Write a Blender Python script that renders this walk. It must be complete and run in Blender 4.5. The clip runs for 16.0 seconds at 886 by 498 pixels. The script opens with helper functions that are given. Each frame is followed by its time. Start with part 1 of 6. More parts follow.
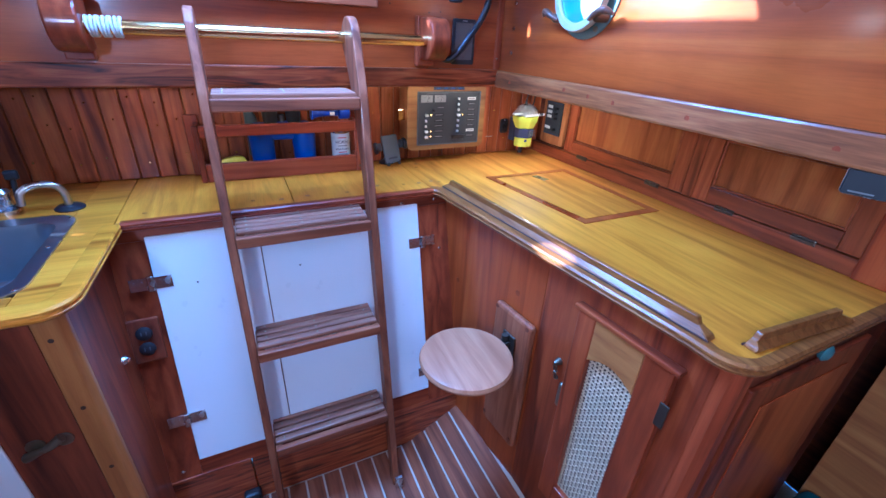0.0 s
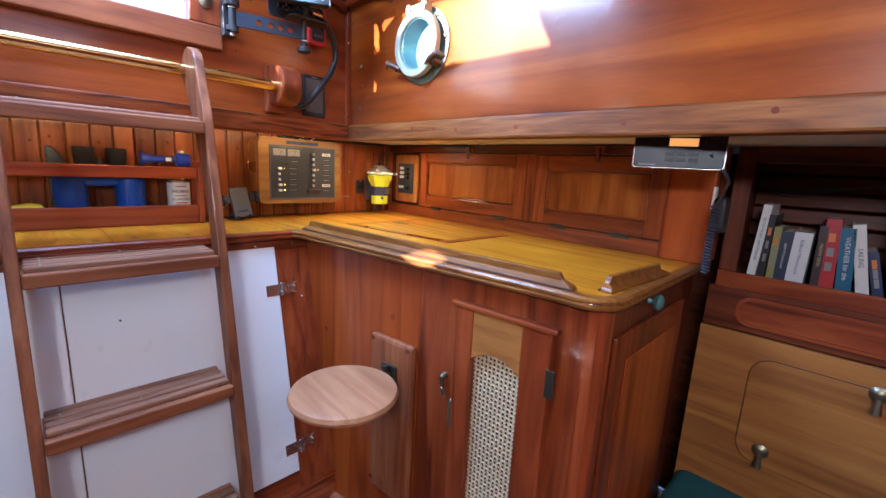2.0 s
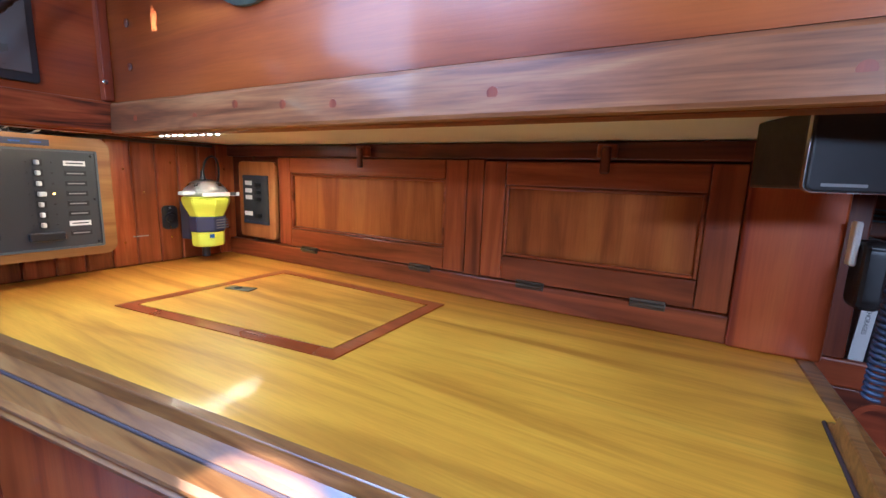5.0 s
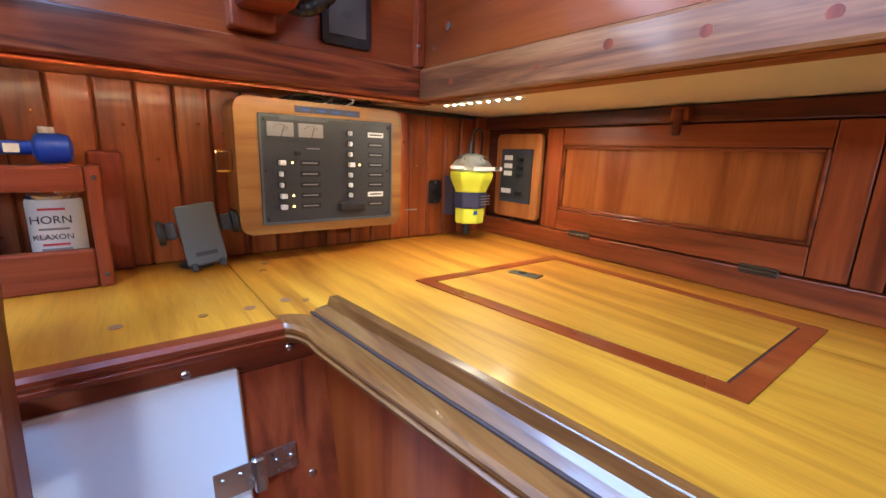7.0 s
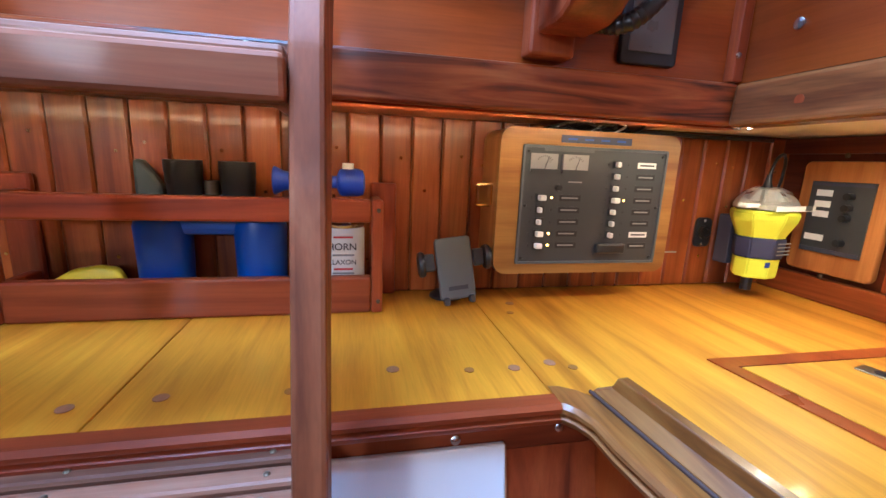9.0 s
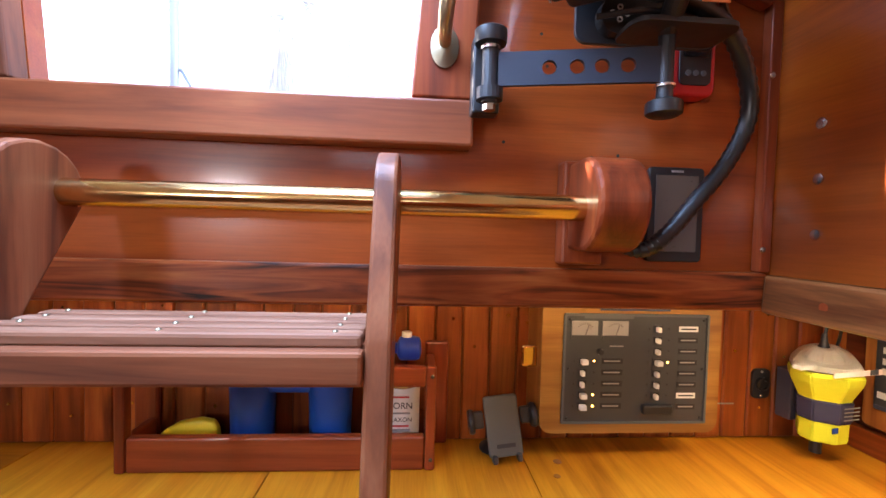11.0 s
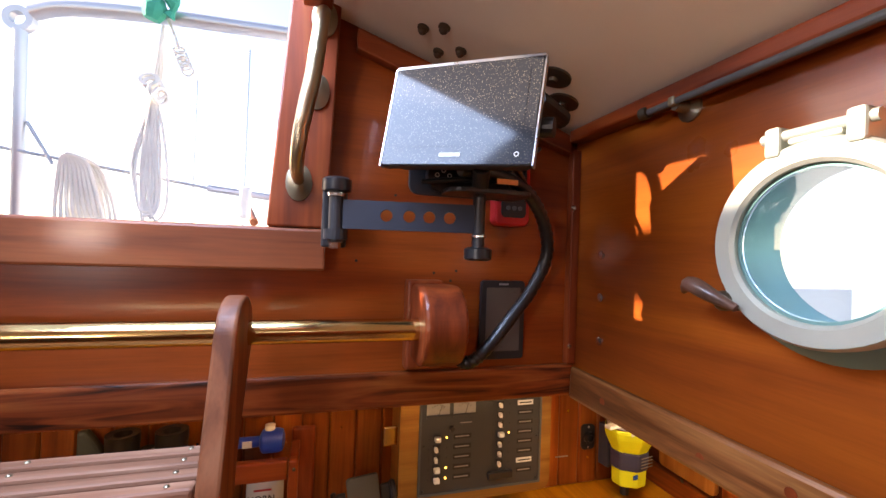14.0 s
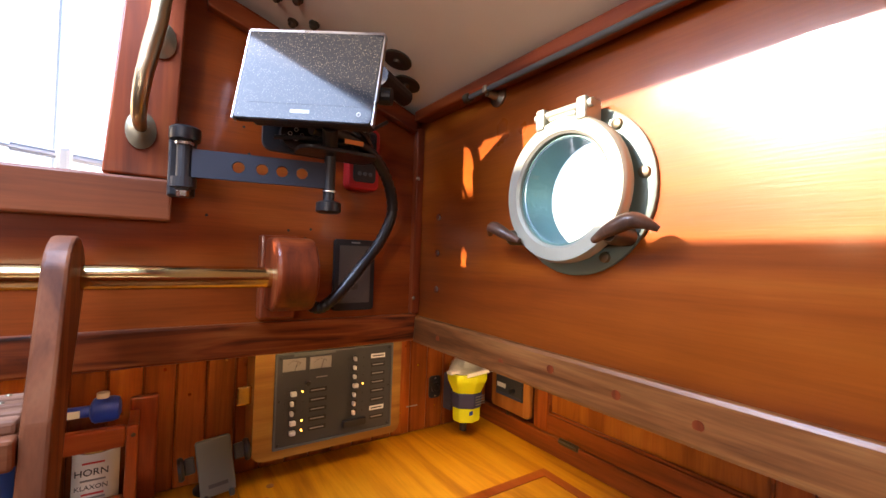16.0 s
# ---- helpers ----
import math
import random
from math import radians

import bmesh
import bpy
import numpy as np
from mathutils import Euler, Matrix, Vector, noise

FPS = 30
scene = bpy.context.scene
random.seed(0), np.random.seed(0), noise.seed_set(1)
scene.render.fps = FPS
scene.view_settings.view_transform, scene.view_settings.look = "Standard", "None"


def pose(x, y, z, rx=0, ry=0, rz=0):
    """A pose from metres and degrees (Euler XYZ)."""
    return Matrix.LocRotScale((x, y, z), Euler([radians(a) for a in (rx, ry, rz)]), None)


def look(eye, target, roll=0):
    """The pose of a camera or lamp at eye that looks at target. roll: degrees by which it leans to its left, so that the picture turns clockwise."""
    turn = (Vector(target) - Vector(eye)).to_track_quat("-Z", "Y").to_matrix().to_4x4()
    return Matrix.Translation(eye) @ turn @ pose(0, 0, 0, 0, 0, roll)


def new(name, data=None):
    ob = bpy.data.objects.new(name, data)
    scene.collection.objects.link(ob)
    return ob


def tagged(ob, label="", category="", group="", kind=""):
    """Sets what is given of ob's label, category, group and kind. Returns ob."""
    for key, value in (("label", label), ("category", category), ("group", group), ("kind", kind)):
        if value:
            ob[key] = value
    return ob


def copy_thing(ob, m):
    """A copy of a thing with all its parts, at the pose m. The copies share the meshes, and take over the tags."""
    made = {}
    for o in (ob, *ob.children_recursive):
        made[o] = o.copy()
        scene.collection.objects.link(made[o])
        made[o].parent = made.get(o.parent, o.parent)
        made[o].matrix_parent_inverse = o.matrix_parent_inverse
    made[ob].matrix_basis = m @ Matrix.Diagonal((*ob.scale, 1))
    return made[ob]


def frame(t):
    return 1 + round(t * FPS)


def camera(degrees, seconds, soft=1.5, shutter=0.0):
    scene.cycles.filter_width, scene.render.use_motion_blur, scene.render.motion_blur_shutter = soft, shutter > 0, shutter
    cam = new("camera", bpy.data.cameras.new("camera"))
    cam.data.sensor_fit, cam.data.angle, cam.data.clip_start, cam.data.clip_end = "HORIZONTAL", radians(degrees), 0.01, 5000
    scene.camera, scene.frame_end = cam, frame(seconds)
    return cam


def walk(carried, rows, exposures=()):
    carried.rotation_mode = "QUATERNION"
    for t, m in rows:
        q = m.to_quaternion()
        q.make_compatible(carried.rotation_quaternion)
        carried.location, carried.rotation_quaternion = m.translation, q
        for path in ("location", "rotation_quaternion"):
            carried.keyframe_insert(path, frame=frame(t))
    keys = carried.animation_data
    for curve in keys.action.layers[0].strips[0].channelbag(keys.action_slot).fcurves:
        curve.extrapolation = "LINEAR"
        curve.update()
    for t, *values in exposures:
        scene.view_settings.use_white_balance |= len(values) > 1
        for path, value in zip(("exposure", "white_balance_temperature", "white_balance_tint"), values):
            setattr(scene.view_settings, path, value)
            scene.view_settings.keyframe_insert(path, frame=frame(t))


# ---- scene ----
cam = camera(93.5, 16.0)
PATH = [
    (0, (0.015, 0.117, 1.398), (0.811, 1.711, 0.488), 2.9),
    (0.5, (0.097, 0.156, 1.329), (0.952, 1.746, 0.468), 3.0),
    (1, (0.144, 0.24, 1.316), (1.137, 1.813, 0.582), 3.5),
    (1.5, (0.085, 0.158, 1.238), (1.288, 1.659, 0.69), 3.6),
    (2, (-0.02, 0.075, 1.154), (1.382, 1.45, 0.777), 3.0),
    (2.5, (0.098, 0.099, 1.143), (1.666, 1.31, 0.873), 2.4),
    (3, (0.291, 0.235, 1.142), (1.968, 1.302, 0.916), 2.1),
    (3.2, (0.376, 0.277, 1.138), (2.085, 1.292, 0.918), 2.0),
    (5.3, (0.49, 0.611, 1.185), (2.199, 1.586, 0.827), 2.1),
    (5.5, (0.494, 0.658, 1.177), (2.178, 1.671, 0.805), 2.3),
    (6, (0.478, 0.744, 1.157), (2.036, 1.929, 0.747), 2.2),
    (6.5, (0.46, 0.792, 1.147), (1.857, 2.157, 0.717), 2.2),
    (7, (0.434, 0.831, 1.151), (1.627, 2.373, 0.707), 2.1),
    (7.5, (0.414, 0.911, 1.146), (1.402, 2.59, 0.694), 2.3),
    (8, (0.388, 0.979, 1.129), (1.17, 2.765, 0.682), 2.4),
    (8.5, (0.375, 0.998, 1.126), (0.962, 2.861, 0.696), 2.4),
    (9, (0.366, 0.981, 1.178), (0.783, 2.893, 0.765), 2.4),
    (9.2, (0.363, 0.973, 1.203), (0.721, 2.903, 0.82), 2.4),
    (11.3, (0.367, 0.911, 1.382), (0.482, 2.907, 1.332), 1.8),
    (11.5, (0.371, 0.906, 1.411), (0.472, 2.903, 1.373), 2.0),
    (12, (0.376, 0.865, 1.479), (0.515, 2.86, 1.481), 2.1),
    (12.5, (0.387, 0.828, 1.512), (0.604, 2.816, 1.526), 2.1),
    (13, (0.413, 0.821, 1.508), (0.758, 2.79, 1.532), 2.1),
    (13.5, (0.424, 0.83, 1.496), (0.883, 2.776, 1.526), 2.1),
    (14, (0.434, 0.829, 1.496), (0.998, 2.748, 1.516), 2.0),
    (14.5, (0.455, 0.813, 1.477), (1.122, 2.698, 1.505), 2.0),
    (15, (0.46, 0.796, 1.463), (1.257, 2.63, 1.491), 2.0),
    (15.5, (0.461, 0.764, 1.445), (1.411, 2.524, 1.472), 2.0),
    (16, (0.43, 0.731, 1.427), (1.551, 2.387, 1.456), 2.0),
]
EXPOSURES = [
    (0.0, 2.80, 3850, 16),
    (1.5, 2.7, 4400, 15),
    (2.5, 2.77, 6300, 16),
    (3.2, 2.80, 5700, 14),
    (5.5, 2.72, 4300, 11),
    (7.0, 2.74, 4900, 12),
    (9.0, 2.82, 5000, 13),
    (11.3, 2.55, 6300, 22),
    (12.5, 2.42, 6500, 23),
    (14.0, 1.93, 7100, 26),
    (16.0, 1.92, 7200, 26),
]
walk(cam, [(t, look(eye, target, roll)) for t, eye, target, roll in PATH], EXPOSURES)

# ---------------------------------------------------------------- light
SUN_WAY = Vector((1.0, -0.25, -0.44))
world = bpy.data.worlds.new("sky")
scene.world = world
world.use_nodes = True
sky = world.node_tree.nodes.new("ShaderNodeTexSky")
sky.sky_type, sky.sun_disc = "NISHITA", False
sky.sun_elevation, sky.sun_rotation = radians(23), radians(-76)
world.node_tree.links.new(sky.outputs[0], world.node_tree.nodes["Background"].inputs[0])
world.node_tree.nodes["Background"].inputs[1].default_value = 0.15
sun = new("sun", bpy.data.lights.new("sun", "SUN"))
sun.data.energy, sun.data.angle, sun.data.color = 5.0, radians(0.6), (1.0, 0.9, 0.75)
sun.matrix_world = look((-6, 3, 4), Vector((-6, 3, 4)) + SUN_WAY)


def area(name, eye, target, sx, sy, watts, colour):
    lamp = new(name, bpy.data.lights.new(name, "AREA"))
    lamp.data.shape, lamp.data.size, lamp.data.size_y = "RECTANGLE", sx, sy
    lamp.data.energy, lamp.data.color = watts, colour
    lamp.matrix_world = look(eye, target)
    return lamp


area("hatch_skylight", (0.10, 1.18, 2.04), (0.62, 0.98, 1.0), 0.5, 0.46, 6.5, (0.45, 0.68, 1.0))
# Fill lamp added in an unseen forward hatch to light faces turned forward.
area("forward_skylight", (0.1, -0.95, 1.86), (0.1, -0.949, 0.0), 0.6, 0.5, 0.9, (0.95, 0.97, 1.0))
area("led_lamp", (1.012, 1.45, 1.238), (1.0, 1.45, 1.0), 0.012, 0.24, 0.28, (1.0, 0.74, 0.38))
# Lamp added for an unseen strip, inferred from glow on the plank tops.
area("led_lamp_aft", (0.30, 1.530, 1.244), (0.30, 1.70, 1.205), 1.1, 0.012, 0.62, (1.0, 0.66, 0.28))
# Fill added at an unseen port window to brighten the lockers opposite.
area("port_window_skylight", (-0.664, -0.25, 1.53), (0.9, 0.35, 1.15), 0.36, 0.14, 2.7, (1.0, 0.96, 0.9))

# ---------------------------------------------------------------- materials


def principled(name, rough=0.5, metal=0.0, coat=0.0, colour=(0.5, 0.5, 0.5)):
    m = bpy.data.materials.new(name)
    m.use_nodes = True
    b = m.node_tree.nodes["Principled BSDF"]
    b.inputs["Base Color"].default_value = (*colour, 1)
    b.inputs["Roughness"].default_value = rough
    b.inputs["Metallic"].default_value = metal
    b.inputs["Coat Weight"].default_value = coat
    b.inputs["Coat Roughness"].default_value = 0.12
    return m, m.node_tree.nodes, m.node_tree.links, b


def ramp(nodes, stops):
    r = nodes.new("ShaderNodeValToRGB")
    e = r.color_ramp.elements
    while len(e) < len(stops):
        e.new(0.5)
    for i, (at, c) in enumerate(stops):
        e[i].position, e[i].color = at, (*c, 1)
    return r


def noise_node(nodes, links, vec, scale, detail=4.0, distortion=0.0):
    n = nodes.new("ShaderNodeTexNoise")
    n.inputs["Scale"].default_value, n.inputs["Detail"].default_value = scale, detail
    n.inputs["Distortion"].default_value = distortion
    links.new(vec, n.inputs["Vector"])
    return n


def mix_multiply(nodes, links, a, b, amount=1.0):
    x = nodes.new("ShaderNodeMix")
    x.data_type, x.blend_type = "RGBA", "MULTIPLY"
    x.inputs[0].default_value = amount
    links.new(a, x.inputs[6])
    links.new(b, x.inputs[7])
    return x.outputs[2]


def wood(name, dark, mid, light, axis="Z", rough=0.38, coat=0.35, across=1.0, spread=0.22, wear=0.25, fine=0.4, streak=0.0):
    """Varnished timber: long grain along one axis, fine pores, cloudy stain and small scratches."""
    m, nodes, links, b = principled(name, rough, 0, coat * 0.6)
    b.inputs["Specular IOR Level"].default_value = 0.32
    co = nodes.new("ShaderNodeTexCoord")
    info = nodes.new("ShaderNodeObjectInfo")
    shift = nodes.new("ShaderNodeVectorMath")
    shift.operation = "MULTIPLY_ADD"
    shift.inputs[1].default_value = (7.3, 5.1, 9.7)
    links.new(info.outputs["Random"], shift.inputs[0])
    links.new(co.outputs["Object"], shift.inputs[2])
    mp = nodes.new("ShaderNodeMapping")
    s = {"X": (0.7, 9, 9), "Y": (9, 0.7, 9), "Z": (9, 9, 0.7)}[axis]
    mp.inputs["Scale"].default_value = [v * across for v in s]
    links.new(shift.outputs[0], mp.inputs[0])
    grain = noise_node(nodes, links, mp.outputs[0], 2.2, 7, 1.4)
    r = ramp(nodes, ((0.3, dark), (0.52, mid), (0.74, light)))
    links.new(grain.outputs[0], r.inputs[0])
    mp2 = nodes.new("ShaderNodeMapping")
    mp2.inputs["Scale"].default_value = {"X": (6, 120, 120), "Y": (120, 6, 120), "Z": (120, 120, 6)}[axis]
    links.new(shift.outputs[0], mp2.inputs[0])
    pores = noise_node(nodes, links, mp2.outputs[0], 3.0, 3)
    pr = ramp(nodes, ((0.3, (0.72, 0.70, 0.68)), (0.6, (1.0, 1.0, 1.0))))
    links.new(pores.outputs[0], pr.inputs[0])
    cloud = noise_node(nodes, links, shift.outputs[0], 3.5, 5)
    cr = ramp(nodes, ((0.3, (1 - spread * 1.6, 1 - spread * 1.8, 1 - spread * 2)), (0.7, (1.0, 1.0, 1.0))))
    links.new(cloud.outputs[0], cr.inputs[0])
    c = mix_multiply(nodes, links, r.outputs[0], pr.outputs[0], fine)
    c = mix_multiply(nodes, links, c, cr.outputs[0], 0.8)
    each = ramp(nodes, ((0.0, (1 - spread, 1 - spread, 1 - spread)), (1.0, (1.0, 1.0, 1.0))))
    links.new(info.outputs["Random"], each.inputs[0])
    c = mix_multiply(nodes, links, c, each.outputs[0], 1.0)
    if streak:
        mp3 = nodes.new("ShaderNodeMapping")
        mp3.inputs["Scale"].default_value = {"X": (1.1, 13, 13), "Y": (13, 1.1, 13), "Z": (13, 13, 1.1)}[axis]
        links.new(shift.outputs[0], mp3.inputs[0])
        vein = noise_node(nodes, links, mp3.outputs[0], 1.7, 4, 0.6)
        vr = ramp(nodes, ((0.56, (1.0, 1.0, 1.0)), (0.66, (0.50, 0.36, 0.24)), (0.74, (0.9, 0.85, 0.8))))
        links.new(vein.outputs[0], vr.inputs[0])
        c = mix_multiply(nodes, links, c, vr.outputs[0], streak)
    links.new(c, b.inputs["Base Color"])
    rr = nodes.new("ShaderNodeMapRange")
    rr.inputs[3].default_value, rr.inputs[4].default_value = rough - 0.08, rough + wear * 0.6
    links.new(cloud.outputs[0], rr.inputs[0])
    links.new(rr.outputs[0], b.inputs["Roughness"])
    bump = nodes.new("ShaderNodeBump")
    bump.inputs["Strength"].default_value, bump.inputs["Distance"].default_value = 0.05, 0.002
    links.new(pores.outputs[0], bump.inputs["Height"])
    links.new(bump.outputs[0], b.inputs["Normal"])
    return m


def surface(name, colour, rough=0.5, metal=0.0, coat=0.0, vary=0.12, scale=30.0, bump=0.05):
    """Paint, plastic or metal with faint mottling and uneven gloss."""
    m, nodes, links, b = principled(name, rough, metal, coat, colour)
    co = nodes.new("ShaderNodeTexCoord")
    n = noise_node(nodes, links, co.outputs["Object"], scale, 6)
    big = noise_node(nodes, links, co.outputs["Object"], scale / 8, 3)
    r = ramp(nodes, ((0.3, [v * (1 - vary) for v in colour]), (0.7, [min(1, v * (1 + vary * 0.4)) for v in colour])))
    links.new(big.outputs[0], r.inputs[0])
    links.new(r.outputs[0], b.inputs["Base Color"])
    rr = nodes.new("ShaderNodeMapRange")
    rr.inputs[3].default_value, rr.inputs[4].default_value = max(0.03, rough - 0.12), min(1, rough + 0.12)
    links.new(n.outputs[0], rr.inputs[0])
    links.new(rr.outputs[0], b.inputs["Roughness"])
    bp = nodes.new("ShaderNodeBump")
    bp.inputs["Strength"].default_value, bp.inputs["Distance"].default_value = bump, 0.002
    links.new(n.outputs[0], bp.inputs["Height"])
    links.new(bp.outputs[0], b.inputs["Normal"])
    return m


def glow(name, colour, strength):
    m, nodes, links, b = principled(name, 0.4, 0, 0, colour)
    b.inputs["Emission Color"].default_value = (*colour, 1)
    b.inputs["Emission Strength"].default_value = strength
    return m


def glass(name, tint=(1, 1, 1)):
    m, nodes, links, b = principled(name, 0.02, 0, 0, tint)
    b.inputs["Transmission Weight"].default_value = 1.0
    b.inputs["IOR"].default_value = 1.45
    return m


RED = ((0.13, 0.021, 0.006), (0.32, 0.058, 0.014), (0.44, 0.105, 0.024))
mahogany_x = wood("mahogany_x", *RED, "X")
mahogany_y = wood("mahogany_y", *RED, "Y")
mahogany_z = wood("mahogany_z", *RED, "Z")
LOCKER = ((0.17, 0.036, 0.008), (0.39, 0.092, 0.018), (0.52, 0.155, 0.030))
locker_y = wood("locker_y", *LOCKER, "Y", 0.34, 0.4)
locker_z = wood("locker_z", *LOCKER, "Z", 0.34, 0.4)
PANEL = ((0.23, 0.034, 0.006), (0.42, 0.080, 0.011), (0.50, 0.122, 0.018))
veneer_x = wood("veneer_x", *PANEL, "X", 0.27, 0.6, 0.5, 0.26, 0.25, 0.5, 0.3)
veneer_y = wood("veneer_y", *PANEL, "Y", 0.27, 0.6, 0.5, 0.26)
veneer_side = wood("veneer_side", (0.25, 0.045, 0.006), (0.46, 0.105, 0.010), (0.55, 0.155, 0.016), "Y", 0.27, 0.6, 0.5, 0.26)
veneer_z = wood("veneer_z", *PANEL, "Z", 0.34, 0.4, 0.7, 0.15)
DARK = ((0.05, 0.012, 0.006), (0.17, 0.037, 0.013), (0.27, 0.068, 0.022))
rosewood_x = wood("rosewood_x", (0.020, 0.006, 0.004), (0.42, 0.085, 0.020), (0.66, 0.21, 0.05), "X", 0.3, 0.4, 2.6, 0.30)
rosewood_y = wood("rosewood_y", *DARK, "Y", 0.35, 0.4, 1.0, 0.2)
rosewood_z = wood("rosewood_z", *DARK, "Z", 0.4, 0.3, 1.0, 0.2)
RAIL = ((0.17, 0.050, 0.014), (0.36, 0.125, 0.034), (0.48, 0.20, 0.060))
fiddle_wood = wood("fiddle_wood", (0.19, 0.062, 0.012), (0.35, 0.132, 0.024), (0.45, 0.195, 0.042), "Y", 0.36, 0.4, 3.0, 0.3, 0.4)
beam_y = wood("beam_y", *RAIL, "Y", 0.30, 0.6, 2.2, 0.2, 0.5, 0.9)
GOLD = ((0.48, 0.170, 0.007), (0.75, 0.312, 0.012), (0.86, 0.41, 0.022))
counter_x = wood("counter_x", *GOLD, "X", 0.34, 0.35, 0.8, 0.18, 0.3, 0.5, 0.75)
counter_y = wood("counter_y", *GOLD, "Y", 0.42, 0.35, 0.8, 0.14, 0.3, 0.4, 0.32)
locker_panel = wood("locker_panel", (0.34, 0.080, 0.012), (0.60, 0.185, 0.025), (0.72, 0.27, 0.04), "Z", 0.34, 0.4, 0.6, 0.3, 0.25, 0.5, 0.6)
honey_z = wood("honey_z", (0.30, 0.10, 0.022), (0.47, 0.185, 0.040), (0.56, 0.25, 0.06), "Z", 0.4, 0.2, 0.8, 0.12)
honey_y = wood("honey_y", (0.27, 0.095, 0.022), (0.41, 0.165, 0.038), (0.51, 0.225, 0.055), "Y", 0.45, 0.15, 0.8, 0.12)
tongue_z = wood("tongue_z", (0.20, 0.037, 0.008), (0.52, 0.130, 0.022), (0.66, 0.23, 0.043), "Z", 0.36, 0.35, 1.0, 0.45, 0.25, 0.5, 0.6)
TEAK = ((0.16, 0.046, 0.018), (0.32, 0.100, 0.037), (0.43, 0.165, 0.070))
teak_x = wood("worn_teak_x", *TEAK, "X", 0.55, 0.1, 1.2, 0.2)
teak_z = wood("worn_teak_z", *TEAK, "Z", 0.5, 0.15, 1.2, 0.2)
teak_y = wood("worn_teak_y", *TEAK, "Y", 0.5, 0.15, 1.2, 0.2)
slat_wood = wood("weathered_slat_wood", (0.19, 0.075, 0.04), (0.34, 0.155, 0.088), (0.45, 0.25, 0.16), "X", 0.5, 0.15, 1.6, 0.2)
seat_wood = wood("seat_wood", (0.33, 0.13, 0.06), (0.46, 0.21, 0.10), (0.55, 0.28, 0.14), "Y", 0.45, 0.2, 0.9, 0.12)
holly = surface("pale_holly", (0.62, 0.52, 0.40), 0.5)
white_panel = surface("white_laminate", (0.78, 0.79, 0.80), 0.32, 0, 0.1, 0.05, 12)
headliner = surface("cream_headliner", (0.74, 0.68, 0.58), 0.75, 0, 0, 0.06, 60, 0.2)
deck_white = surface("white_paint", (0.78, 0.77, 0.72), 0.6)
black_plastic = surface("black_plastic", (0.018, 0.018, 0.02), 0.42, 0, 0, 0.2, 80)
dark_grey = surface("dark_grey_panel", (0.045, 0.047, 0.05), 0.45, 0, 0, 0.1, 60)
mid_grey = surface("grey_rubber", (0.09, 0.10, 0.105), 0.6)
blue_grey = surface("blue_grey_plastic", (0.05, 0.055, 0.085), 0.5)
rubber = surface("black_rubber", (0.012, 0.012, 0.013), 0.35, 0, 0, 0.1, 40, 0.1)
steel = surface("stainless_steel", (0.62, 0.62, 0.62), 0.25, 1.0, 0, 0.06, 40)
sink_steel = surface("sink_steel", (0.50, 0.53, 0.56), 0.34, 1.0, 0, 0.08, 90)
brass = surface("polished_brass", (0.80, 0.55, 0.22), 0.16, 1.0, 0, 0.1, 20)
old_bronze = surface("aged_bronze", (0.33, 0.29, 0.20), 0.42, 1.0, 0, 0.35, 30, 0.15)
bronze_dark = surface("dark_bronze", (0.13, 0.11, 0.08), 0.5, 0.9, 0, 0.3, 30, 0.15)
bronze_pale = surface("pale_patina_bronze", (0.44, 0.47, 0.40), 0.45, 0.45, 0, 0.28, 26, 0.2)
# Patina taken darker: the unlit flange's shade is put into this colour.
bronze_flange = surface("shaded_patina_bronze", (0.20, 0.28, 0.25), 0.5, 0.5, 0, 0.4, 20, 0.25)
verdigris = surface("green_patina_bronze", (0.16, 0.33, 0.31), 0.5, 0.5, 0, 0.35, 24, 0.25)
copper_wood = wood("dog_wood", (0.07, 0.035, 0.022), (0.15, 0.075, 0.05), (0.26, 0.14, 0.09), "Y", 0.35, 0.4)
yellow = surface("fluorescent_yellow_plastic", (0.72, 0.80, 0.02), 0.45)
flare_yellow = surface("yellow_plastic", (0.75, 0.66, 0.02), 0.4)
blue = surface("blue_plastic", (0.01, 0.075, 0.42), 0.4)
bright_blue = surface("bright_blue_plastic", (0.015, 0.06, 0.55), 0.35)
navy = surface("navy_label", (0.035, 0.04, 0.09), 0.5)
label_white = surface("white_label", (0.8, 0.8, 0.77), 0.5, 0, 0, 0.04)
ink = surface("black_ink", (0.01, 0.01, 0.01), 0.5)
meter_face = surface("grey_meter_face", (0.30, 0.28, 0.27), 0.3)
red_ink = surface("red_ink", (0.6, 0.05, 0.05), 0.5)
red_plastic = surface("red_plastic", (0.55, 0.02, 0.02), 0.4)
pale_print = surface("pale_print", (0.26, 0.26, 0.26), 0.5)
orange_print = surface("orange_label", (0.70, 0.22, 0.05), 0.5)
paper = surface("paper", (0.70, 0.66, 0.56), 0.8)
teal_fabric = surface("teal_fabric", (0.01, 0.10, 0.11), 0.9, 0, 0, 0.2, 200, 0.4)
green_cloth = surface("green_cloth", (0.02, 0.33, 0.22), 0.8)
rope_white = surface("white_rope", (0.72, 0.70, 0.64), 0.8, 0, 0, 0.1, 200, 0.4)
cane = surface("woven_cane", (0.66, 0.52, 0.32), 0.6, 0, 0, 0.15, 60)
# Near-black wood; also stands in for shade in gaps and behind the cane.
shadow_wood = surface("dark_wood_gap_shade", (0.05, 0.02, 0.012), 0.7)
screen_glass = surface("black_screen_glass", (0.010, 0.012, 0.016), 0.06, 0, 0.6, 0.1, 50, 0.0)
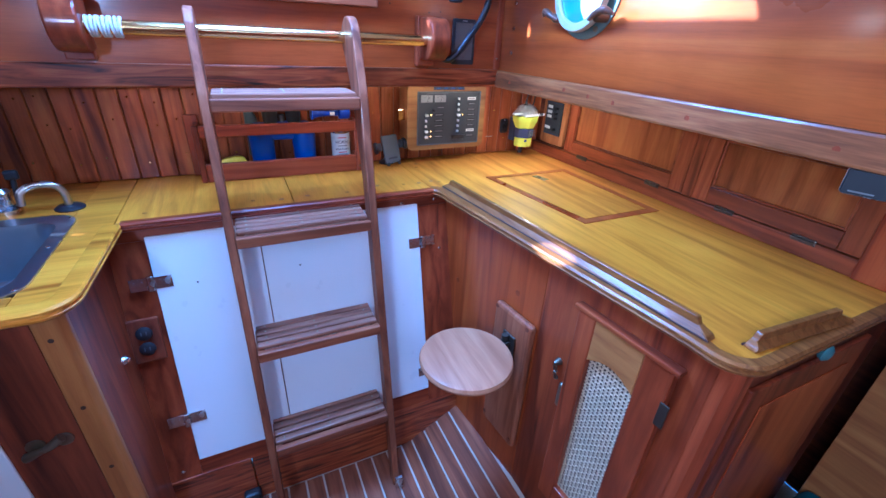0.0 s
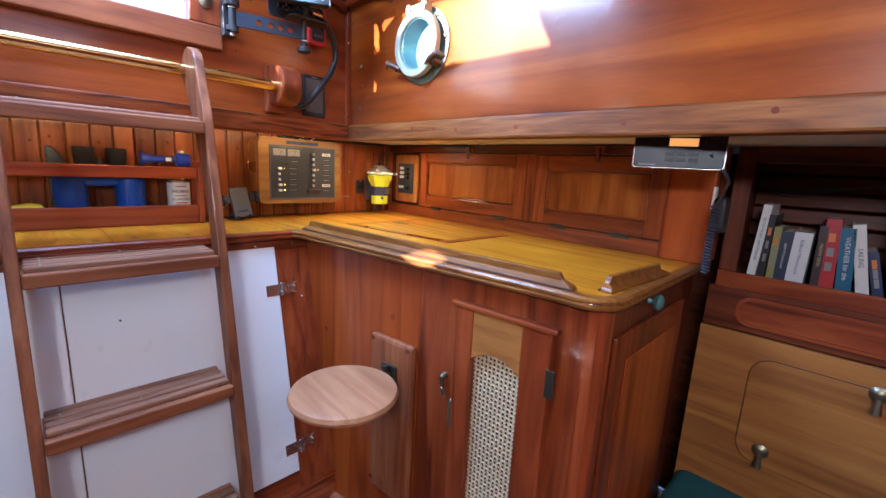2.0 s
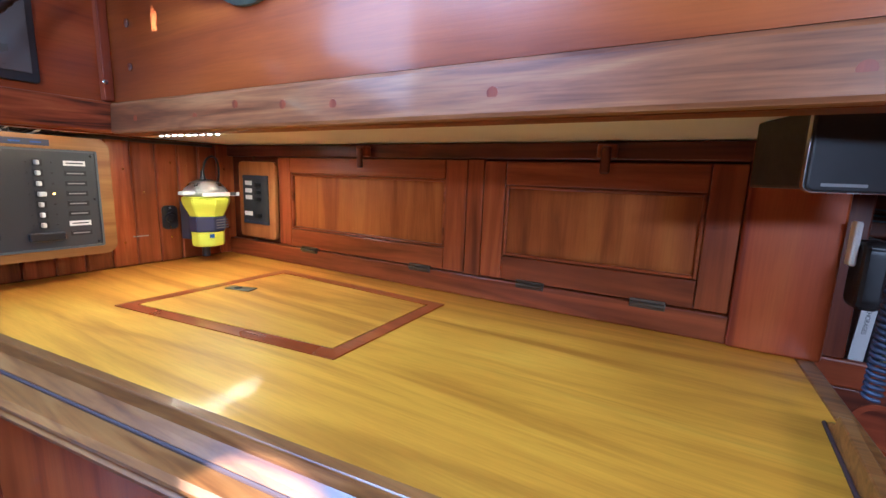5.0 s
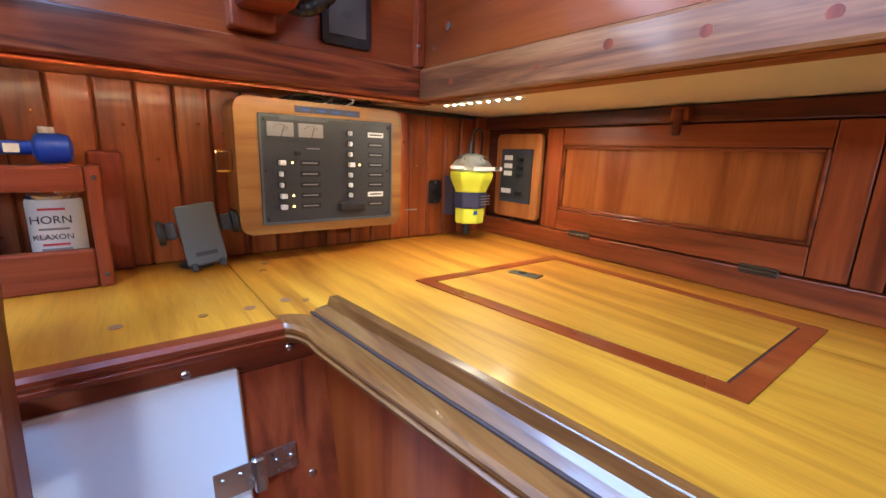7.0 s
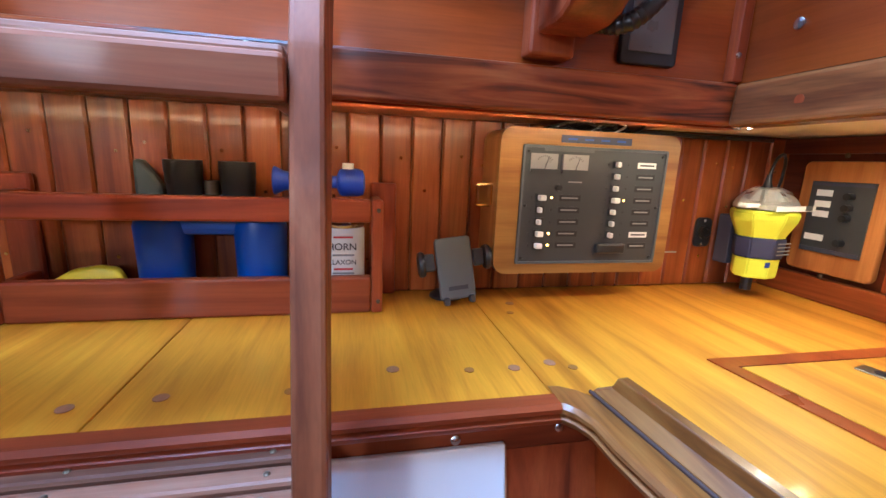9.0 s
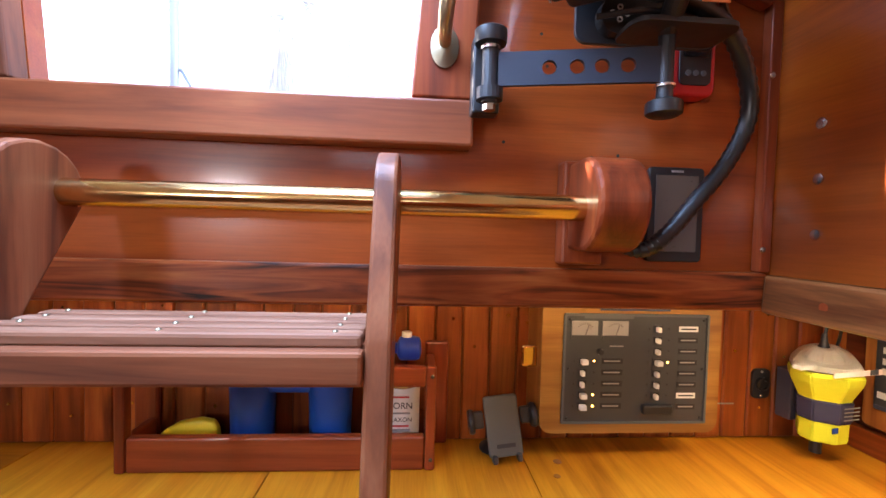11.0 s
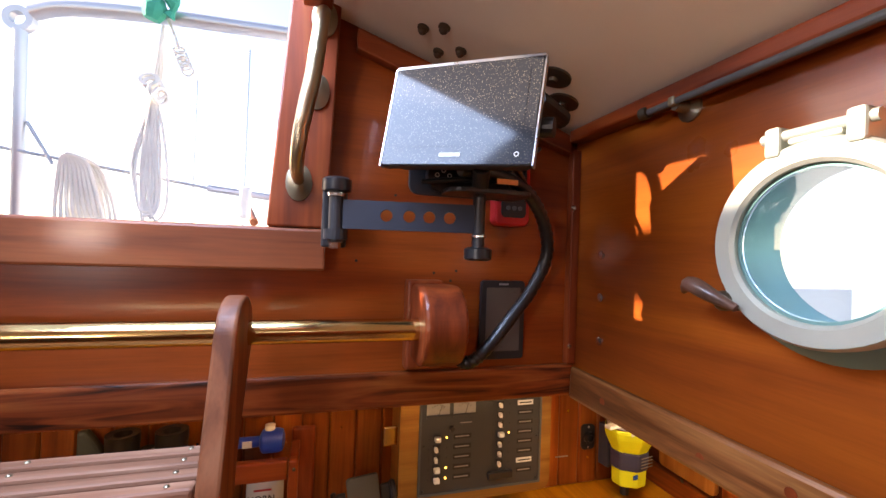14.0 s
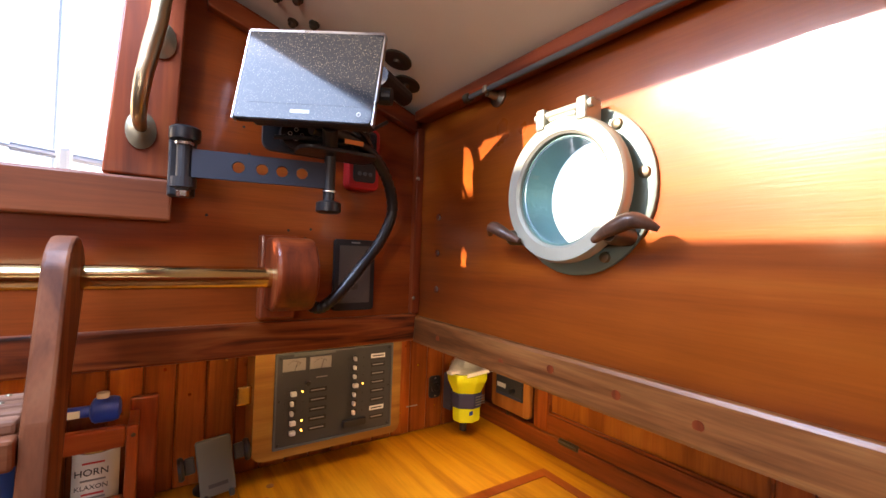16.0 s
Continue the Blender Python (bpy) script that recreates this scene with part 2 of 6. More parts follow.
kindle_screen = surface("dull_grey_screen", (0.10, 0.085, 0.07), 0.30, 0, 0.2, 0.08)
lcd_orange = glow("orange_lcd", (0.55, 0.24, 0.06), 0.25)
led_white = glow("led_white", (1.0, 0.85, 0.55), 9.0)
led_amber = glow("led_amber", (1.0, 0.5, 0.06), 3.0)
clear_glass = glass("port_glass", (0.93, 0.98, 0.97))
clear_plastic = glass("clear_plastic", (0.95, 0.95, 0.93))
water_mat = surface("harbour_water", (0.05, 0.08, 0.09), 0.15)
gel_white = surface("white_gelcoat", (0.8, 0.8, 0.78), 0.35)
mast_grey = surface("mast_alloy", (0.55, 0.55, 0.55), 0.4, 0.8)

# dusty, salt-flecked screen cover
flecked, _n, _l, _b = principled("salt_flecked_screen", 0.10, 0, 0.0, (0.02, 0.022, 0.028))
_co = _n.new("ShaderNodeTexCoord")
_v = _n.new("ShaderNodeTexVoronoi")
_b.inputs["Specular IOR Level"].default_value = 0.22
_v.inputs["Scale"].default_value = 430
_l.new(_co.outputs["Object"], _v.inputs["Vector"])
_k = ramp(_n, ((0.0, (0.60, 0.53, 0.38)), (0.15, (0.14, 0.125, 0.095)), (0.30, (0.030, 0.032, 0.036))))
_l.new(_v.outputs["Distance"], _k.inputs[0])
_l.new(_k.outputs[0], _b.inputs["Base Color"])

# ---------------------------------------------------------------- building helpers
ORG = {}
IDENT = Matrix.Identity(4)
SET = Matrix.Identity(4)     # where the group being built is set down


def set_down(x=0.0, y=0.0, z=0.0):
    """Moves all that is built from here on by this much."""
    SET.translation = (x, y, z)



def thing(name, label, category, at, group="", m=None):
    """An Empty at the thing's base that carries its parts."""
    root = new(name)
    root.empty_display_size = 0.02
    root.matrix_world = SET @ (m if m is not None else Matrix.Translation(at))
    ORG[root] = root.matrix_world.copy()
    return tagged(root, label, category, group)


def part(name, bm, material, parent=None, label="", smooth=False, kind="", category=""):
    """One mesh object from a bmesh in world coordinates, under a thing or a part."""
    me = bpy.data.meshes.new(name)
    m = ORG.get(parent, IDENT)
    bm.transform(m.inverted() @ SET)
    bmesh.ops.recalc_face_normals(bm, faces=bm.faces)
    if smooth:
        for f in bm.faces:
            f.smooth = True
        for e in bm.edges:
            if len(e.link_faces) == 2 and e.calc_face_angle(0) > 0.7:
                e.smooth = False
    bm.to_mesh(me)
    bm.free()
    me.materials.append(material)
    ob = new(name, me)
    if parent is not None:
        ob.parent = parent
        ORG[ob] = m
    return tagged(ob, label, category, "", kind)


def solo(name, bm, material, label, category, group="", smooth=False):
    """A thing that is one mesh."""
    ob = part(name, bm, material, None, label, smooth)
    return tagged(ob, label, category, group)


def structure(name, bm, material, label):
    return tagged(part(name, bm, material), label, "", "", "structure")


def join(*bms):
    out = bmesh.new()
    for b in bms:
        me = bpy.data.meshes.new("tmp")
        b.to_mesh(me)
        b.free()
        out.from_mesh(me)
        bpy.data.meshes.remove(me)
    return out


def box(x0, x1, y0, y1, z0, z1, bev=0.0, m=None, seg=2):
    bm = bmesh.new()
    bmesh.ops.create_cube(bm, size=1)
    bm.transform(Matrix.Translation(((x0 + x1) / 2, (y0 + y1) / 2, (z0 + z1) / 2)) @ Matrix.Diagonal((abs(x1 - x0), abs(y1 - y0), abs(z1 - z0), 1)))
    if bev:
        bmesh.ops.bevel(bm, geom=bm.edges[:], offset=bev, segments=seg, affect="EDGES", profile=0.5)
    if m is not None:
        bm.transform(m)
    return bm


def prism(poly, z0, z1, bev=0.0, m=None, seg=2, top_only=False):
    """A polygon in x and y, drawn up from z0 to z1."""
    bm = bmesh.new()
    lo = [bm.verts.new((x, y, z0)) for x, y in poly]
    hi = [bm.verts.new((x, y, z1)) for x, y in poly]
    n = len(poly)
    bm.faces.new(lo[::-1])
    bm.faces.new(hi)
    for i in range(n):
        bm.faces.new((lo[i], lo[(i + 1) % n], hi[(i + 1) % n], hi[i]))
    bmesh.ops.recalc_face_normals(bm, faces=bm.faces)
    if bev:
        es = [e for e in bm.edges if (not top_only) or all(v.co.z > z1 - 1e-6 for v in e.verts)]
        bmesh.ops.bevel(bm, geom=es, offset=bev, segments=seg, affect="EDGES", profile=0.5)
    if m is not None:
        bm.transform(m)
    return bm


def rod(p0, p1, r, seg=16, r2=None):
    p0, p1 = Vector(p0), Vector(p1)
    bm = bmesh.new()
    bmesh.ops.create_cone(bm, cap_ends=True, segments=seg, radius1=r, radius2=r if r2 is None else r2, depth=(p1 - p0).length)
    bm.transform(Matrix.Translation((p0 + p1) / 2) @ (p1 - p0).to_track_quat("Z", "Y").to_matrix().to_4x4())
    return bm


def lathe(profile, m=None, seg=32, closed=False):
    """A profile of (radius, height) turned round z; closed joins its ends into a ring."""
    bm = bmesh.new()
    rings = []
    for r, h in profile:
        rings.append([bm.verts.new((r * math.cos(2 * math.pi * i / seg), r * math.sin(2 * math.pi * i / seg), h)) for i in range(seg)])
    for a, b in zip(rings, rings[1:] + (rings[:1] if closed else [])):
        for i in range(seg):
            bm.faces.new((a[i], a[(i + 1) % seg], b[(i + 1) % seg], b[i]))
    if not closed:
        bm.faces.new(rings[0][::-1])
        bm.faces.new(rings[-1])
    if m is not None:
        bm.transform(m)
    return bm


def smooth_line(points, steps=8):
    """A Catmull-Rom line through the points."""
    p = [Vector(q) for q in points]
    p = [p[0] * 2 - p[1], *p, p[-1] * 2 - p[-2]]
    out = []
    for i in range(1, len(p) - 2):
        for k in range(steps):
            t = k / steps
            a, b, c, d = p[i - 1], p[i], p[i + 1], p[i + 2]
            out.append(0.5 * ((2 * b) + (c - a) * t + (2 * a - 5 * b + 4 * c - d) * t * t + (3 * b - a - 3 * c + d) * t ** 3))
    return out + [p[-2]]


def tube(points, r, seg=8, ribs=False):
    """A round tube along a line; ribs makes it corrugated."""
    bm = bmesh.new()
    rings = []
    n = len(points)
    for i, q in enumerate(points):
        d = (Vector(points[min(i + 1, n - 1)]) - Vector(points[max(i - 1, 0)])).normalized()
        turn = d.to_track_quat("Z", "Y").to_matrix()
        rr = r(i / (n - 1)) if callable(r) else r * (1.0 if not ribs or i % 2 else 0.86)
        rings.append([bm.verts.new(Vector(q) + turn @ Vector((rr * math.cos(2 * math.pi * k / seg), rr * math.sin(2 * math.pi * k / seg), 0))) for k in range(seg)])
    for a, b in zip(rings, rings[1:]):
        best = min(range(seg), key=lambda s: (a[0].co - b[s].co).length)
        for k in range(seg):
            bm.faces.new((a[k], a[(k + 1) % seg], b[(k + 1 + best) % seg], b[(k + best) % seg]))
    bm.faces.new(rings[0][::-1])
    bm.faces.new(rings[-1])
    return bm


def rounded(x0, x1, y0, y1, r, n=5):
    """The outline of a rectangle with round corners."""
    out = []
    for cx, cy, a0 in ((x1 - r, y1 - r, 0), (x0 + r, y1 - r, 90), (x0 + r, y0 + r, 180), (x1 - r, y0 + r, 270)):
        for k in range(n + 1):
            a = radians(a0 + 90 * k / n)
            out.append((cx + r * math.cos(a), cy + r * math.sin(a)))
    return out


def with_hole(outer, inner, d0, d1, m=None):
    """A plate with a hole: both outlines have the same number of points, thickness from d0 to d1."""
    bm = bmesh.new()
    n = len(outer)
    v = [[bm.verts.new((x, y, d)) for x, y in line] for d in (d0, d1) for line in (outer, inner)]
    for i in range(n):
        j = (i + 1) % n
        bm.faces.new((v[0][i], v[0][j], v[1][j], v[1][i]))
        bm.faces.new((v[2][i], v[2][j], v[3][j], v[3][i]))
        bm.faces.new((v[0][i], v[0][j], v[2][j], v[2][i]))
        bm.faces.new((v[1][i], v[1][j], v[3][j], v[3][i]))
    if m is not None:
        bm.transform(m)
    return bm


def text_bm(words, size, m):
    cu = bpy.data.curves.new("t", "FONT")
    cu.body, cu.size, cu.align_x, cu.align_y, cu.extrude = words, size, "CENTER", "CENTER", 0.0003
    ob = new("t", cu)
    bpy.context.view_layer.update()
    me = bpy.data.meshes.new_from_object(ob.evaluated_get(bpy.context.evaluated_depsgraph_get()))
    bpy.data.objects.remove(ob)
    bm = bmesh.new()
    bm.from_mesh(me)
    bpy.data.meshes.remove(me)
    bm.transform(m)
    return bm


# frames of reference for flat things: (right, up, out) -> world
def on_north(x, y, z):
    """A face that looks forward (-y): local x to starboard, local y up, local z out towards -y."""
    return Matrix(((1, 0, 0, x), (0, 0, -1, y), (0, 1, 0, z), (0, 0, 0, 1)))


def on_east(x, y, z):
    """A face that looks inboard (-x): local x runs forward (-y), local y up, local z out towards -x."""
    return Matrix(((0, 0, -1, x), (-1, 0, 0, y), (0, 1, 0, z), (0, 0, 0, 1)))


def screw_head(m, r=0.004, material=None, parent=None, name="screw"):
    return part(name, lathe(((r, 0), (r, 0.0008), (r * 0.6, 0.002)), m, 10), material or steel, parent, "", True)


FLOOR = -0.085
TOP = 0.935       # worktop
DECK = 1.255      # underside of the side deck
HULL = 1.28

# ---------------------------------------------------------------- the cabin's shell
PORT_Y, PORT_Z, PORT_R = 1.092, 1.516, 0.088


def wall_with_ports(x0, x1, y0, y1, z0, z1, holes):
    """A wall along y with elliptic holes (y, z, half width, half height), cut through its thickness."""
    bm = bmesh.new()
    spans = sorted(holes)
    edges = [y0]
    for y, z, a, b in spans:
        edges += [y - a - 0.05, y + a + 0.05]
    edges.append(y1)
    out = []
    for i in range(0, len(edges), 2):
        out.append(box(x0, x1, edges[i], edges[i + 1], z0, z1))
    for y, z, a, b in spans:
        n = 32
        inner, outer = [], []
        for k in range(n):
            t = 2 * math.pi * (k + 0.5) / n
            c, s = math.cos(t), math.sin(t)
            inner.append((y + a * c, z + b * s))
            f = min((a + 0.05) / abs(c) if abs(c) > 1e-6 else 9, ((z1 - z) if s > 0 else (z - z0)) / abs(s) if abs(s) > 1e-6 else 9)
            outer.append((y + f * c, z + f * s))
        # square the corners of the outer line
        for sy in (-1, 1):
            for zz in (z0, z1):
                k = min(range(n), key=lambda q: (outer[q][0] - (y + sy * (a + 0.05))) ** 2 + (outer[q][1] - zz) ** 2)
                outer[k] = (y + sy * (a + 0.05), zz)
        out.append(with_hole(outer, inner, 0, x1 - x0, Matrix(((0, 0, 1, x0), (1, 0, 0, 0), (0, 1, 0, 0), (0, 0, 0, 1)))))
    bm.free()
    return join(*out)


set_down(0.0205, 0.0, 0.0)
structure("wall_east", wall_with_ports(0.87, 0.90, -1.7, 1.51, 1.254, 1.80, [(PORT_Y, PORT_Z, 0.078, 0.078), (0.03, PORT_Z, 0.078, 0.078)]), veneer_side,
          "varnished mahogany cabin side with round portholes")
set_down()
# unseen openings: a slot shaping the sun spot, a window for the added lamp
structure("wall_west", wall_with_ports(-0.70, -0.67, -1.7, 1.51, 1.24, 1.80, [(1.145, 1.53, 0.062, 0.030), (-0.25, 1.53, 0.18, 0.07)]), veneer_y, "varnished mahogany cabin side")

set_down(0.0, 0.0285, -0.011)
# upper bulkhead with the companionway, which widens upwards
W0, W1, WT0, WT1, SILL = -0.145, 0.357, -0.18, 0.385, 1.538


def wedge_xz(poly, y0, y1, bev=0.0):
    return prism([(x, z) for x, z in poly], 0, y1 - y0, bev, Matrix(((1, 0, 0, 0), (0, 0, 1, y0), (0, 1, 0, 0), (0, 0, 0, 1))))


north = structure("wall_north", wedge_xz([(-0.70, 1.252), (0.92, 1.252), (0.92, 1.95), (WT1, 1.95), (W1, SILL), (W0, SILL), (WT0, 1.95), (-0.70, 1.95)], 1.484, 1.514), veneer_x,
                  "varnished mahogany bulkhead with the companionway opening")
jx = lambda z: W1 + (WT1 - W1) * (z - SILL) / (1.95 - SILL)
lx = lambda z: W0 + (WT0 - W0) * (z - SILL) / (1.95 - SILL)
structure("trim_jamb_east", wedge_xz([(jx(1.538), 1.538), (0.441, 1.538), (0.452, 1.885), (jx(1.885), 1.885)], 1.452, 1.4835, 0.003), mahogany_z, "dark mahogany companionway jamb")
structure("trim_jamb_head", wedge_xz([(jx(1.885) + 0.002, 1.887), (0.468, 1.887), (0.474, 1.955), (jx(1.955) + 0.002, 1.955)], 1.44, 1.4835, 0.003), mahogany_z, "dark mahogany jamb block")
structure("trim_jamb_west", wedge_xz([(lx(1.538), 1.538), (-0.235, 1.538), (-0.246, 1.95), (lx(1.95), 1.95)], 1.452, 1.4835, 0.003), teak_z, "worn mahogany companionway jamb")
structure("trim_sill", box(-0.262, 0.441, 1.447, 1.4835, 1.474, 1.536, 0.004), wood("sill_wood", (0.17, 0.042, 0.016), (0.30, 0.078, 0.026), (0.40, 0.125, 0.042), "X", 0.42, 0.25, 1.3), "solid mahogany companionway sill")
structure("trim_reveal_sill", box(W0 - 0.01, W1 + 0.01, 1.484, 1.56, 1.50, 1.537), teak_x, "outer companionway sill")

# cornice along bulkhead and under the cambered headliner
cam_z = lambda x: 1.868 - 0.30 * (x - 0.44) - 0.06 * (x - 0.44) ** 2 if x > 0.11 else 1.868 - 0.30 * (-x - 0.22)
structure("trim_cornice_north", wedge_xz([(0.478, cam_z(0.478) - 0.034), (0.8685, cam_z(0.8685) - 0.034), (0.8685, cam_z(0.8685) - 0.002), (0.478, cam_z(0.478) - 0.002)], 1.462, 1.4835, 0.003), mahogany_x,
          "mahogany cornice under the headliner")
set_down(0.0205, 0.0, 0.0)
structure("trim_cornice_east", box(0.838, 0.8695, -1.69, 1.489, 1.703, cam_z(0.8695) - 0.003, 0.004), mahogany_y, "mahogany cornice along the cabin side")
set_down(0.0205, 0.0285, -0.008)
structure("trim_corner_post", box(0.853, 0.8695, 1.466, 1.4835, 1.309, 1.702, 0.002), mahogany_z, "mahogany corner fillet")

set_down()


def headliner_bm():
    bm = bmesh.new()

    def sheet(xs, y0, y1, th=0.03):
        lo = [[bm.verts.new((x, y, cam_z(x))) for x in xs] for y in (y0, y1)]
        hi = [[bm.verts.new((x, y, cam_z(x) + th)) for x in xs] for y in (y0, y1)]
        for i in range(len(xs) - 1):
            bm.faces.new((lo[0][i], lo[0][i + 1], lo[1][i + 1], lo[1][i]))
            bm.faces.new((hi[0][i], hi[0][i + 1], hi[1][i + 1], hi[1][i]))
            for s in (0, 1):
                bm.faces.new((lo[s][i], lo[s][i + 1], hi[s][i + 1], hi[s][i]))
        for k in (0, -1):
            bm.faces.new((lo[0][k], lo[1][k], hi[1][k], hi[0][k]))

    sheet([0.44 + 0.048 * i for i in range(11)], -1.7, 1.53)
    sheet([-0.72 + 0.05 * i for i in range(11)], -1.7, 1.53)
    # forward of the companion hatch, with an opening added for the unseen forward hatch
    for y0, y1 in ((-1.7, -1.22), (-0.70, 0.850)):
        vs = [[bm.verts.new((x, y, z)) for x in (-0.22, 0.44)] for y in (y0, y1) for z in (1.868, 1.9)]
        bm.faces.new((vs[0][0], vs[0][1], vs[2][1], vs[2][0]))
        bm.faces.new((vs[1][0], vs[1][1], vs[3][1], vs[3][0]))
        bm.faces.new((vs[0][0], vs[0][1], vs[1][1], vs[1][0]))
        bm.faces.new((vs[2][0], vs[2][1], vs[3][1], vs[3][0]))
    return bm


structure("ceiling", headliner_bm(), headliner, "cream painted cambered headliner")
structure("trim_hatch_coaming", join(box(0.398, 0.4385, 0.850, 1.46, 1.845, 1.95, 0.002), box(-0.2185, -0.195, 0.850, 1.46, 1.845, 1.93, 0.002), box(-0.194, 0.3975, 0.850, 0.875, 1.845, 1.95, 0.002)), mahogany_y,
          "mahogany coaming round the companion hatch")

# side deck, bridge deck, their beams
structure("ceiling_side_deck", box(0.8955, 1.75, -1.7, 1.73, DECK, DECK + 0.03), deck_white, "white painted underside of the side deck")
structure("ceiling_bridge_deck", box(-1.4, 0.8945, 1.5125, 1.75, DECK - 0.004, DECK + 0.02), rosewood_x, "dark wooden underside of the bridge deck")
structure("trim_beam_north", box(-0.70, 0.888, 1.497, 1.5115, 1.243, 1.300, 0.004), rosewood_x, "figured dark rosewood beam across the bulkhead")
structure("trim_beam_east", prism([(0.8895, 1.241), (0.876, 1.241), (0.879, 1.298), (0.8895, 1.298)], 0, 3.185, 0.006, Matrix(((1, 0, 0, 0), (0, 0, 1, -1.69), (0, 1, 0, 0), (0, 0, 0, 1)))), beam_y, "worn varnished beam along the cabin side")
structure("trim_beam_east_lip", box(0.8906, 0.9235, -1.69, 1.496, 1.2412, 1.2535), beam_y, "mahogany deck edge")
structure("ceiling_side_deck_west", box(-1.4, -0.675, -1.7, 1.48, DECK, DECK + 0.03), deck_white, "white painted underside of the side deck")
structure("trim_beam_west", box(-0.669, -0.642, -1.69, 1.45, 1.250, 1.304, 0.006), beam_y, "worn varnished beam along the cabin side")

# plain walls that close the place
structure("wall_south", box(-1.4, 1.75, -1.73, -1.70, FLOOR, 1.95), veneer_z, "varnished bulkhead at the cabin's forward end")
structure("wall_hull_west", box(-1.43, -1.40, -1.7, 1.76, FLOOR, DECK + 0.02), rosewood_y, "dark planked hull side")
structure("wall_hull_east", box(1.72, 1.75, -1.7, 1.76, FLOOR, DECK), rosewood_y, "dark planked hull side behind the shelves")
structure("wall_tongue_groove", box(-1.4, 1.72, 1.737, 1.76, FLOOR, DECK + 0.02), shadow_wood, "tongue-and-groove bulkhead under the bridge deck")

# hull side above the chart table: face frame, two flap doors, breaker panel
structure("wall_locker_front", join(box(HULL, HULL + 0.02, 0.345, 1.735, TOP + 0.001, DECK - 0.001)), rosewood_y, "dark mahogany locker front behind the chart table")
structure("trim_locker_base", box(HULL - 0.022, HULL - 0.001, 0.36, 1.725, TOP + 0.0005, 0.982, 0.003), locker_y, "mahogany skirting behind the chart table")
structure("trim_locker_head", box(HULL - 0.02, HULL - 0.001, 0.36, 1.725, 1.222, DECK - 0.002, 0.003), rosewood_y, "dark mahogany head rail over the lockers")
structure("trim_locker_stile", box(HULL - 0.0205, HULL - 0.001, 0.896, 0.931, 0.983, 1.221, 0.002), locker_z, "mahogany stile between the lockers")
structure("trim_locker_end", box(HULL - 0.03, HULL + 0.10, 0.345, 0.462, TOP + 0.001, DECK - 0.002, 0.004), veneer_z, "mahogany end post beside the chart table")


def locker_door(y0, y1, z0, z1, py0, py1, pz0, pz1, lat, hinges):
    d = thing("locker_door", "mahogany flap door with sunken panel above the chart table", "cupboard door", (HULL - 0.02, (y0 + y1) / 2, z0), "flap doors above the chart table")
    xo, xi = HULL - 0.020, HULL - 0.002
    part("top_rail", box(xo, xi, py0 + 0.001, py1 - 0.001, pz1, z1, 0.002), locker_y, d)
    part("bottom_rail", box(xo, xi, py0 + 0.001, py1 - 0.001, z0, pz0, 0.002), locker_y, d)
    part("stile", box(xo, xi, y0, py0, z0, z1, 0.002), locker_z, d)
    part("stile", box(xo, xi, py1, y1, z0, z1, 0.002), locker_z, d)
    part("panel", box(xo + 0.012, xi, py0, py1, pz0, pz1), locker_panel, d, "golden figured panel")
    m = 0.007
    mould = join(box(xo + 0.003, xo + 0.011, py0 + 0.001, py0 + m, pz0 + 0.001, pz1 - 0.001, 0.002), box(xo + 0.003, xo + 0.011, py1 - m, py1 - 0.001, pz0 + 0.001, pz1 - 0.001, 0.002),
                 box(xo + 0.003, xo + 0.011, py0 + m, py1 - m, pz0 + 0.001, pz0 + m, 0.002), box(xo + 0.003, xo + 0.011, py0 + m, py1 - m, pz1 - m, pz1 - 0.001, 0.002))
    part("moulding", mould, locker_y, d)
    for y in hinges:
        h = part("hinge", box(xo - 0.004, xo + 0.001, y - 0.028, y + 0.028, z0 - 0.012, z0 + 0.004, 0.0015), bronze_dark, d, "dark bronze hinge")
        part("pin", rod((xo - 0.006, y - 0.026, z0 - 0.004), (xo - 0.006, y + 0.026, z0 - 0.004), 0.004, 10), bronze_dark, h)
    t = thing("turn_button", "small wooden turn button holding a locker flap", "latch", (xo, lat, 1.235), "turn buttons")
    part("block", box(xo - 0.018, xo - 0.001, lat - 0.016, lat + 0.016, 1.224, 1.248, 0.003), locker_y, t)
    part("button", box(xo - 0.026, xo - 0.019, lat - 0.008, lat + 0.008, 1.198, 1.244, 0.004), rosewood_z, t)
    return d


locker_door(0.933, 1.503, 0.985, 1.220, 0.983, 1.458, 1.032, 1.180, 1.198, (1.387, 1.041))
locker_door(0.463, 0.894, 0.985, 1.218, 0.510, 0.849, 1.032, 1.173, 0.665, (0.786, 0.578))

# breaker plate at the aft end of that wall
bp = thing("breaker_panel", "small grey breaker panel on a wooden plate", "switch panel", (HULL - 0.02, 1.62, 1.0))
part("plate", prism(rounded(-0.0765, 0.0765, -0.1075, 0.1075, 0.012), 0, 0.014, 0.003, on_east(HULL - 0.008, 1.5945, 1.1005)), honey_z, bp, "varnished wooden plate")
part("panel", box(HULL - 0.0265, HULL - 0.0225, 1.541, 1.647, 1.033, 1.170, 0.001), dark_grey, bp, "grey metal panel")
for k, z in enumerate((1.148, 1.127, 1.108, 1.062)):
    part("label", box(HULL - 0.0285, HULL - 0.0272, 1.606, 1.634 if k < 3 else 1.640, z - 0.006, z + 0.006), label_white, bp, "white name strip")
    part("button", rod((HULL - 0.027, 1.574, z - 0.004), (HULL - 0.040, 1.574, z - 0.004), 0.0065, 12), black_plastic, bp)
part("strip", box(HULL - 0.0285, HULL - 0.0272, 1.543, 1.645, 1.162, 1.168), blue_grey, bp)
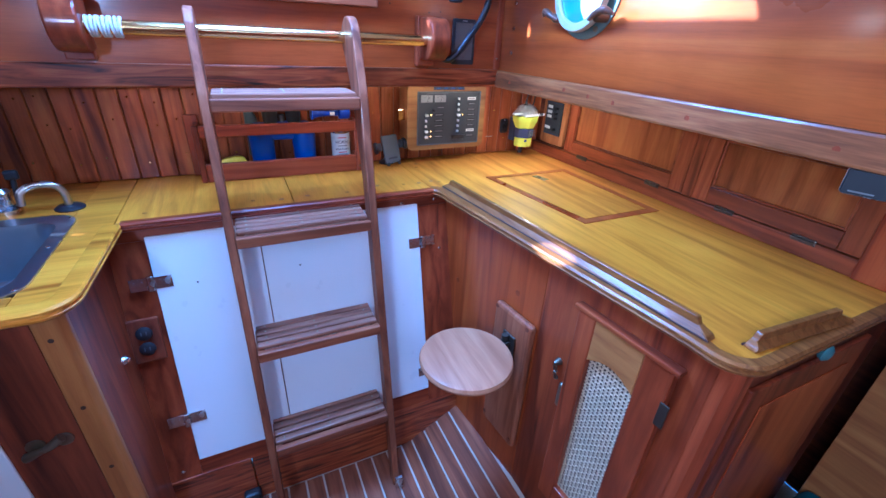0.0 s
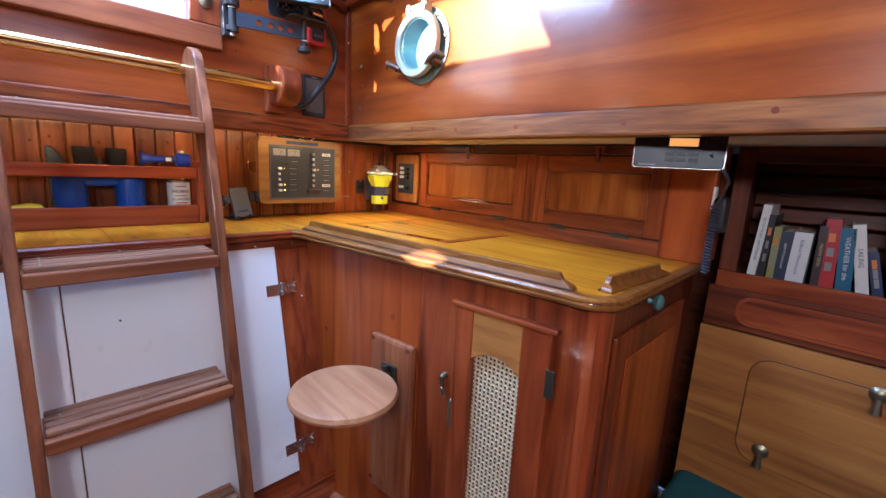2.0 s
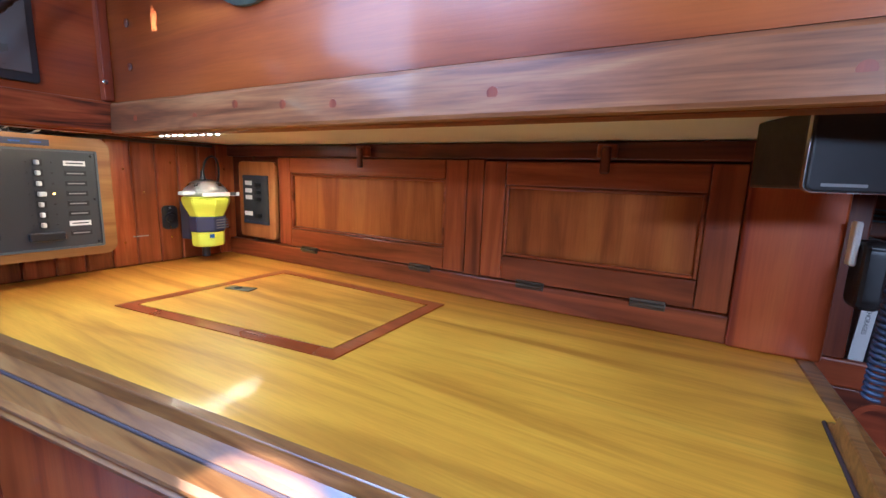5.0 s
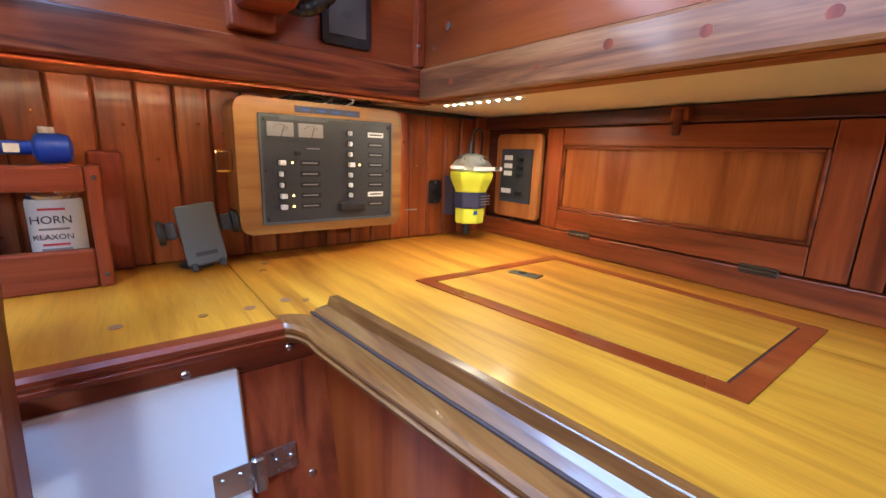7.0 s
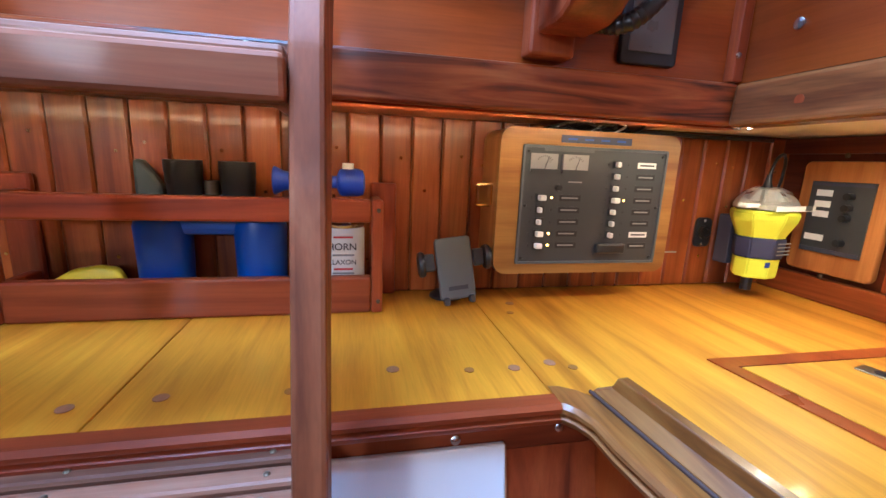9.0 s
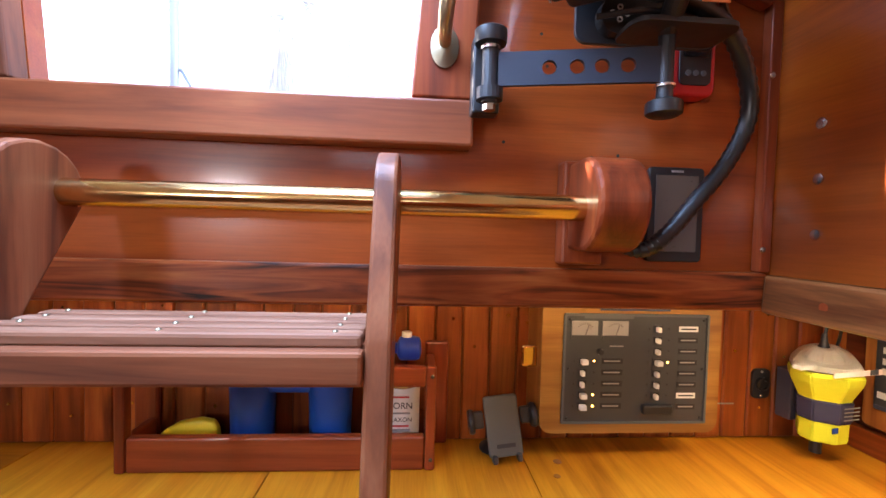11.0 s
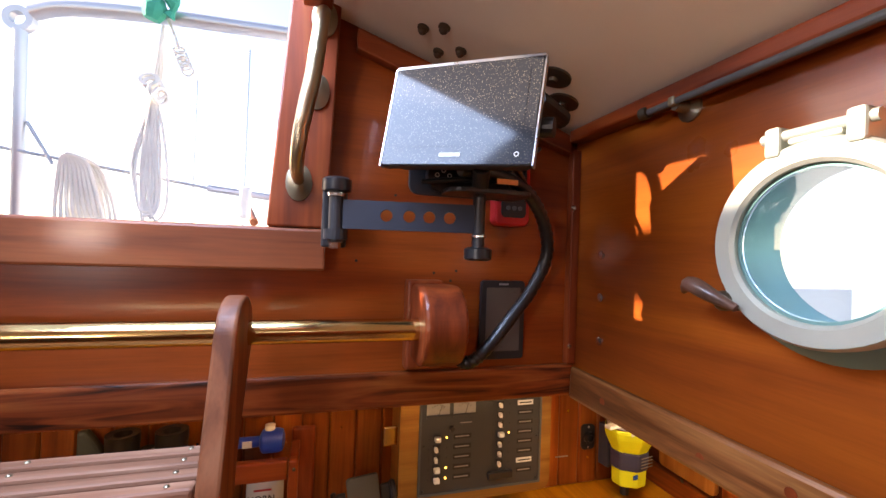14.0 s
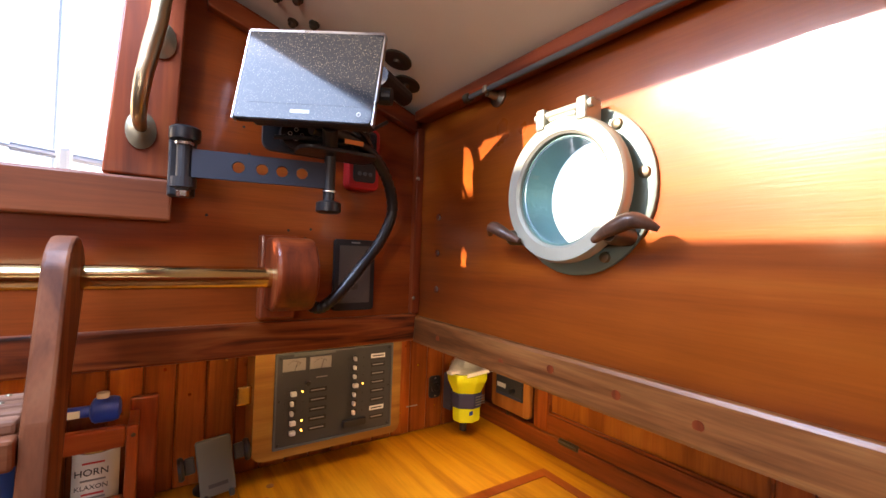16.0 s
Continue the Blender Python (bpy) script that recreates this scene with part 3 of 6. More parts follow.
part("strip", box(HULL - 0.0285, HULL - 0.0272, 1.543, 1.645, 1.035, 1.042), blue_grey, bp)
for y, z in ((1.60, 1.2185), (1.60, 0.987)):
    screw_head(on_east(HULL - 0.0215, y, z), 0.005, bronze_dark, bp)

# ---------------------------------------------------------------- floor with its ramp
structure("floor", box(-1.4, 1.72, -1.7, 1.36, FLOOR - 0.04, FLOOR - 0.006), holly, "cabin sole of teak planks with pale holly seams")
structure("floor_ramp", prism([(0.40, FLOOR - 0.02), (0.68, 0.050), (0.68, FLOOR - 0.02)], 0, 0.62, 0, Matrix(((1, 0, 0, 0), (0, 0, -1, 1.21), (0, 1, 0, 0), (0, 0, 0, 1)))), holly,
          "sloping side of the cabin sole with pale seams")

# ---------------------------------------------------------------- aft cabinet under the companionway (its front leans)
LEAN_TAN = 0.215
face_y = lambda z: 1.36 - LEAN_TAN * (0.905 - z)
AFT = Matrix.Translation((0, 1.36, 0.905)) @ Matrix.Rotation(math.atan(LEAN_TAN), 4, "X").inverted()
# local: x to starboard, z up the leaning face, -y out of it


def aft_box(x0, x1, d0, d1, h0, h1, bev=0.0):
    """A box on the leaning face: d is the depth in front of it, h the distance below its upper edge."""
    return box(x0, x1, -d1, -d0, -h1, -h0, bev, AFT)


ac = thing("engine_cabinet", "dark mahogany cabinet front below the companionway counter", "cabinet", (0.13, 1.2, FLOOR))
part("top_rail", aft_box(-0.37, 0.66, -0.02, 0, 0.0, 0.03), mahogany_x, ac)
part("bottom_rail", aft_box(-0.260, 0.524, -0.02, 0, 0.741, 0.80), mahogany_x, ac)
part("stile", aft_box(-0.41, -0.2605, -0.02, 0, 0.031, 0.80), mahogany_z, ac)
part("stile", aft_box(0.5245, 0.68, -0.02, 0, 0.031, 0.80), mahogany_z, ac)
part("kick_board", box(-0.44, -0.12, 1.19, 1.205, FLOOR, 0.125, 0.003), rosewood_x, ac)
part("kick_board", box(-0.117, 0.76, 1.192, 1.207, FLOOR, 0.125, 0.003), rosewood_x, ac)
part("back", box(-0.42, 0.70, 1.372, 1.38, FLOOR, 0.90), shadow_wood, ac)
for x, h in ((0.589, 0.012), (-0.335, 0.03), (-0.31, 0.77), (0.30, 0.015), (0.47, 0.015), (0.60, 0.19)):
    screw_head(AFT @ Matrix.Translation((x, -0.0005, -h)) @ on_north(0, 0, 0), 0.0055, steel, ac)
for x0, x1, lab in ((-0.258, 0.0185, "white laminate engine cover panel with a clear edge"), (0.0215, 0.522, "white laminate engine cover panel beside a dark seam")):
    pn = thing("engine_cover", lab, "cabinet door", (x0, 1.25, 0.16), "engine covers")
    part("panel", aft_box(x0, x1, 0.001, 0.010, 0.020, 0.738, 0.002), white_panel, pn)
    part("edge_band", aft_box(x1 + 0.0003, x1 + 0.0013, 0.001, 0.0095, 0.021, 0.737), seat_wood, pn, "thin pale wooden edge")
    part("screw", lathe(((0.0028, 0), (0.0028, 0.0006)), AFT @ Matrix.Translation((x0 + 0.10, -0.0101, -0.165)) @ on_north(0, 0, 0), 10), bronze_dark, pn, "small dark screw")


def flush_latch(x, h, side):
    """A hinged steel clasp that holds the cover to its frame."""
    t = thing("clasp", "stainless steel clasp on the engine cover", "latch", AFT @ Vector((x, -0.01, -h)), "steel clasps")
    part("plate", aft_box(x - 0.05, x - 0.006, 0.0105, 0.0125, h - 0.017, h + 0.017, 0.0005), steel, t)
    part("plate", aft_box(x + 0.006, x + 0.05, 0.0105 if side > 0 else 0.0005, 0.0125 if side > 0 else 0.0025, h - 0.017, h + 0.017, 0.0005), steel, t)
    part("lever", aft_box(x - 0.008, x + 0.008, 0.0126, 0.026, h - 0.024, h + 0.020, 0.004), steel, t)
    for dx in (-0.04, -0.02, 0.022, 0.04):
        screw_head(AFT @ Matrix.Translation((x + dx, -0.0126, -h + 0.006)) @ on_north(0, 0, 0), 0.003, steel, t)


for x, h, s in ((-0.266, 0.148, 1), (-0.262, 0.585, 1), (0.532, 0.155, -1), (0.535, 0.66, -1)):
    flush_latch(x, h, s)
ou = thing("wall_outlet", "wooden plate with a black double socket on the engine cabinet", "socket", AFT @ Vector((-0.343, 0, -0.35)))
part("plate", aft_box(-0.350, -0.272, 0, 0.011, 0.245, 0.375, 0.004), rosewood_z, ou)
for h in (0.287, 0.333):
    f = part("socket", lathe(((0.020, 0), (0.020, 0.004), (0.017, 0.006)), AFT @ Matrix.Translation((-0.311, -0.0112, -h)) @ on_north(0, 0, 0), 20), black_plastic, ou, "black round socket", True)
    for dx in (-0.006, 0.006):
        part("slot", aft_box(-0.311 + dx - 0.0015, -0.311 + dx + 0.0015, 0.0173, 0.0178, h - 0.006, h + 0.004), mid_grey, f)
bump = thing("foot_pedal", "small black plastic fitting on the kick board", "fitting", (-0.135, 1.18, FLOOR))
part("body", box(-0.165, -0.11, 1.155, 1.189, FLOOR, FLOOR + 0.07, 0.010), black_plastic, bump)
hook = solo("cup_hook", tube(smooth_line([(-0.392, 1.235, 0.42), (-0.37, 1.232, 0.415), (-0.358, 1.23, 0.44), (-0.352, 1.228, 0.432), (-0.366, 1.229, 0.405), (-0.38, 1.23, 0.39)], 5), 0.005, 8), honey_z,
            "pale wooden peg beside the engine cabinet", "hook", "", True)

# ---------------------------------------------------------------- worktops
NAV = Matrix.Translation((0.635, 1.33, 0)) @ Matrix.Rotation(radians(5.15), 4, "Z")
# local: y aft along the front, x into the cabinet
edge_x = lambda y: 0.604 + 0.116 * (1.316 - y)

aw = thing("counter_aft", "golden varnished wooden counter under the companionway", "worktop", (0.1, 1.54, 0.90))
part("board", prism([(-0.308, 1.735), (-0.308, 1.349), (0.13, 1.349), (0.13, 1.735)], 0.912, TOP, 0.0015), counter_y, aw)
part("board", prism([(0.1315, 1.735), (0.1315, 1.349), (0.576, 1.349), (0.576, 1.735)], 0.912, TOP, 0.0015), counter_y, aw)


def nosing(points, up0=0.911, inner=None):
    """A rounded moulding along a line of (x, y); it bulges to the line's right."""
    pts = [Vector((x, y, 0)) for x, y in points]
    prof = [(-0.024, 0.0), (0.010, 0.0), (0.015, 0.004), (0.016, 0.009), (0.011, 0.012), (0.0105, 0.0135), (0.016, 0.0165), (0.0165, 0.021), (0.012, 0.0255), (-0.020, 0.0258), (-0.024, 0.0244)]
    bm = bmesh.new()
    rows = []
    for i, p in enumerate(pts):
        d = (pts[min(i + 1, len(pts) - 1)] - pts[max(i - 1, 0)]).normalized()
        r = Vector((d.y, -d.x, 0))
        deep = inner[i] if inner else 1.0
        rows.append([bm.verts.new(p + r * (a if a > 0 else a * deep) + Vector((0, 0, up0 + b))) for a, b in prof])
    n = len(prof)
    for a, b in zip(rows, rows[1:]):
        for k in range(n):
            bm.faces.new((a[k], a[(k + 1) % n], b[(k + 1) % n], b[k]))
    bm.faces.new(rows[0])
    bm.faces.new(rows[-1][::-1])
    return bm


def arc(cx, cy, r, a0, a1, n=8):
    return [(cx + r * math.cos(radians(a0 + (a1 - a0) * k / n)), cy + r * math.sin(radians(a0 + (a1 - a0) * k / n))) for k in range(n + 1)]


part("nosing", nosing([(0.5765, 1.349), (0.40, 1.349), (0.13, 1.349), (-0.10, 1.349), (-0.297, 1.349)][::-1], inner=[0.3] * 5), mahogany_x, aw, "dark moulded edge", True)

curve_in = [(0.577, 1.349), (0.5815, 1.3488), (0.589, 1.344), (0.600, 1.330), (0.609, 1.305)]
front = [(edge_x(1.27), 1.27), (edge_x(1.0), 1.0), (edge_x(0.7), 0.7), (edge_x(0.46), 0.46)]
corner = arc(edge_x(0.44) + 0.052, 0.420, 0.055, 185, 268, 7)
nav_edge = curve_in + front + corner + [(1.0, 0.3645), (1.277, 0.3655)]
nw = thing("chart_table_counter", "golden varnished wooden chart table top", "worktop", (0.95, 0.9, 0.90))
part("board", prism(nav_edge + [(1.277, 1.735), (0.577, 1.735)], 0.911, TOP, 0.001), counter_y, nw)
part("nosing", nosing(nav_edge, inner=[1.0] * (len(curve_in) + 3) + [0.75] + [0.35] * (len(corner) + 2)), fiddle_wood, nw, "worn moulded edge", True)


for x, y, w in ((0.636, 1.645, nw), (0.556, 1.418, aw), (0.606, 1.425, nw), (0.410, 1.433, aw), (0.177, 1.405, aw), (0.129 - 0.03, 1.397, aw)):
    part("plug", lathe(((0.0075, 0), (0.0075, 0.0006)), Matrix.Translation((x, y, TOP + 0.0002)), 16), seat_wood, w, "pale round wooden plug")


def fiddle(name, a, b, w, label):
    """A raised rail with a sloping end, along a straight line on the chart table."""
    a, b = Vector((*a, 0)), Vector((*b, 0))
    d = (b - a).normalized()
    r = Vector((d.y, -d.x, 0))
    ln = (b - a).length
    m = Matrix(((d.x, -r.x, 0, a.x), (d.y, -r.y, 0, a.y), (0, 0, 1, TOP + 0.0006), (0, 0, 0, 1)))
    prof = [(0, 0), (ln, 0), (ln - 0.006, 0.008), (ln - 0.030, 0.016), (ln - 0.036, 0.029), (0.022, 0.029), (0.016, 0.016), (0.004, 0.008)]
    bm = prism(prof, 0, w, 0.003, m @ Matrix(((1, 0, 0, 0), (0, 0, 1, 0), (0, 1, 0, 0), (0, 0, 0, 1))))
    for v in bm.verts:
        if v.co.z > TOP + 0.012:
            out = (v.co - a).dot(r) if w < 0 else (v.co - a).dot(r) + w
            v.co -= r * out * 0.5
    root = thing(name, label, "fiddle rail", (a + b) / 2 + Vector((0, 0, TOP)), "fiddles of the chart table")
    part("rail", bm, fiddle_wood, root)
    s = r * (abs(w) + 0.001) if w < 0 else -r * (w + 0.001)
    # thin dark rod put in as the shadow gap at the rail's foot
    part("seam", rod(a + s + Vector((0, 0, TOP + 0.0032)), b + s + Vector((0, 0, TOP + 0.0032)), 0.0022, 6), shadow_wood, root, "dark strip for the shadow gap along the foot")
    return root


fiddle("fiddle_rail", (0.645, 1.354), (0.732, 0.436), -0.026, "worn wooden fiddle rail along the chart table edge")
fiddle("fiddle_rail", (0.756, 0.381), (1.045, 0.362), 0.024, "short wooden fiddle rail at the chart table end")

# lid let into the chart table
ld = thing("inlaid_hatch", "flush wooden lid with dark inlaid border in the chart table", "lid", (1.05, 1.2, TOP))
A, B, C, D = (0.821, 1.405), (1.190, 1.402), (1.177, 0.929), (0.873, 0.929)


def inset(poly, d):
    n, out = len(poly), []
    cx, cy = sum(p[0] for p in poly) / n, sum(p[1] for p in poly) / n
    for x, y in poly:
        out.append((x + (d if x < cx else -d), y + (d if y < cy else -d)))
    return out


o = [A, B, C, D]
i1 = inset(o, 0.024)
part("border", with_hole(o, i1, TOP + 0.0004, TOP + 0.0022), veneer_y, ld, "dark reddish inlaid border")
i2 = inset(o, 0.027)
part("lid", prism(i2[::-1], TOP + 0.0004, TOP + 0.0024), counter_y, ld, "golden lid board")
part("seam", with_hole(i1, i2, TOP + 0.0003, TOP + 0.0010), shadow_wood, ld)
RING = Matrix.Translation((1.015, 1.328, 0)) @ Matrix.Rotation(radians(14), 4, "Z")
part("ring_pull", box(-0.013, 0.013, -0.030, 0.030, TOP + 0.0026, TOP + 0.0046, 0.0008, RING), old_bronze, ld, "small bronze ring pull")
part("recess", rod((1.013, 1.334, TOP + 0.0047), (1.013, 1.334, TOP + 0.0052), 0.008, 14), ink, ld)
for x, y in ((0.62, 1.60), (0.63, 1.41), (0.50, 1.42), (0.30, 1.40), (0.02, 1.41), (-0.25, 1.40)):
    solo("wood_plug", rod((x, y, TOP + 0.0001), (x, y, TOP + 0.0008), 0.006, 14), honey_y, "round wooden plug in the counter", "plug", "counter plugs")

# ---------------------------------------------------------------- chart table cabinet


def nav_box(d0, d1, s0, s1, z0, z1, bev=0.0):
    """d: depth in front of the face, s: distance forward from the inner corner."""
    return box(-d1, -d0, -s1, -s0, z0, z1, bev, NAV)


nc = thing("chart_table_cabinet", "varnished mahogany cabinet under the chart table", "cabinet", (0.95, 0.85, FLOOR))
part("front", nav_box(-0.02, 0, -0.02, 0.50, FLOOR + 0.02, 0.9105), veneer_z, nc)
part("front", nav_box(-0.02, 0, 0.502, 0.93, FLOOR + 0.02, 0.9105), mahogany_z, nc)
part("corner_post", prism([(0, -0.928), (0, -0.95), (0.012, -0.966), (0.030, -0.970), (0.030, -0.93)], FLOOR + 0.02, 0.9105, 0, NAV), mahogany_z, nc)
part("end_panel", box(0.755, 1.365, 0.385, 0.40, FLOOR, 0.9105), rosewood_z, nc)
ed = part("end_door", box(0.80, 1.25, 0.373, 0.3845, 0.05, 0.835, 0.004), mahogany_z, nc, "dark door at the cabinet end")
part("inner_panel", box(0.86, 1.19, 0.370, 0.3728, 0.12, 0.775, 0.001), veneer_z, ed)
part("knob", lathe(((0.008, 0), (0.006, 0.010), (0.016, 0.016), (0.019, 0.024), (0.012, 0.031), (0.003, 0.033)), on_north(0.99, 0.3845, 0.878), 18), verdigris, nc, "greenish bronze knob", True)
for s, z in ((0.09, 0.62), (0.40, 0.745), (0.45, 0.50)):
    part("plug", lathe(((0.009, 0), (0.009, 0.001), (0.002, 0.0012)), NAV @ Matrix.Translation((0, -s, z)) @ on_east(0, 0, 0), 16), mahogany_y, nc)

cd = thing("cane_door", "mahogany cupboard door with woven cane panel under the chart table", "cupboard door", NAV @ Vector((0, -0.79, 0.3)))
S0, S1, Z0, Z1 = 0.632, 0.874, 0.18, 0.843


def cane_sheet(s0, s1, z0, z1, pitch=0.0108):
    """Open weave: a sheet with an eight-sided hole in each cell."""
    bm = bmesh.new()
    ns, nz = round((s1 - s0) / pitch), round((z1 - z0) / pitch)
    for i in range(ns):
        for j in range(nz):
            cx, cz = s0 + (i + 0.5) * pitch + (0.25 if j % 2 else -0.25) * pitch * 0, z0 + (j + 0.5) * pitch
            h = pitch / 2
            a = [(h, 0), (h, h), (0, h), (-h, h), (-h, 0), (-h, -h), (0, -h), (h, -h)]
            q = [(0.30 * pitch * math.cos(math.pi * k / 4), 0.30 * pitch * math.sin(math.pi * k / 4)) for k in range(8)]
            lift = 0.0006 if (i + j) % 2 else 0.0
            vo = [bm.verts.new(NAV @ Vector((-0.005 - lift, -(cx + x), cz + z))) for x, z in a]
            vi = [bm.verts.new(NAV @ Vector((-0.0065 + lift, -(cx + x), cz + z))) for x, z in q]
            for k in range(8):
                bm.faces.new((vo[k], vo[(k + 1) % 8], vi[(k + 1) % 8], vi[k]))
    return bm


C0, C1, CZ0, CZ1 = 0.682, 0.808, 0.25, 0.748
# dark sheet supplies the shade seen through the open weave
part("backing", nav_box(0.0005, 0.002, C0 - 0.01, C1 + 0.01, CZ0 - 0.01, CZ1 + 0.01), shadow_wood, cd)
part("cane", cane_sheet(C0 - 0.004, C1 + 0.004, CZ0 - 0.004, CZ1 + 0.03), cane, cd, "pale woven cane mesh")
part("stile", nav_box(0.001, 0.022, S0, C0, Z0, Z1, 0.003), mahogany_z, cd)
part("stile", nav_box(0.001, 0.022, C1, S1, Z0, Z1, 0.003), mahogany_z, cd)
part("bottom_rail", nav_box(0.001, 0.0215, C0 + 0.0005, C1 - 0.0005, Z0, CZ0, 0.003), mahogany_y, cd)
arch = [(C0 + 0.0005, Z1)] + [(C0 + 0.0005, CZ1 - 0.02)] + [(C0 + 0.0005 + (C1 - C0 - 0.001) * k / 8, CZ1 - 0.02 + 0.025 * math.sin(math.pi * k / 8)) for k in range(1, 8)] + [(C1 - 0.0005, CZ1 - 0.02), (C1 - 0.0005, Z1)]
part("top_rail", prism(arch, 0, 0.0205, 0.002, NAV @ on_east(-0.001, 0, 0)), honey_y, cd, "golden arched top rail")
part("cap", nav_box(0.001, 0.026, S0 - 0.012, S1 + 0.01, Z1 + 0.001, Z1 + 0.012, 0.003), mahogany_y, cd)
hg = part("hinge", nav_box(0.0225, 0.026, S1 - 0.006, S1 + 0.014, 0.710, 0.770, 0.001), bronze_dark, cd, "dark bronze hinge")
part("hinge", nav_box(0.0225, 0.026, S1 - 0.006, S1 + 0.014, 0.28, 0.34, 0.001), bronze_dark, cd, "dark bronze hinge")

lk = thing("hasp_latch", "bronze hook and thumb latch beside the cane door", "latch", NAV @ Vector((0, -0.63, 0.6)))
part("eye", lathe(((0.010, 0), (0.008, 0.012), (0.004, 0.02)), NAV @ Matrix.Translation((0, -0.594, 0.645)) @ on_east(0, 0, 0), 12), old_bronze, lk, "", True)
for k in range(3):
    part("chain_link", lathe(((0.004, -0.002), (0.007, -0.002), (0.007, 0.002), (0.004, 0.002)), NAV @ Matrix.Translation((-0.014, -0.594 - 0.004 * k, 0.630 - 0.014 * k)) @ Matrix.Rotation(radians(90 * (k % 2)), 4, "Z") @ Matrix.Rotation(radians(90), 4, "Y"), 12, True), old_bronze, lk)
part("tongue", nav_box(0.001, 0.020, 0.618, 0.642, 0.520, 0.600, 0.008), old_bronze, lk, "rounded bronze thumb piece")

# folding seat
st = thing("stool", "round wooden swing-out seat on a mounting board", "stool", NAV @ Vector((0, -0.42, 0.2)))
part("board", nav_box(0.001, 0.026, 0.338, 0.500, 0.205, 0.692, 0.010), teak_z, st, "bevelled mahogany mounting board")
for s, z in ((0.35, 0.68), (0.485, 0.68), (0.35, 0.235), (0.485, 0.235)):
    part("plug", lathe(((0.007, 0), (0.007, 0.001)), NAV @ Matrix.Translation((-0.0262, -s, z)) @ on_east(0, 0, 0), 12), rosewood_y, st)
part("bracket", nav_box(0.027, 0.034, 0.395, 0.45, 0.54, 0.625, 0.004), bronze_dark, st, "dark bronze bracket")
part("hinge_pin", rod(NAV @ Vector((-0.045, -0.42, 0.52)), NAV @ Vector((-0.045, -0.42, 0.625)), 0.010, 12), bronze_dark, st)
part("arm", join(nav_box(0.034, 0.12, 0.408, 0.436, 0.585, 0.604, 0.003), nav_box(0.034, 0.075, 0.412, 0.432, 0.53, 0.584, 0.003)), bronze_dark, st)
seat_c = (0.478, 0.868)
part("seat", lathe(((0.001, 0.603), (0.112, 0.603), (0.126, 0.609), (0.129, 0.617), (0.125, 0.626), (0.114, 0.630), (0.001, 0.631)), Matrix.Translation((*seat_c, 0)), 48), seat_wood, st, "round light wooden seat", True)

# ---------------------------------------------------------------- companion ladder
ladder = thing("companion_ladder", "worn teak ladder with slatted treads hooked on the brass bar", "ladder", (0.135, 1.03, FLOOR))
SL = 0.185
front_y = lambda z: 1.092 + SL * (z - 0.242)


def ladder_rail(x0, x1):
    prof = [(front_y(FLOOR) + 0.010, FLOOR), (front_y(FLOOR) + 0.056, FLOOR), (front_y(1.00) + 0.060, 1.00), (front_y(1.25) + 0.10, 1.25)]
    prof += [(1.398 + 0.062 * math.cos(radians(a)), 1.383 + 0.052 * math.sin(radians(a))) for a in range(-20, 161, 18)]
    prof += [(front_y(1.25) + 0.008, 1.25), (front_y(1.10) + 0.008, 1.10)]
    return prism(prof, 0, x1 - x0, 0.004, Matrix(((0, 0, 1, x0), (1, 0, 0, 0), (0, 1, 0, 0), (0, 0, 0, 1))))


LX0, LX1, RX0, RX1 = -0.060, -0.038, 0.324, 0.348
part("rail", ladder_rail(LX0, LX1), teak_z, ladder)
part("rail", ladder_rail(RX0, RX1), teak_z, ladder)
for z in (1.240, 0.905, 0.568, 0.236):
    f = front_y(z) - 0.002
    deep = 0.135
    t = part("tread", box(LX1 + 0.0005, RX0 - 0.0005, f, f + 0.020, z - 0.030, z + 0.001, 0.004), teak_x, ladder, "tread with a rounded nosing")
    for x0 in (LX1 + 0.0005, RX0 - 0.0205):
        part("cleat", box(x0, x0 + 0.020, f + 0.021, f + deep, z - 0.026, z - 0.004, 0.002), teak_y, t)
    for k in range(4):
        y0 = f + 0.025 + k * 0.028
        part("slat", box(LX1 + 0.004, RX0 - 0.004, y0, y0 + 0.0215, z - 0.0035, z + 0.011, 0.004), slat_wood, t, "worn pale slat")
        for x in (LX1 + 0.03, 0.135, RX0 - 0.03):
            screw_head(Matrix.Translation((x, y0 + 0.011, z + 0.0108)), 0.003, old_bronze, t)
part("foot_clip", box(RX0 + 0.004, RX1 + 0.008, front_y(FLOOR) - 0.004, front_y(FLOOR) + 0.009, FLOOR, FLOOR + 0.055, 0.003), steel, ladder, "steel foot clip")

# brass bar on its wooden brackets
set_down(0.0, 0.0285, -0.011)
bar = thing("brass_grab_bar", "polished brass bar between two wooden brackets", "grab rail", (0.15, 1.41, 1.34))
part("bar", rod((-0.29, 1.402, 1.393), (0.59, 1.402, 1.393), 0.0165, 24), brass, bar, "polished brass tube", True)


def bracket(x0, x1):
    prof = [(1.4545, 1.340), (1.4545, 1.457)] + [(1.405 + 0.054 * math.cos(radians(a)), 1.398 + 0.060 * math.sin(radians(a))) for a in range(90, 271, 15)]
    return prism(prof, 0, x1 - x0, 0.006, Matrix(((0, 0, 1, x0), (1, 0, 0, 0), (0, 1, 0, 0), (0, 0, 0, 1))))


for x0, x1 in ((0.576, 0.640), (-0.325, -0.262)):
    b = part("bracket", bracket(x0, x1), mahogany_z, bar, "rounded mahogany bracket")
    part("wall_pad", box(x0 - 0.006, x1 - 0.010, 1.455, 1.4835, 1.318, 1.462, 0.004), mahogany_z, b)
wr = thing("rope_lashing", "grey braided cord wound round the brass bar", "rope", (-0.225, 1.40, 1.375))
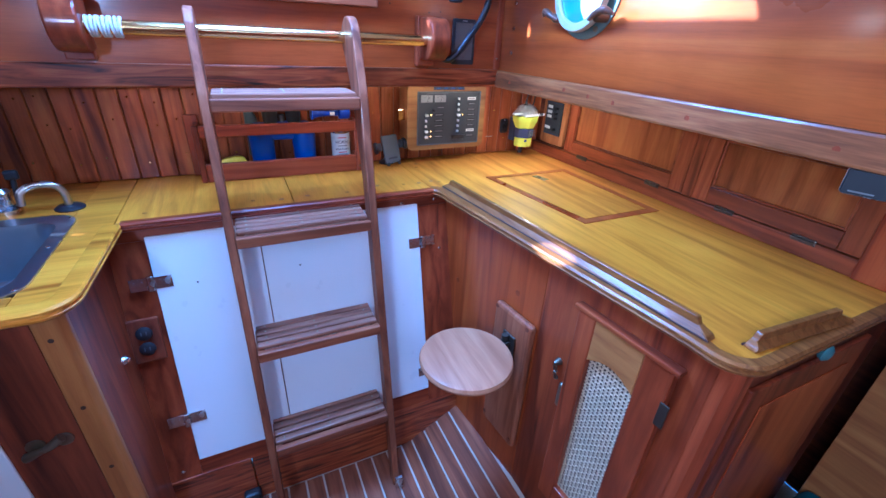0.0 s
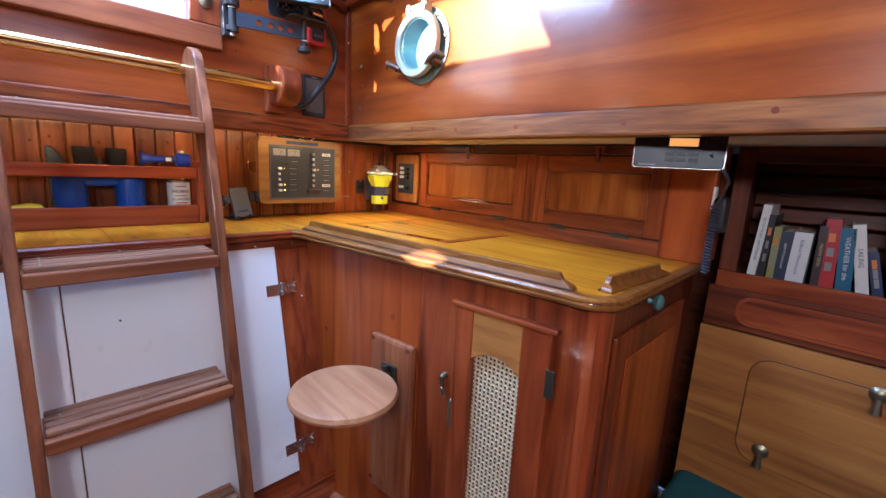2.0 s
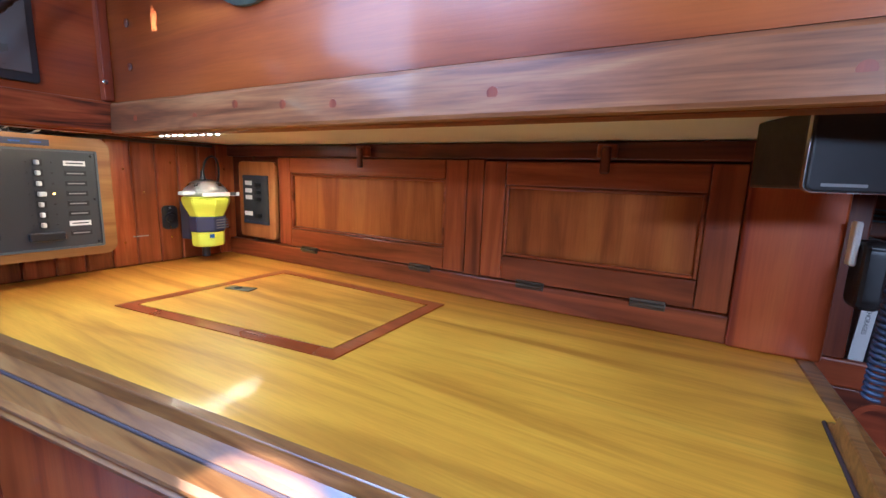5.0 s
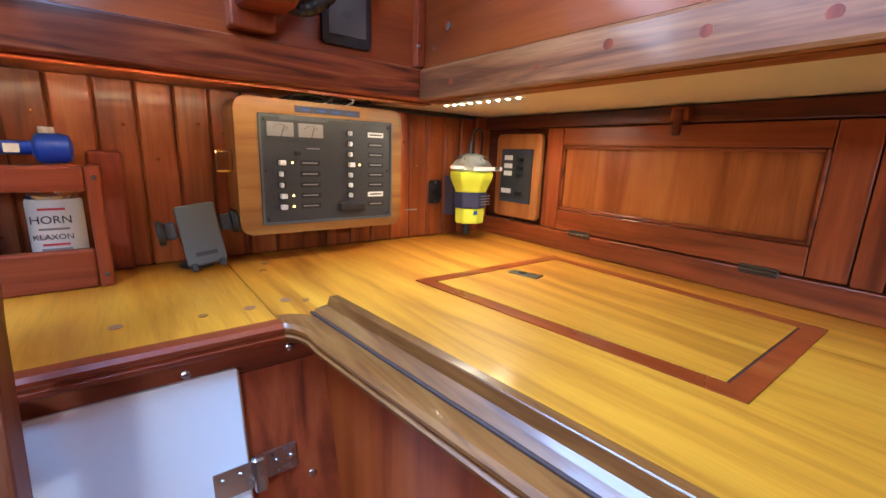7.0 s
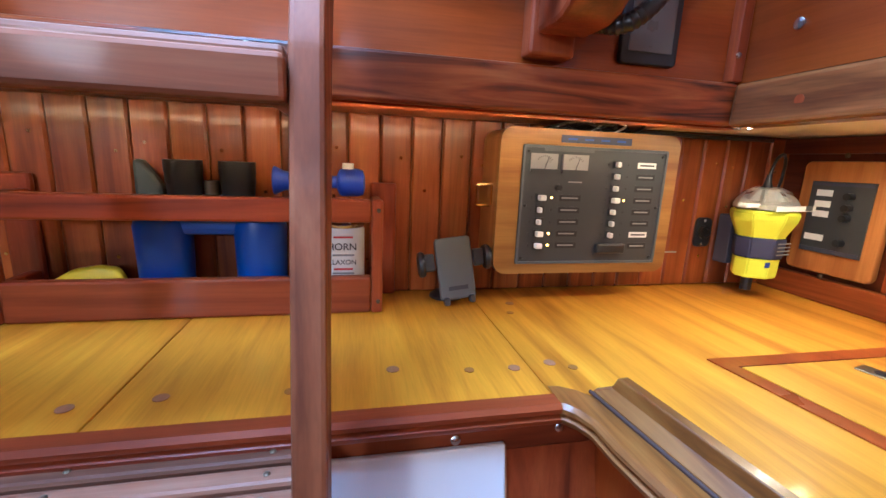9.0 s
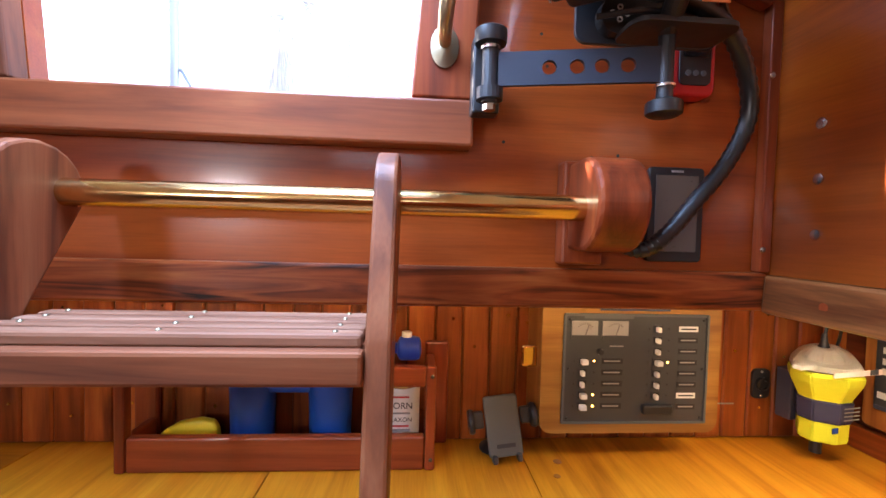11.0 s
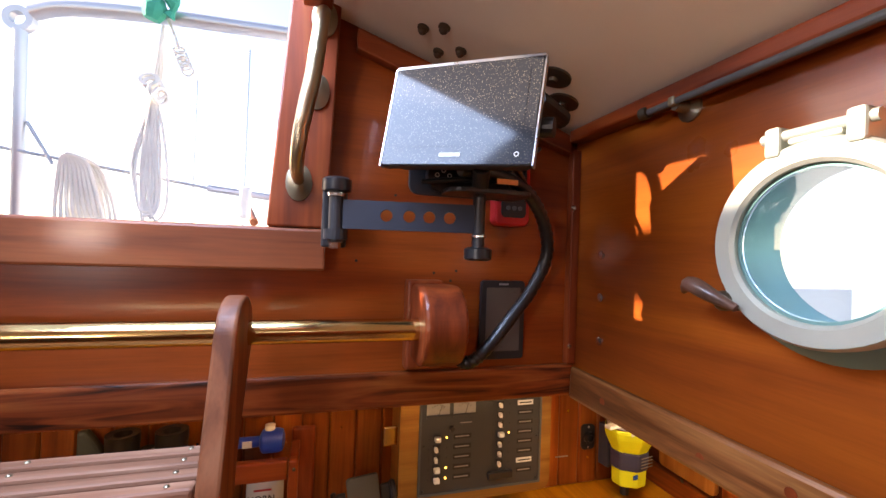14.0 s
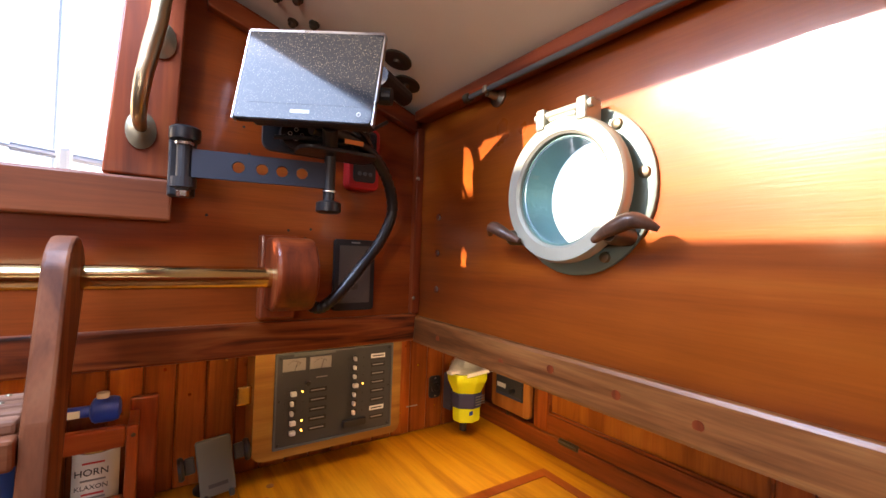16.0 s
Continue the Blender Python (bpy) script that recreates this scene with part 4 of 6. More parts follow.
for k in range(9):
    x = -0.255 + k * 0.0075
    part("turn", lathe(((0.0168, -0.0035), (0.0225, -0.002), (0.0235, 0), (0.0225, 0.002), (0.0168, 0.0035)), Matrix.Translation((x, 1.402, 1.393)) @ Matrix.Rotation(radians(82 + (k % 3) * 6), 4, "Y"), 20, True), rope_white, wr, "", True)

# ---------------------------------------------------------------- things on the upper bulkhead
gh = thing("grab_handle", "worn brass grab handle on the companionway jamb", "handle", (0.40, 1.45, 1.60))
line = smooth_line([(0.400, 1.448, 1.605), (0.398, 1.418, 1.618), (0.401, 1.400, 1.655), (0.409, 1.396, 1.705), (0.416, 1.396, 1.745), (0.421, 1.398, 1.79), (0.425, 1.408, 1.83), (0.427, 1.426, 1.849), (0.428, 1.45, 1.852)], 6)
part("grip", tube(line, lambda t: 0.008 + 0.0035 * math.sin(math.pi * t), 14), surface("worn_brass", (0.50, 0.40, 0.24), 0.32, 1.0, 0, 0.2, 30), gh, "", True)
for x, z in ((0.400, 1.604), (0.428, 1.852), (0.420, 1.742)):
    p = part("flange", lathe(((0.022, 0), (0.022, 0.003), (0.014, 0.006), (0.008, 0.010)), on_north(x, 1.4515, z) @ Matrix.Diagonal((0.85, 1.25, 1, 1)), 24), old_bronze, gh, "", True)
    for dz in (-0.016, 0.016):
        screw_head(on_north(x, 1.448, z + dz), 0.0032, bronze_dark, p)

gw = copy_thing(gh, Matrix.Translation((-0.228, 1.4785, 1.589)))

set_down(-0.008, 0.0285, -0.009)
tb = thing("e_reader", "black tablet fixed to the bulkhead", "tablet", (0.754, 1.48, 1.322))
part("case", prism(rounded(-0.042, 0.042, -0.069, 0.069, 0.006), 0, 0.009, 0.002, on_north(0.754, 1.4834, 1.391)), black_plastic, tb)
part("screen", box(0.722, 0.786, 1.4728, 1.4742, 1.337, 1.448, 0.0003), kindle_screen, tb, "dull grey screen")
part("mark", box(0.745, 0.763, 1.4734, 1.4741, 1.4525, 1.4555), pale_print, tb)

set_down(-0.003, 0.019, -0.006)
am = thing("plotter_arm", "black swing arm with clamp knobs for the chart plotter", "mounting arm", (0.455, 1.44, 1.51))
part("wall_plate", box(0.437, 0.472, 1.425, 1.4515, 1.505, 1.60, 0.003), black_plastic, am)
part("post", rod((0.456, 1.410, 1.512), (0.456, 1.410, 1.585), 0.010, 20), black_plastic, am)
part("knob", lathe(((0.019, 0), (0.020, 0.004), (0.020, 0.016), (0.016, 0.019)), Matrix.Translation((0.456, 1.410, 1.583)), 20), rubber, am, "", True)
part("collar", lathe(((0.0125, 0), (0.0125, 0.004)), Matrix.Translation((0.456, 1.410, 1.576)), 20), steel, am)
part("collar", lathe(((0.0165, 0), (0.0165, 0.014)), Matrix.Translation((0.456, 1.410, 1.516)), 20), black_plastic, am)
part("nut", lathe(((0.008, 0), (0.008, 0.008)), Matrix.Translation((0.456, 1.410, 1.5035)), 6), steel, am)


def arm_plate():
    """A flat bar with a row of round holes."""
    a, b = Vector((0.466, 1.408, 0)), Vector((0.655, 1.366, 0))
    d = (b - a).normalized()
    m = Matrix(((d.x, 0, d.y, a.x), (d.y, 0, -d.x, a.y), (0, 1, 0, 1.5315), (0, 0, 0, 1)))
    ln, h, out = (b - a).length, 0.040, []
    cells = [0.06, 0.092, 0.12, 0.149]
    edges = [0.0] + [v for c in cells for v in (c - 0.013, c + 0.013)] + [ln]
    for i in range(0, len(edges), 2):
        out.append(box(edges[i], edges[i + 1], 0, h, 0, 0.006))
    for c in cells:
        outer, inner = [], []
        for k in range(16):
            t = 2 * math.pi * (k + 0.5) / 16
            cc, ss = math.cos(t), math.sin(t)
            inner.append((c + 0.0085 * cc, h / 2 + 0.0085 * ss))
            f = min(0.013 / abs(cc), h / 2 / abs(ss))
            outer.append((c + f * cc, h / 2 + f * ss))
        for sx in (-1, 1):
            for yy in (0, h):
                k = min(range(16), key=lambda q: (outer[q][0] - (c + sx * 0.013)) ** 2 + (outer[q][1] - yy) ** 2)
                outer[k] = (c + sx * 0.013, yy)
        out.append(with_hole(outer, inner, 0, 0.006))
    bm = join(*out)
    bm.transform(m)
    return bm


part("arm", arm_plate(), surface("blue_black_alloy", (0.022, 0.028, 0.042), 0.45, 0.3), am, "flat arm with round holes")
part("post", rod((0.652, 1.366, 1.512), (0.652, 1.366, 1.588), 0.009, 20), black_plastic, am)
part("collar", lathe(((0.0115, 0), (0.0115, 0.003)), Matrix.Translation((0.652, 1.366, 1.526)), 20), steel, am)
part("knob", lathe(((0.015, 0), (0.020, 0.003), (0.020, 0.016), (0.014, 0.019)), Matrix.Translation((0.652, 1.366, 1.493)), 12), rubber, am, "", True)
part("tray", prism(rounded(0.60, 0.725, 1.335, 1.40, 0.02), 1.586, 1.592, 0.001), black_plastic, am, "black mounting tray")
part("tray_back", prism(rounded(0.555, 0.735, 1.585, 1.645, 0.015), 0, 0.006, 0.001, Matrix(((1, 0, 0, 0), (0, 0, 1, 1.395), (0, 1, 0, 0), (0, 0, 0, 1)))), black_plastic, am)
part("top_bracket", rod((0.715, 1.33, 1.72), (0.80, 1.40, 1.725), 0.016, 14), black_plastic, am)

set_down()
pr, pu = Vector((0.1515, -0.130, -0.0115)).normalized(), Vector((0.0185, 0.016, 0.1375))
pu = (pu - pr * pu.dot(pr)).normalized()
po = pr.cross(pu)
PLOT = Matrix(((pr.x, pu.x, po.x, 0.591), (pr.y, pu.y, po.y, 1.3165), (pr.z, pu.z, po.z, 1.669), (0, 0, 0, 1))) @ Matrix.Diagonal((0.915, 0.91, 1, 1))
pl = thing("chart_plotter", "chart plotter with a dusty salt-flecked blank screen", "chart plotter", (0.6, 1.3, 1.6), m=PLOT)
part("body", prism(rounded(-0.100, 0.100, -0.066, 0.068, 0.010), -0.040, -0.013, 0.004, PLOT), black_plastic, pl)
part("bezel", prism(rounded(-0.109, 0.109, -0.075, 0.075, 0.006), -0.012, 0.0, 0.002, PLOT), black_plastic, pl)
part("glass", prism(rounded(-0.107, 0.107, -0.073, 0.073, 0.005), 0.0002, 0.0012, 0, PLOT), flecked, pl, "glossy salt-flecked glass")
part("display", prism(rounded(-0.092, 0.092, -0.048, 0.060, 0.002), 0.0013, 0.0016, 0, PLOT), flecked, pl, "dark blank display")
part("brand_bar", box(-0.018, 0.012, -0.0625, -0.0575, 0.0013, 0.0018, 0, PLOT), label_white, pl, "small pale maker's mark")
part("power_mark", lathe(((0.0022, 0), (0.0034, 0), (0.0034, 0.0004), (0.0022, 0.0004)), PLOT @ Matrix.Translation((0.088, -0.060, 0.0014)), 16, True), label_white, pl)
part("top_strip", prism(rounded(-0.108, 0.108, 0.0735, 0.0775, 0.001), -0.010, 0.0008, 0, PLOT), surface("silver_trim", (0.5, 0.5, 0.5), 0.3, 0.8), pl, "silver edge")
for sx in (-1, 1):
    part("side_strip", box(sx * 0.1095 - 0.001, sx * 0.1095 + 0.001, -0.075, 0.075, -0.010, 0.0008, 0, PLOT), pl.children[-1].data.materials[0], pl, "silver edge")
part("mount_knob", rod(PLOT @ Vector((0.104, -0.01, -0.028)), PLOT @ Vector((0.124, -0.01, -0.028)), 0.012, 16), rubber, pl)
part("stem", rod(PLOT @ Vector((0.03, -0.06, -0.035)), (0.649, 1.385, 1.586), 0.012, 14), black_plastic, pl)

set_down(-0.008, 0.019, -0.008)
cn = thing("cable_junction", "black connector plug with four pins under the plotter", "connector", (0.59, 1.36, 1.592))
part("plug", rod((0.605, 1.394, 1.615), (0.605, 1.376, 1.614), 0.022, 20), black_plastic, cn)
for dx, dz in ((0, 0.007), (0, -0.007), (0.009, 0), (-0.009, 0)):
    part("pin", lathe(((0.002, 0), (0.0035, 0), (0.0035, 0.001), (0.002, 0.001)), on_north(0.605 + dx, 1.3755, 1.614 + dz), 12, True), label_white, cn)

set_down(-0.008, 0.0285, -0.011)
gp = thing("handheld_gps", "red and black handheld receiver clipped to the bulkhead", "handheld device", (0.757, 1.45, 1.56))
part("case", prism(rounded(-0.032, 0.032, -0.060, 0.060, 0.012), 0, 0.030, 0.004, on_north(0.757, 1.4834, 1.618)), red_plastic, gp, "red case")
part("face", prism(rounded(-0.023, 0.023, -0.050, 0.050, 0.008), 0, 0.003, 0.001, on_north(0.757, 1.4530, 1.622)), black_plastic, gp)
part("screen", prism(rounded(-0.019, 0.019, -0.012, 0.044, 0.002), 0, 0.001, 0, on_north(0.757, 1.4494, 1.622)), screen_glass, gp)
for dx in (-0.011, 0, 0.011):
    part("key", lathe(((0.004, 0), (0.004, 0.0015)), on_north(0.757 + dx, 1.4495, 1.588), 12), mid_grey, gp)
set_down(-0.008, 0.019, -0.008)
lb = solo("warning_tag", box(0.660, 0.690, 1.3115, 1.3125, 1.597, 1.604), orange_print, "small orange tag on the plotter cable", "tag")

hose_pts = smooth_line([(0.615, 1.33, 1.615), (0.665, 1.345, 1.618), (0.725, 1.365, 1.603), (0.768, 1.385, 1.565), (0.785, 1.395, 1.51), (0.765, 1.40, 1.455), (0.728, 1.402, 1.405), (0.692, 1.402, 1.362), (0.664, 1.405, 1.340), (0.648, 1.43, 1.345), (0.643, 1.47, 1.358)], 10)
hs = thing("cable_conduit", "black corrugated cable conduit hanging from the plotter", "cable", (0.66, 1.40, 1.33))
part("hose", tube(hose_pts, 0.0105, 12, True), rubber, hs, "", True)
for pts, r in (([(0.60, 1.335, 1.63), (0.65, 1.33, 1.64), (0.70, 1.345, 1.628), (0.74, 1.375, 1.60)], 0.004), ([(0.57, 1.36, 1.60), (0.62, 1.35, 1.605), (0.68, 1.36, 1.61), (0.73, 1.38, 1.645), (0.78, 1.42, 1.68)], 0.0035)):
    part("wire", tube(smooth_line(pts, 8), r, 8), rubber, hs, "", True)
set_down(0.0, 0.0285, -0.011)
for z in (1.598, 1.345):
    screw_head(on_north(0.876, 1.4655, z), 0.0045, steel, north, "screw")
for x, z in ((0.66, 1.477), (0.62, 1.473), (0.49, 1.49), (0.55, 1.60), (0.54, 1.645), (0.535, 1.71), (0.65, 1.46)):
    part("old_screw_hole", lathe(((0.0024, 0), (0.0024, 0.0003)), on_north(x, 1.4839, z), 10), ink, north)

# ---------------------------------------------------------------- portholes in the cabin side
set_down(0.0205, 0.0, 0.0)
EAST_OUT = Matrix(((0, 0, -1, 0.8695), (-1, 0, 0, PORT_Y), (0, 1, 0, PORT_Z), (0, 0, 0, 1)))


def porthole(m):
    """Local: x forward, y up, z into the cabin. A flange, a hinged ring with glass, two dogs."""
    m = m @ Matrix.Diagonal((0.915, 0.915, 0.82, 1))
    t = thing("porthole", "round bronze opening porthole with pale green patina", "porthole", (0, 0, 0), "portholes", m)
    part("flange", lathe(((PORT_R, 0.0), (0.120, 0.0), (0.120, 0.006), (0.115, 0.009), (0.092, 0.010), (PORT_R, 0.010)), m, 48, True), bronze_flange, t, "patina bronze flange, darkened for shade", True)
    part("spigot", lathe(((PORT_R - 0.004, -0.045), (PORT_R - 0.0005, -0.045), (PORT_R - 0.0005, 0.024), (PORT_R - 0.004, 0.024)), m, 48, True), verdigris, t, "greenish bronze sleeve", True)
    for a in (52, 8, -40, 128, 172, 220, 300):
        part("rivet", lathe(((0.008, 0.0095), (0.007, 0.014), (0.003, 0.016)), m @ Matrix.Translation((0.107 * math.cos(radians(a)), 0.107 * math.sin(radians(a)), 0)), 14), old_bronze, t, "", True)
    ring = part("ring", lathe(((0.079, 0.026), (0.101, 0.026), (0.103, 0.030), (0.103, 0.045), (0.100, 0.050), (0.083, 0.050), (0.079, 0.046)), m, 56, True), bronze_pale, t, "heavy bronze ring", True)
    part("rebate", lathe(((0.0755, 0.030), (0.0788, 0.030), (0.0788, 0.040), (0.0755, 0.040)), m, 48, True), verdigris, ring, "", True)
    part("pane", lathe(((0.0005, 0.034), (0.0753, 0.034), (0.0753, 0.037), (0.0005, 0.037)), m, 48), clear_glass, ring, "clear glass pane").visible_shadow = False
    for sx in (-1, 1):
        part("hinge_lug", box(sx * 0.036 - 0.008, sx * 0.036 + 0.008, 0.090, 0.122, 0.012, 0.054, 0.004, m), bronze_pale, t)
    part("hinge_pin", rod(m @ Vector((-0.050, 0.112, 0.043)), m @ Vector((0.050, 0.112, 0.043)), 0.0055, 14), bronze_pale, t, "", True)
    part("hinge_block", box(-0.024, 0.024, 0.101, 0.108, 0.030, 0.048, 0.003, m), bronze_pale, t)
    for sx in (-1, 1):
        d = part("dog", lathe(((0.012, 0.012), (0.012, 0.052), (0.008, 0.058)), m @ Matrix.Translation((sx * 0.088, -0.066, 0)), 14), bronze_dark, t, "dark screw dog", True)
        pts = smooth_line([(sx * 0.066, -0.072, 0.058), (sx * 0.092, -0.060, 0.065), (sx * 0.118, -0.050, 0.064), (sx * 0.132, -0.053, 0.057), (sx * 0.144, -0.060, 0.048)], 5)
        part("wing", tube([m @ p for p in pts], lambda q: 0.0028 + 0.0065 * math.sin(math.pi * min(1, q * 0.85 + 0.10)) ** 1.3, 10), copper_wood, d, "", True)
    return t


ph = porthole(EAST_OUT)
ph2 = copy_thing(ph, Matrix(((0, 0, -1, 0.89), (-1, 0, 0, 0.03), (0, 1, 0, PORT_Z), (0, 0, 0, 1))))

set_down(0.0205, 0.014, 0.012)
cr = thing("curtain_rod", "thin grey curtain rod on small bronze brackets", "curtain rod", (0.842, 0.2, 1.685))
part("rod", rod((0.842, 1.290, 1.689), (0.842, -1.5, 1.684), 0.0045, 12), mid_grey, cr)
part("end_cap", lathe(((0.008, 0), (0.009, 0.004), (0.009, 0.012), (0.005, 0.014)), Matrix.Translation((0.842, 1.288, 1.689)) @ Matrix.Rotation(radians(-90), 4, "X"), 14), bronze_dark, cr, "", True)
for y in (1.245, 0.2):
    part("bracket", join(lathe(((0.018, 0), (0.018, 0.003), (0.008, 0.008), (0.006, 0.026)), on_east(0.8695, y, 1.684), 18), box(0.836, 0.848, y - 0.005, y + 0.005, 1.683, 1.695, 0.002)), old_bronze, cr, "", True)

set_down(0.0, 0.035, 0.0)
for x, y in ((0.568, 1.392), (0.593, 1.366), (0.630, 1.400), (0.603, 1.432)):
    solo("cap_nut", lathe(((0.009, 0), (0.009, -0.003), (0.0065, -0.004), (0.0065, -0.008), (0.0035, -0.011)), Matrix.Translation((x, y, cam_z(x) - 0.0004)) @ Matrix.Rotation(radians(16), 4, "Y"), 14), bronze_dark,
         "dark bronze cap nut in the headliner", "bolt", "headliner bolts", True)
for x, y in ((0.760, 1.345), (0.805, 1.392)):
    solo("washer_plate", lathe(((0.026, 0), (0.026, -0.003), (0.022, -0.004), (0.007, -0.004), (0.006, -0.009)), Matrix.Translation((x, y, cam_z(x) - 0.0004)) @ Matrix.Rotation(radians(17), 4, "Y"), 20), bronze_dark,
         "round bronze washer plate in the headliner", "bolt", "headliner bolts", True)
set_down(0.0205, 0.0, 0.0)
for y, z in ((1.428, 1.502), (1.428, 1.430), (1.428, 1.357)):
    solo("bolt_head", lathe(((0.007, 0), (0.007, 0.002), (0.003, 0.003)), on_east(0.8695, y, z), 12), steel, "small steel bolt head in the cabin side", "bolt", "cabin side bolts", True)
for y in (1.40, 1.22, 1.12, 1.02, 0.93, 0.72, 0.45, 0.2):
    solo("beam_plug", lathe(((0.006, 0), (0.006, 0.0006)), on_east(0.8572, y, 1.270 + 0.008 * math.sin(y * 40)), 12), mahogany_z, "round wooden plug in the beam", "plug", "beam plugs")

set_down()
# led strip under the side deck
ls = thing("led_strip", "short adhesive strip of white lights under the side deck", "led strip", (1.011, 1.48, DECK))
part("tape", box(1.004, 1.018, 1.365, 1.60, DECK - 0.0016, DECK - 0.0004), deck_white, ls)
for k in range(9):
    part("diode", box(1.0085, 1.0135, 1.372 + 0.026 * k, 1.376 + 0.026 * k, DECK - 0.0036, DECK - 0.0018), led_white, ls, "glowing diode")

# unseen strip added behind the beam, to go with led_lamp_aft
la = thing("led_strip", "unseen adhesive strip of warm lights added behind the bridge deck beam", "led strip", (0.3, 1.53, 1.249))
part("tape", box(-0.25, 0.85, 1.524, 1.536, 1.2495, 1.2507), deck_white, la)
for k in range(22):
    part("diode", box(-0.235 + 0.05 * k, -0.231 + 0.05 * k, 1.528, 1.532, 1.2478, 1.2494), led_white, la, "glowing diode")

# ---------------------------------------------------------------- things on the aft counter
rk = thing("counter_rack", "mahogany rack with rails on the aft counter", "rack", (0.14, 1.66, TOP))
part("top_rail", box(-0.100, 0.392, 1.622, 1.640, 1.080, 1.116, 0.004), mahogany_x, rk)
part("bottom_rail", box(-0.100, 0.392, 1.622, 1.640, TOP + 0.0005, 0.995, 0.004), mahogany_x, rk)
for x in (-0.118, 0.3925):
    part("corner_post", box(x, x + 0.0175, 1.620, 1.642, TOP + 0.0005, 1.116, 0.004), mahogany_z, rk)
    part("end_rail", box(x + 0.001, x + 0.0165, 1.643, 1.712, 1.082, 1.114, 0.003), mahogany_y, rk)
    part("end_rail", box(x + 0.001, x + 0.0165, 1.643, 1.712, TOP + 0.0005, 0.990, 0.003), mahogany_y, rk)
    part("wall_post", box(x - (0.026 if x < 0 else 0.0), x + (0.0175 if x < 0 else 0.046), 1.7125, 1.7245, TOP + 0.0005, 1.137, 0.005), mahogany_z, rk)
part("base", box(-0.100, 0.392, 1.641, 1.712, TOP + 0.0005, 0.952), mahogany_x, rk)
for z in (0.955, 1.10):
    screw_head(on_north(0.403, 1.6195, z), 0.0035, bronze_dark, rk)

set_down(0.015, 0.0, -0.006)
bn = thing("binoculars", "black and blue binoculars standing in the rack", "binoculars", (0.13, 1.685, 0.953))
for x in (0.066, 0.205):
    part("barrel", lathe(((0.035, 0.953), (0.037, 0.960), (0.039, 1.05), (0.040, 1.07), (0.033, 1.098), (0.020, 1.114)), Matrix.Translation((x, 1.686, 0)), 28), blue, bn, "blue rubber barrel", True)
    ex = x + (0.036 if x < 0.1 else -0.028)
    part("eyepiece", lathe(((0.016, 1.110), (0.020, 1.114), (0.0235, 1.121), (0.0240, 1.135), (0.0250, 1.137), (0.0250, 1.150), (0.0258, 1.152), (0.0258, 1.170), (0.015, 1.169), (0.014, 1.158)), Matrix.Translation((ex, 1.680, 0)), 24), black_plastic, bn, "ribbed black eyepiece", True)
part("bridge", join(box(0.05, 0.22, 1.664, 1.70, 1.058, 1.110, 0.010), box(0.098, 0.176, 1.665, 1.705, 1.085, 1.118, 0.008)), blue, bn)
part("focus_wheel", rod((0.138, 1.685, 1.112), (0.138, 1.685, 1.140), 0.011, 18), bronze_dark, bn, "", True)
part("strap_case", prism([(0.022, 1.0), (0.062, 1.0), (0.062, 1.128), (0.052, 1.145), (0.036, 1.168), (0.022, 1.168)], 0, 0.02, 0.006, Matrix(((1, 0, 0, 0), (0, 0, 1, 1.705), (0, 1, 0, 0), (0, 0, 0, 1)))), surface("grey_green_plastic", (0.06, 0.075, 0.065), 0.5), bn)

set_down(0.015, 0.0, 0.0)
can = thing("air_horn_can", "white signal horn gas can in the rack", "spray can", (0.335, 1.683, 0.953))
part("body", lathe(((0.031, 0.953), (0.033, 0.956), (0.033, 1.062), (0.031, 1.066)), Matrix.Translation((0.335, 1.683, 0)), 32), label_white, can, "white printed can", True)
part("rim", lathe(((0.031, 1.066), (0.0325, 1.068), (0.0325, 1.072), (0.026, 1.076), (0.012, 1.080)), Matrix.Translation((0.335, 1.683, 0)), 32), steel, can, "", True)
for words, z, size, mat in (("HORN", 1.037, 0.016, ink), ("KLAXON", 1.012, 0.011, ink)):
    part("lettering", text_bm(words, size, on_north(0.332, 1.6492, z)), mat, can)
for z, w, mat in ((1.053, 0.030, red_ink), (1.024, 0.034, pale_print), (1.001, 0.030, red_ink), (0.994, 0.034, pale_print), (0.987, 0.026, pale_print)):
    part("print_line", box(0.334 - w / 2, 0.334 + w / 2, 1.6486, 1.6496, z - 0.0015, z + 0.0015), mat, can)
part("pictogram", box(0.322, 0.340, 1.6486, 1.6494, 0.962, 0.980), blue, can)

set_down(0.010, 0.0, -0.0085)
hn = thing("air_horn", "bright blue plastic air horn lying on the rack", "horn", (0.31, 1.655, 1.125))
HM = Matrix.Translation((0.0, 1.658, 1.1475)) @ Matrix.Rotation(radians(90), 4, "Y")
part("trumpet", lathe(((0.021, 0.238), (0.0215, 0.240), (0.015, 0.252), (0.0115, 0.268), (0.0095, 0.300), (0.0095, 0.335)), HM, 24), bright_blue, hn, "", True)
part("head", lathe(((0.010, 0.330), (0.019, 0.334), (0.0215, 0.338), (0.0215, 0.362), (0.019, 0.370), (0.010, 0.373)), HM, 24), bright_blue, hn, "ribbed blue head", True)
part("cap", rod((0.347, 1.658, 1.168), (0.347, 1.658, 1.177), 0.009, 16), label_white, hn, "white button")
part("sticker", box(0.302, 0.318, 1.6475, 1.6483, 1.141, 1.153), label_white, hn)

set_down(0.022, 0.0, 0.0)
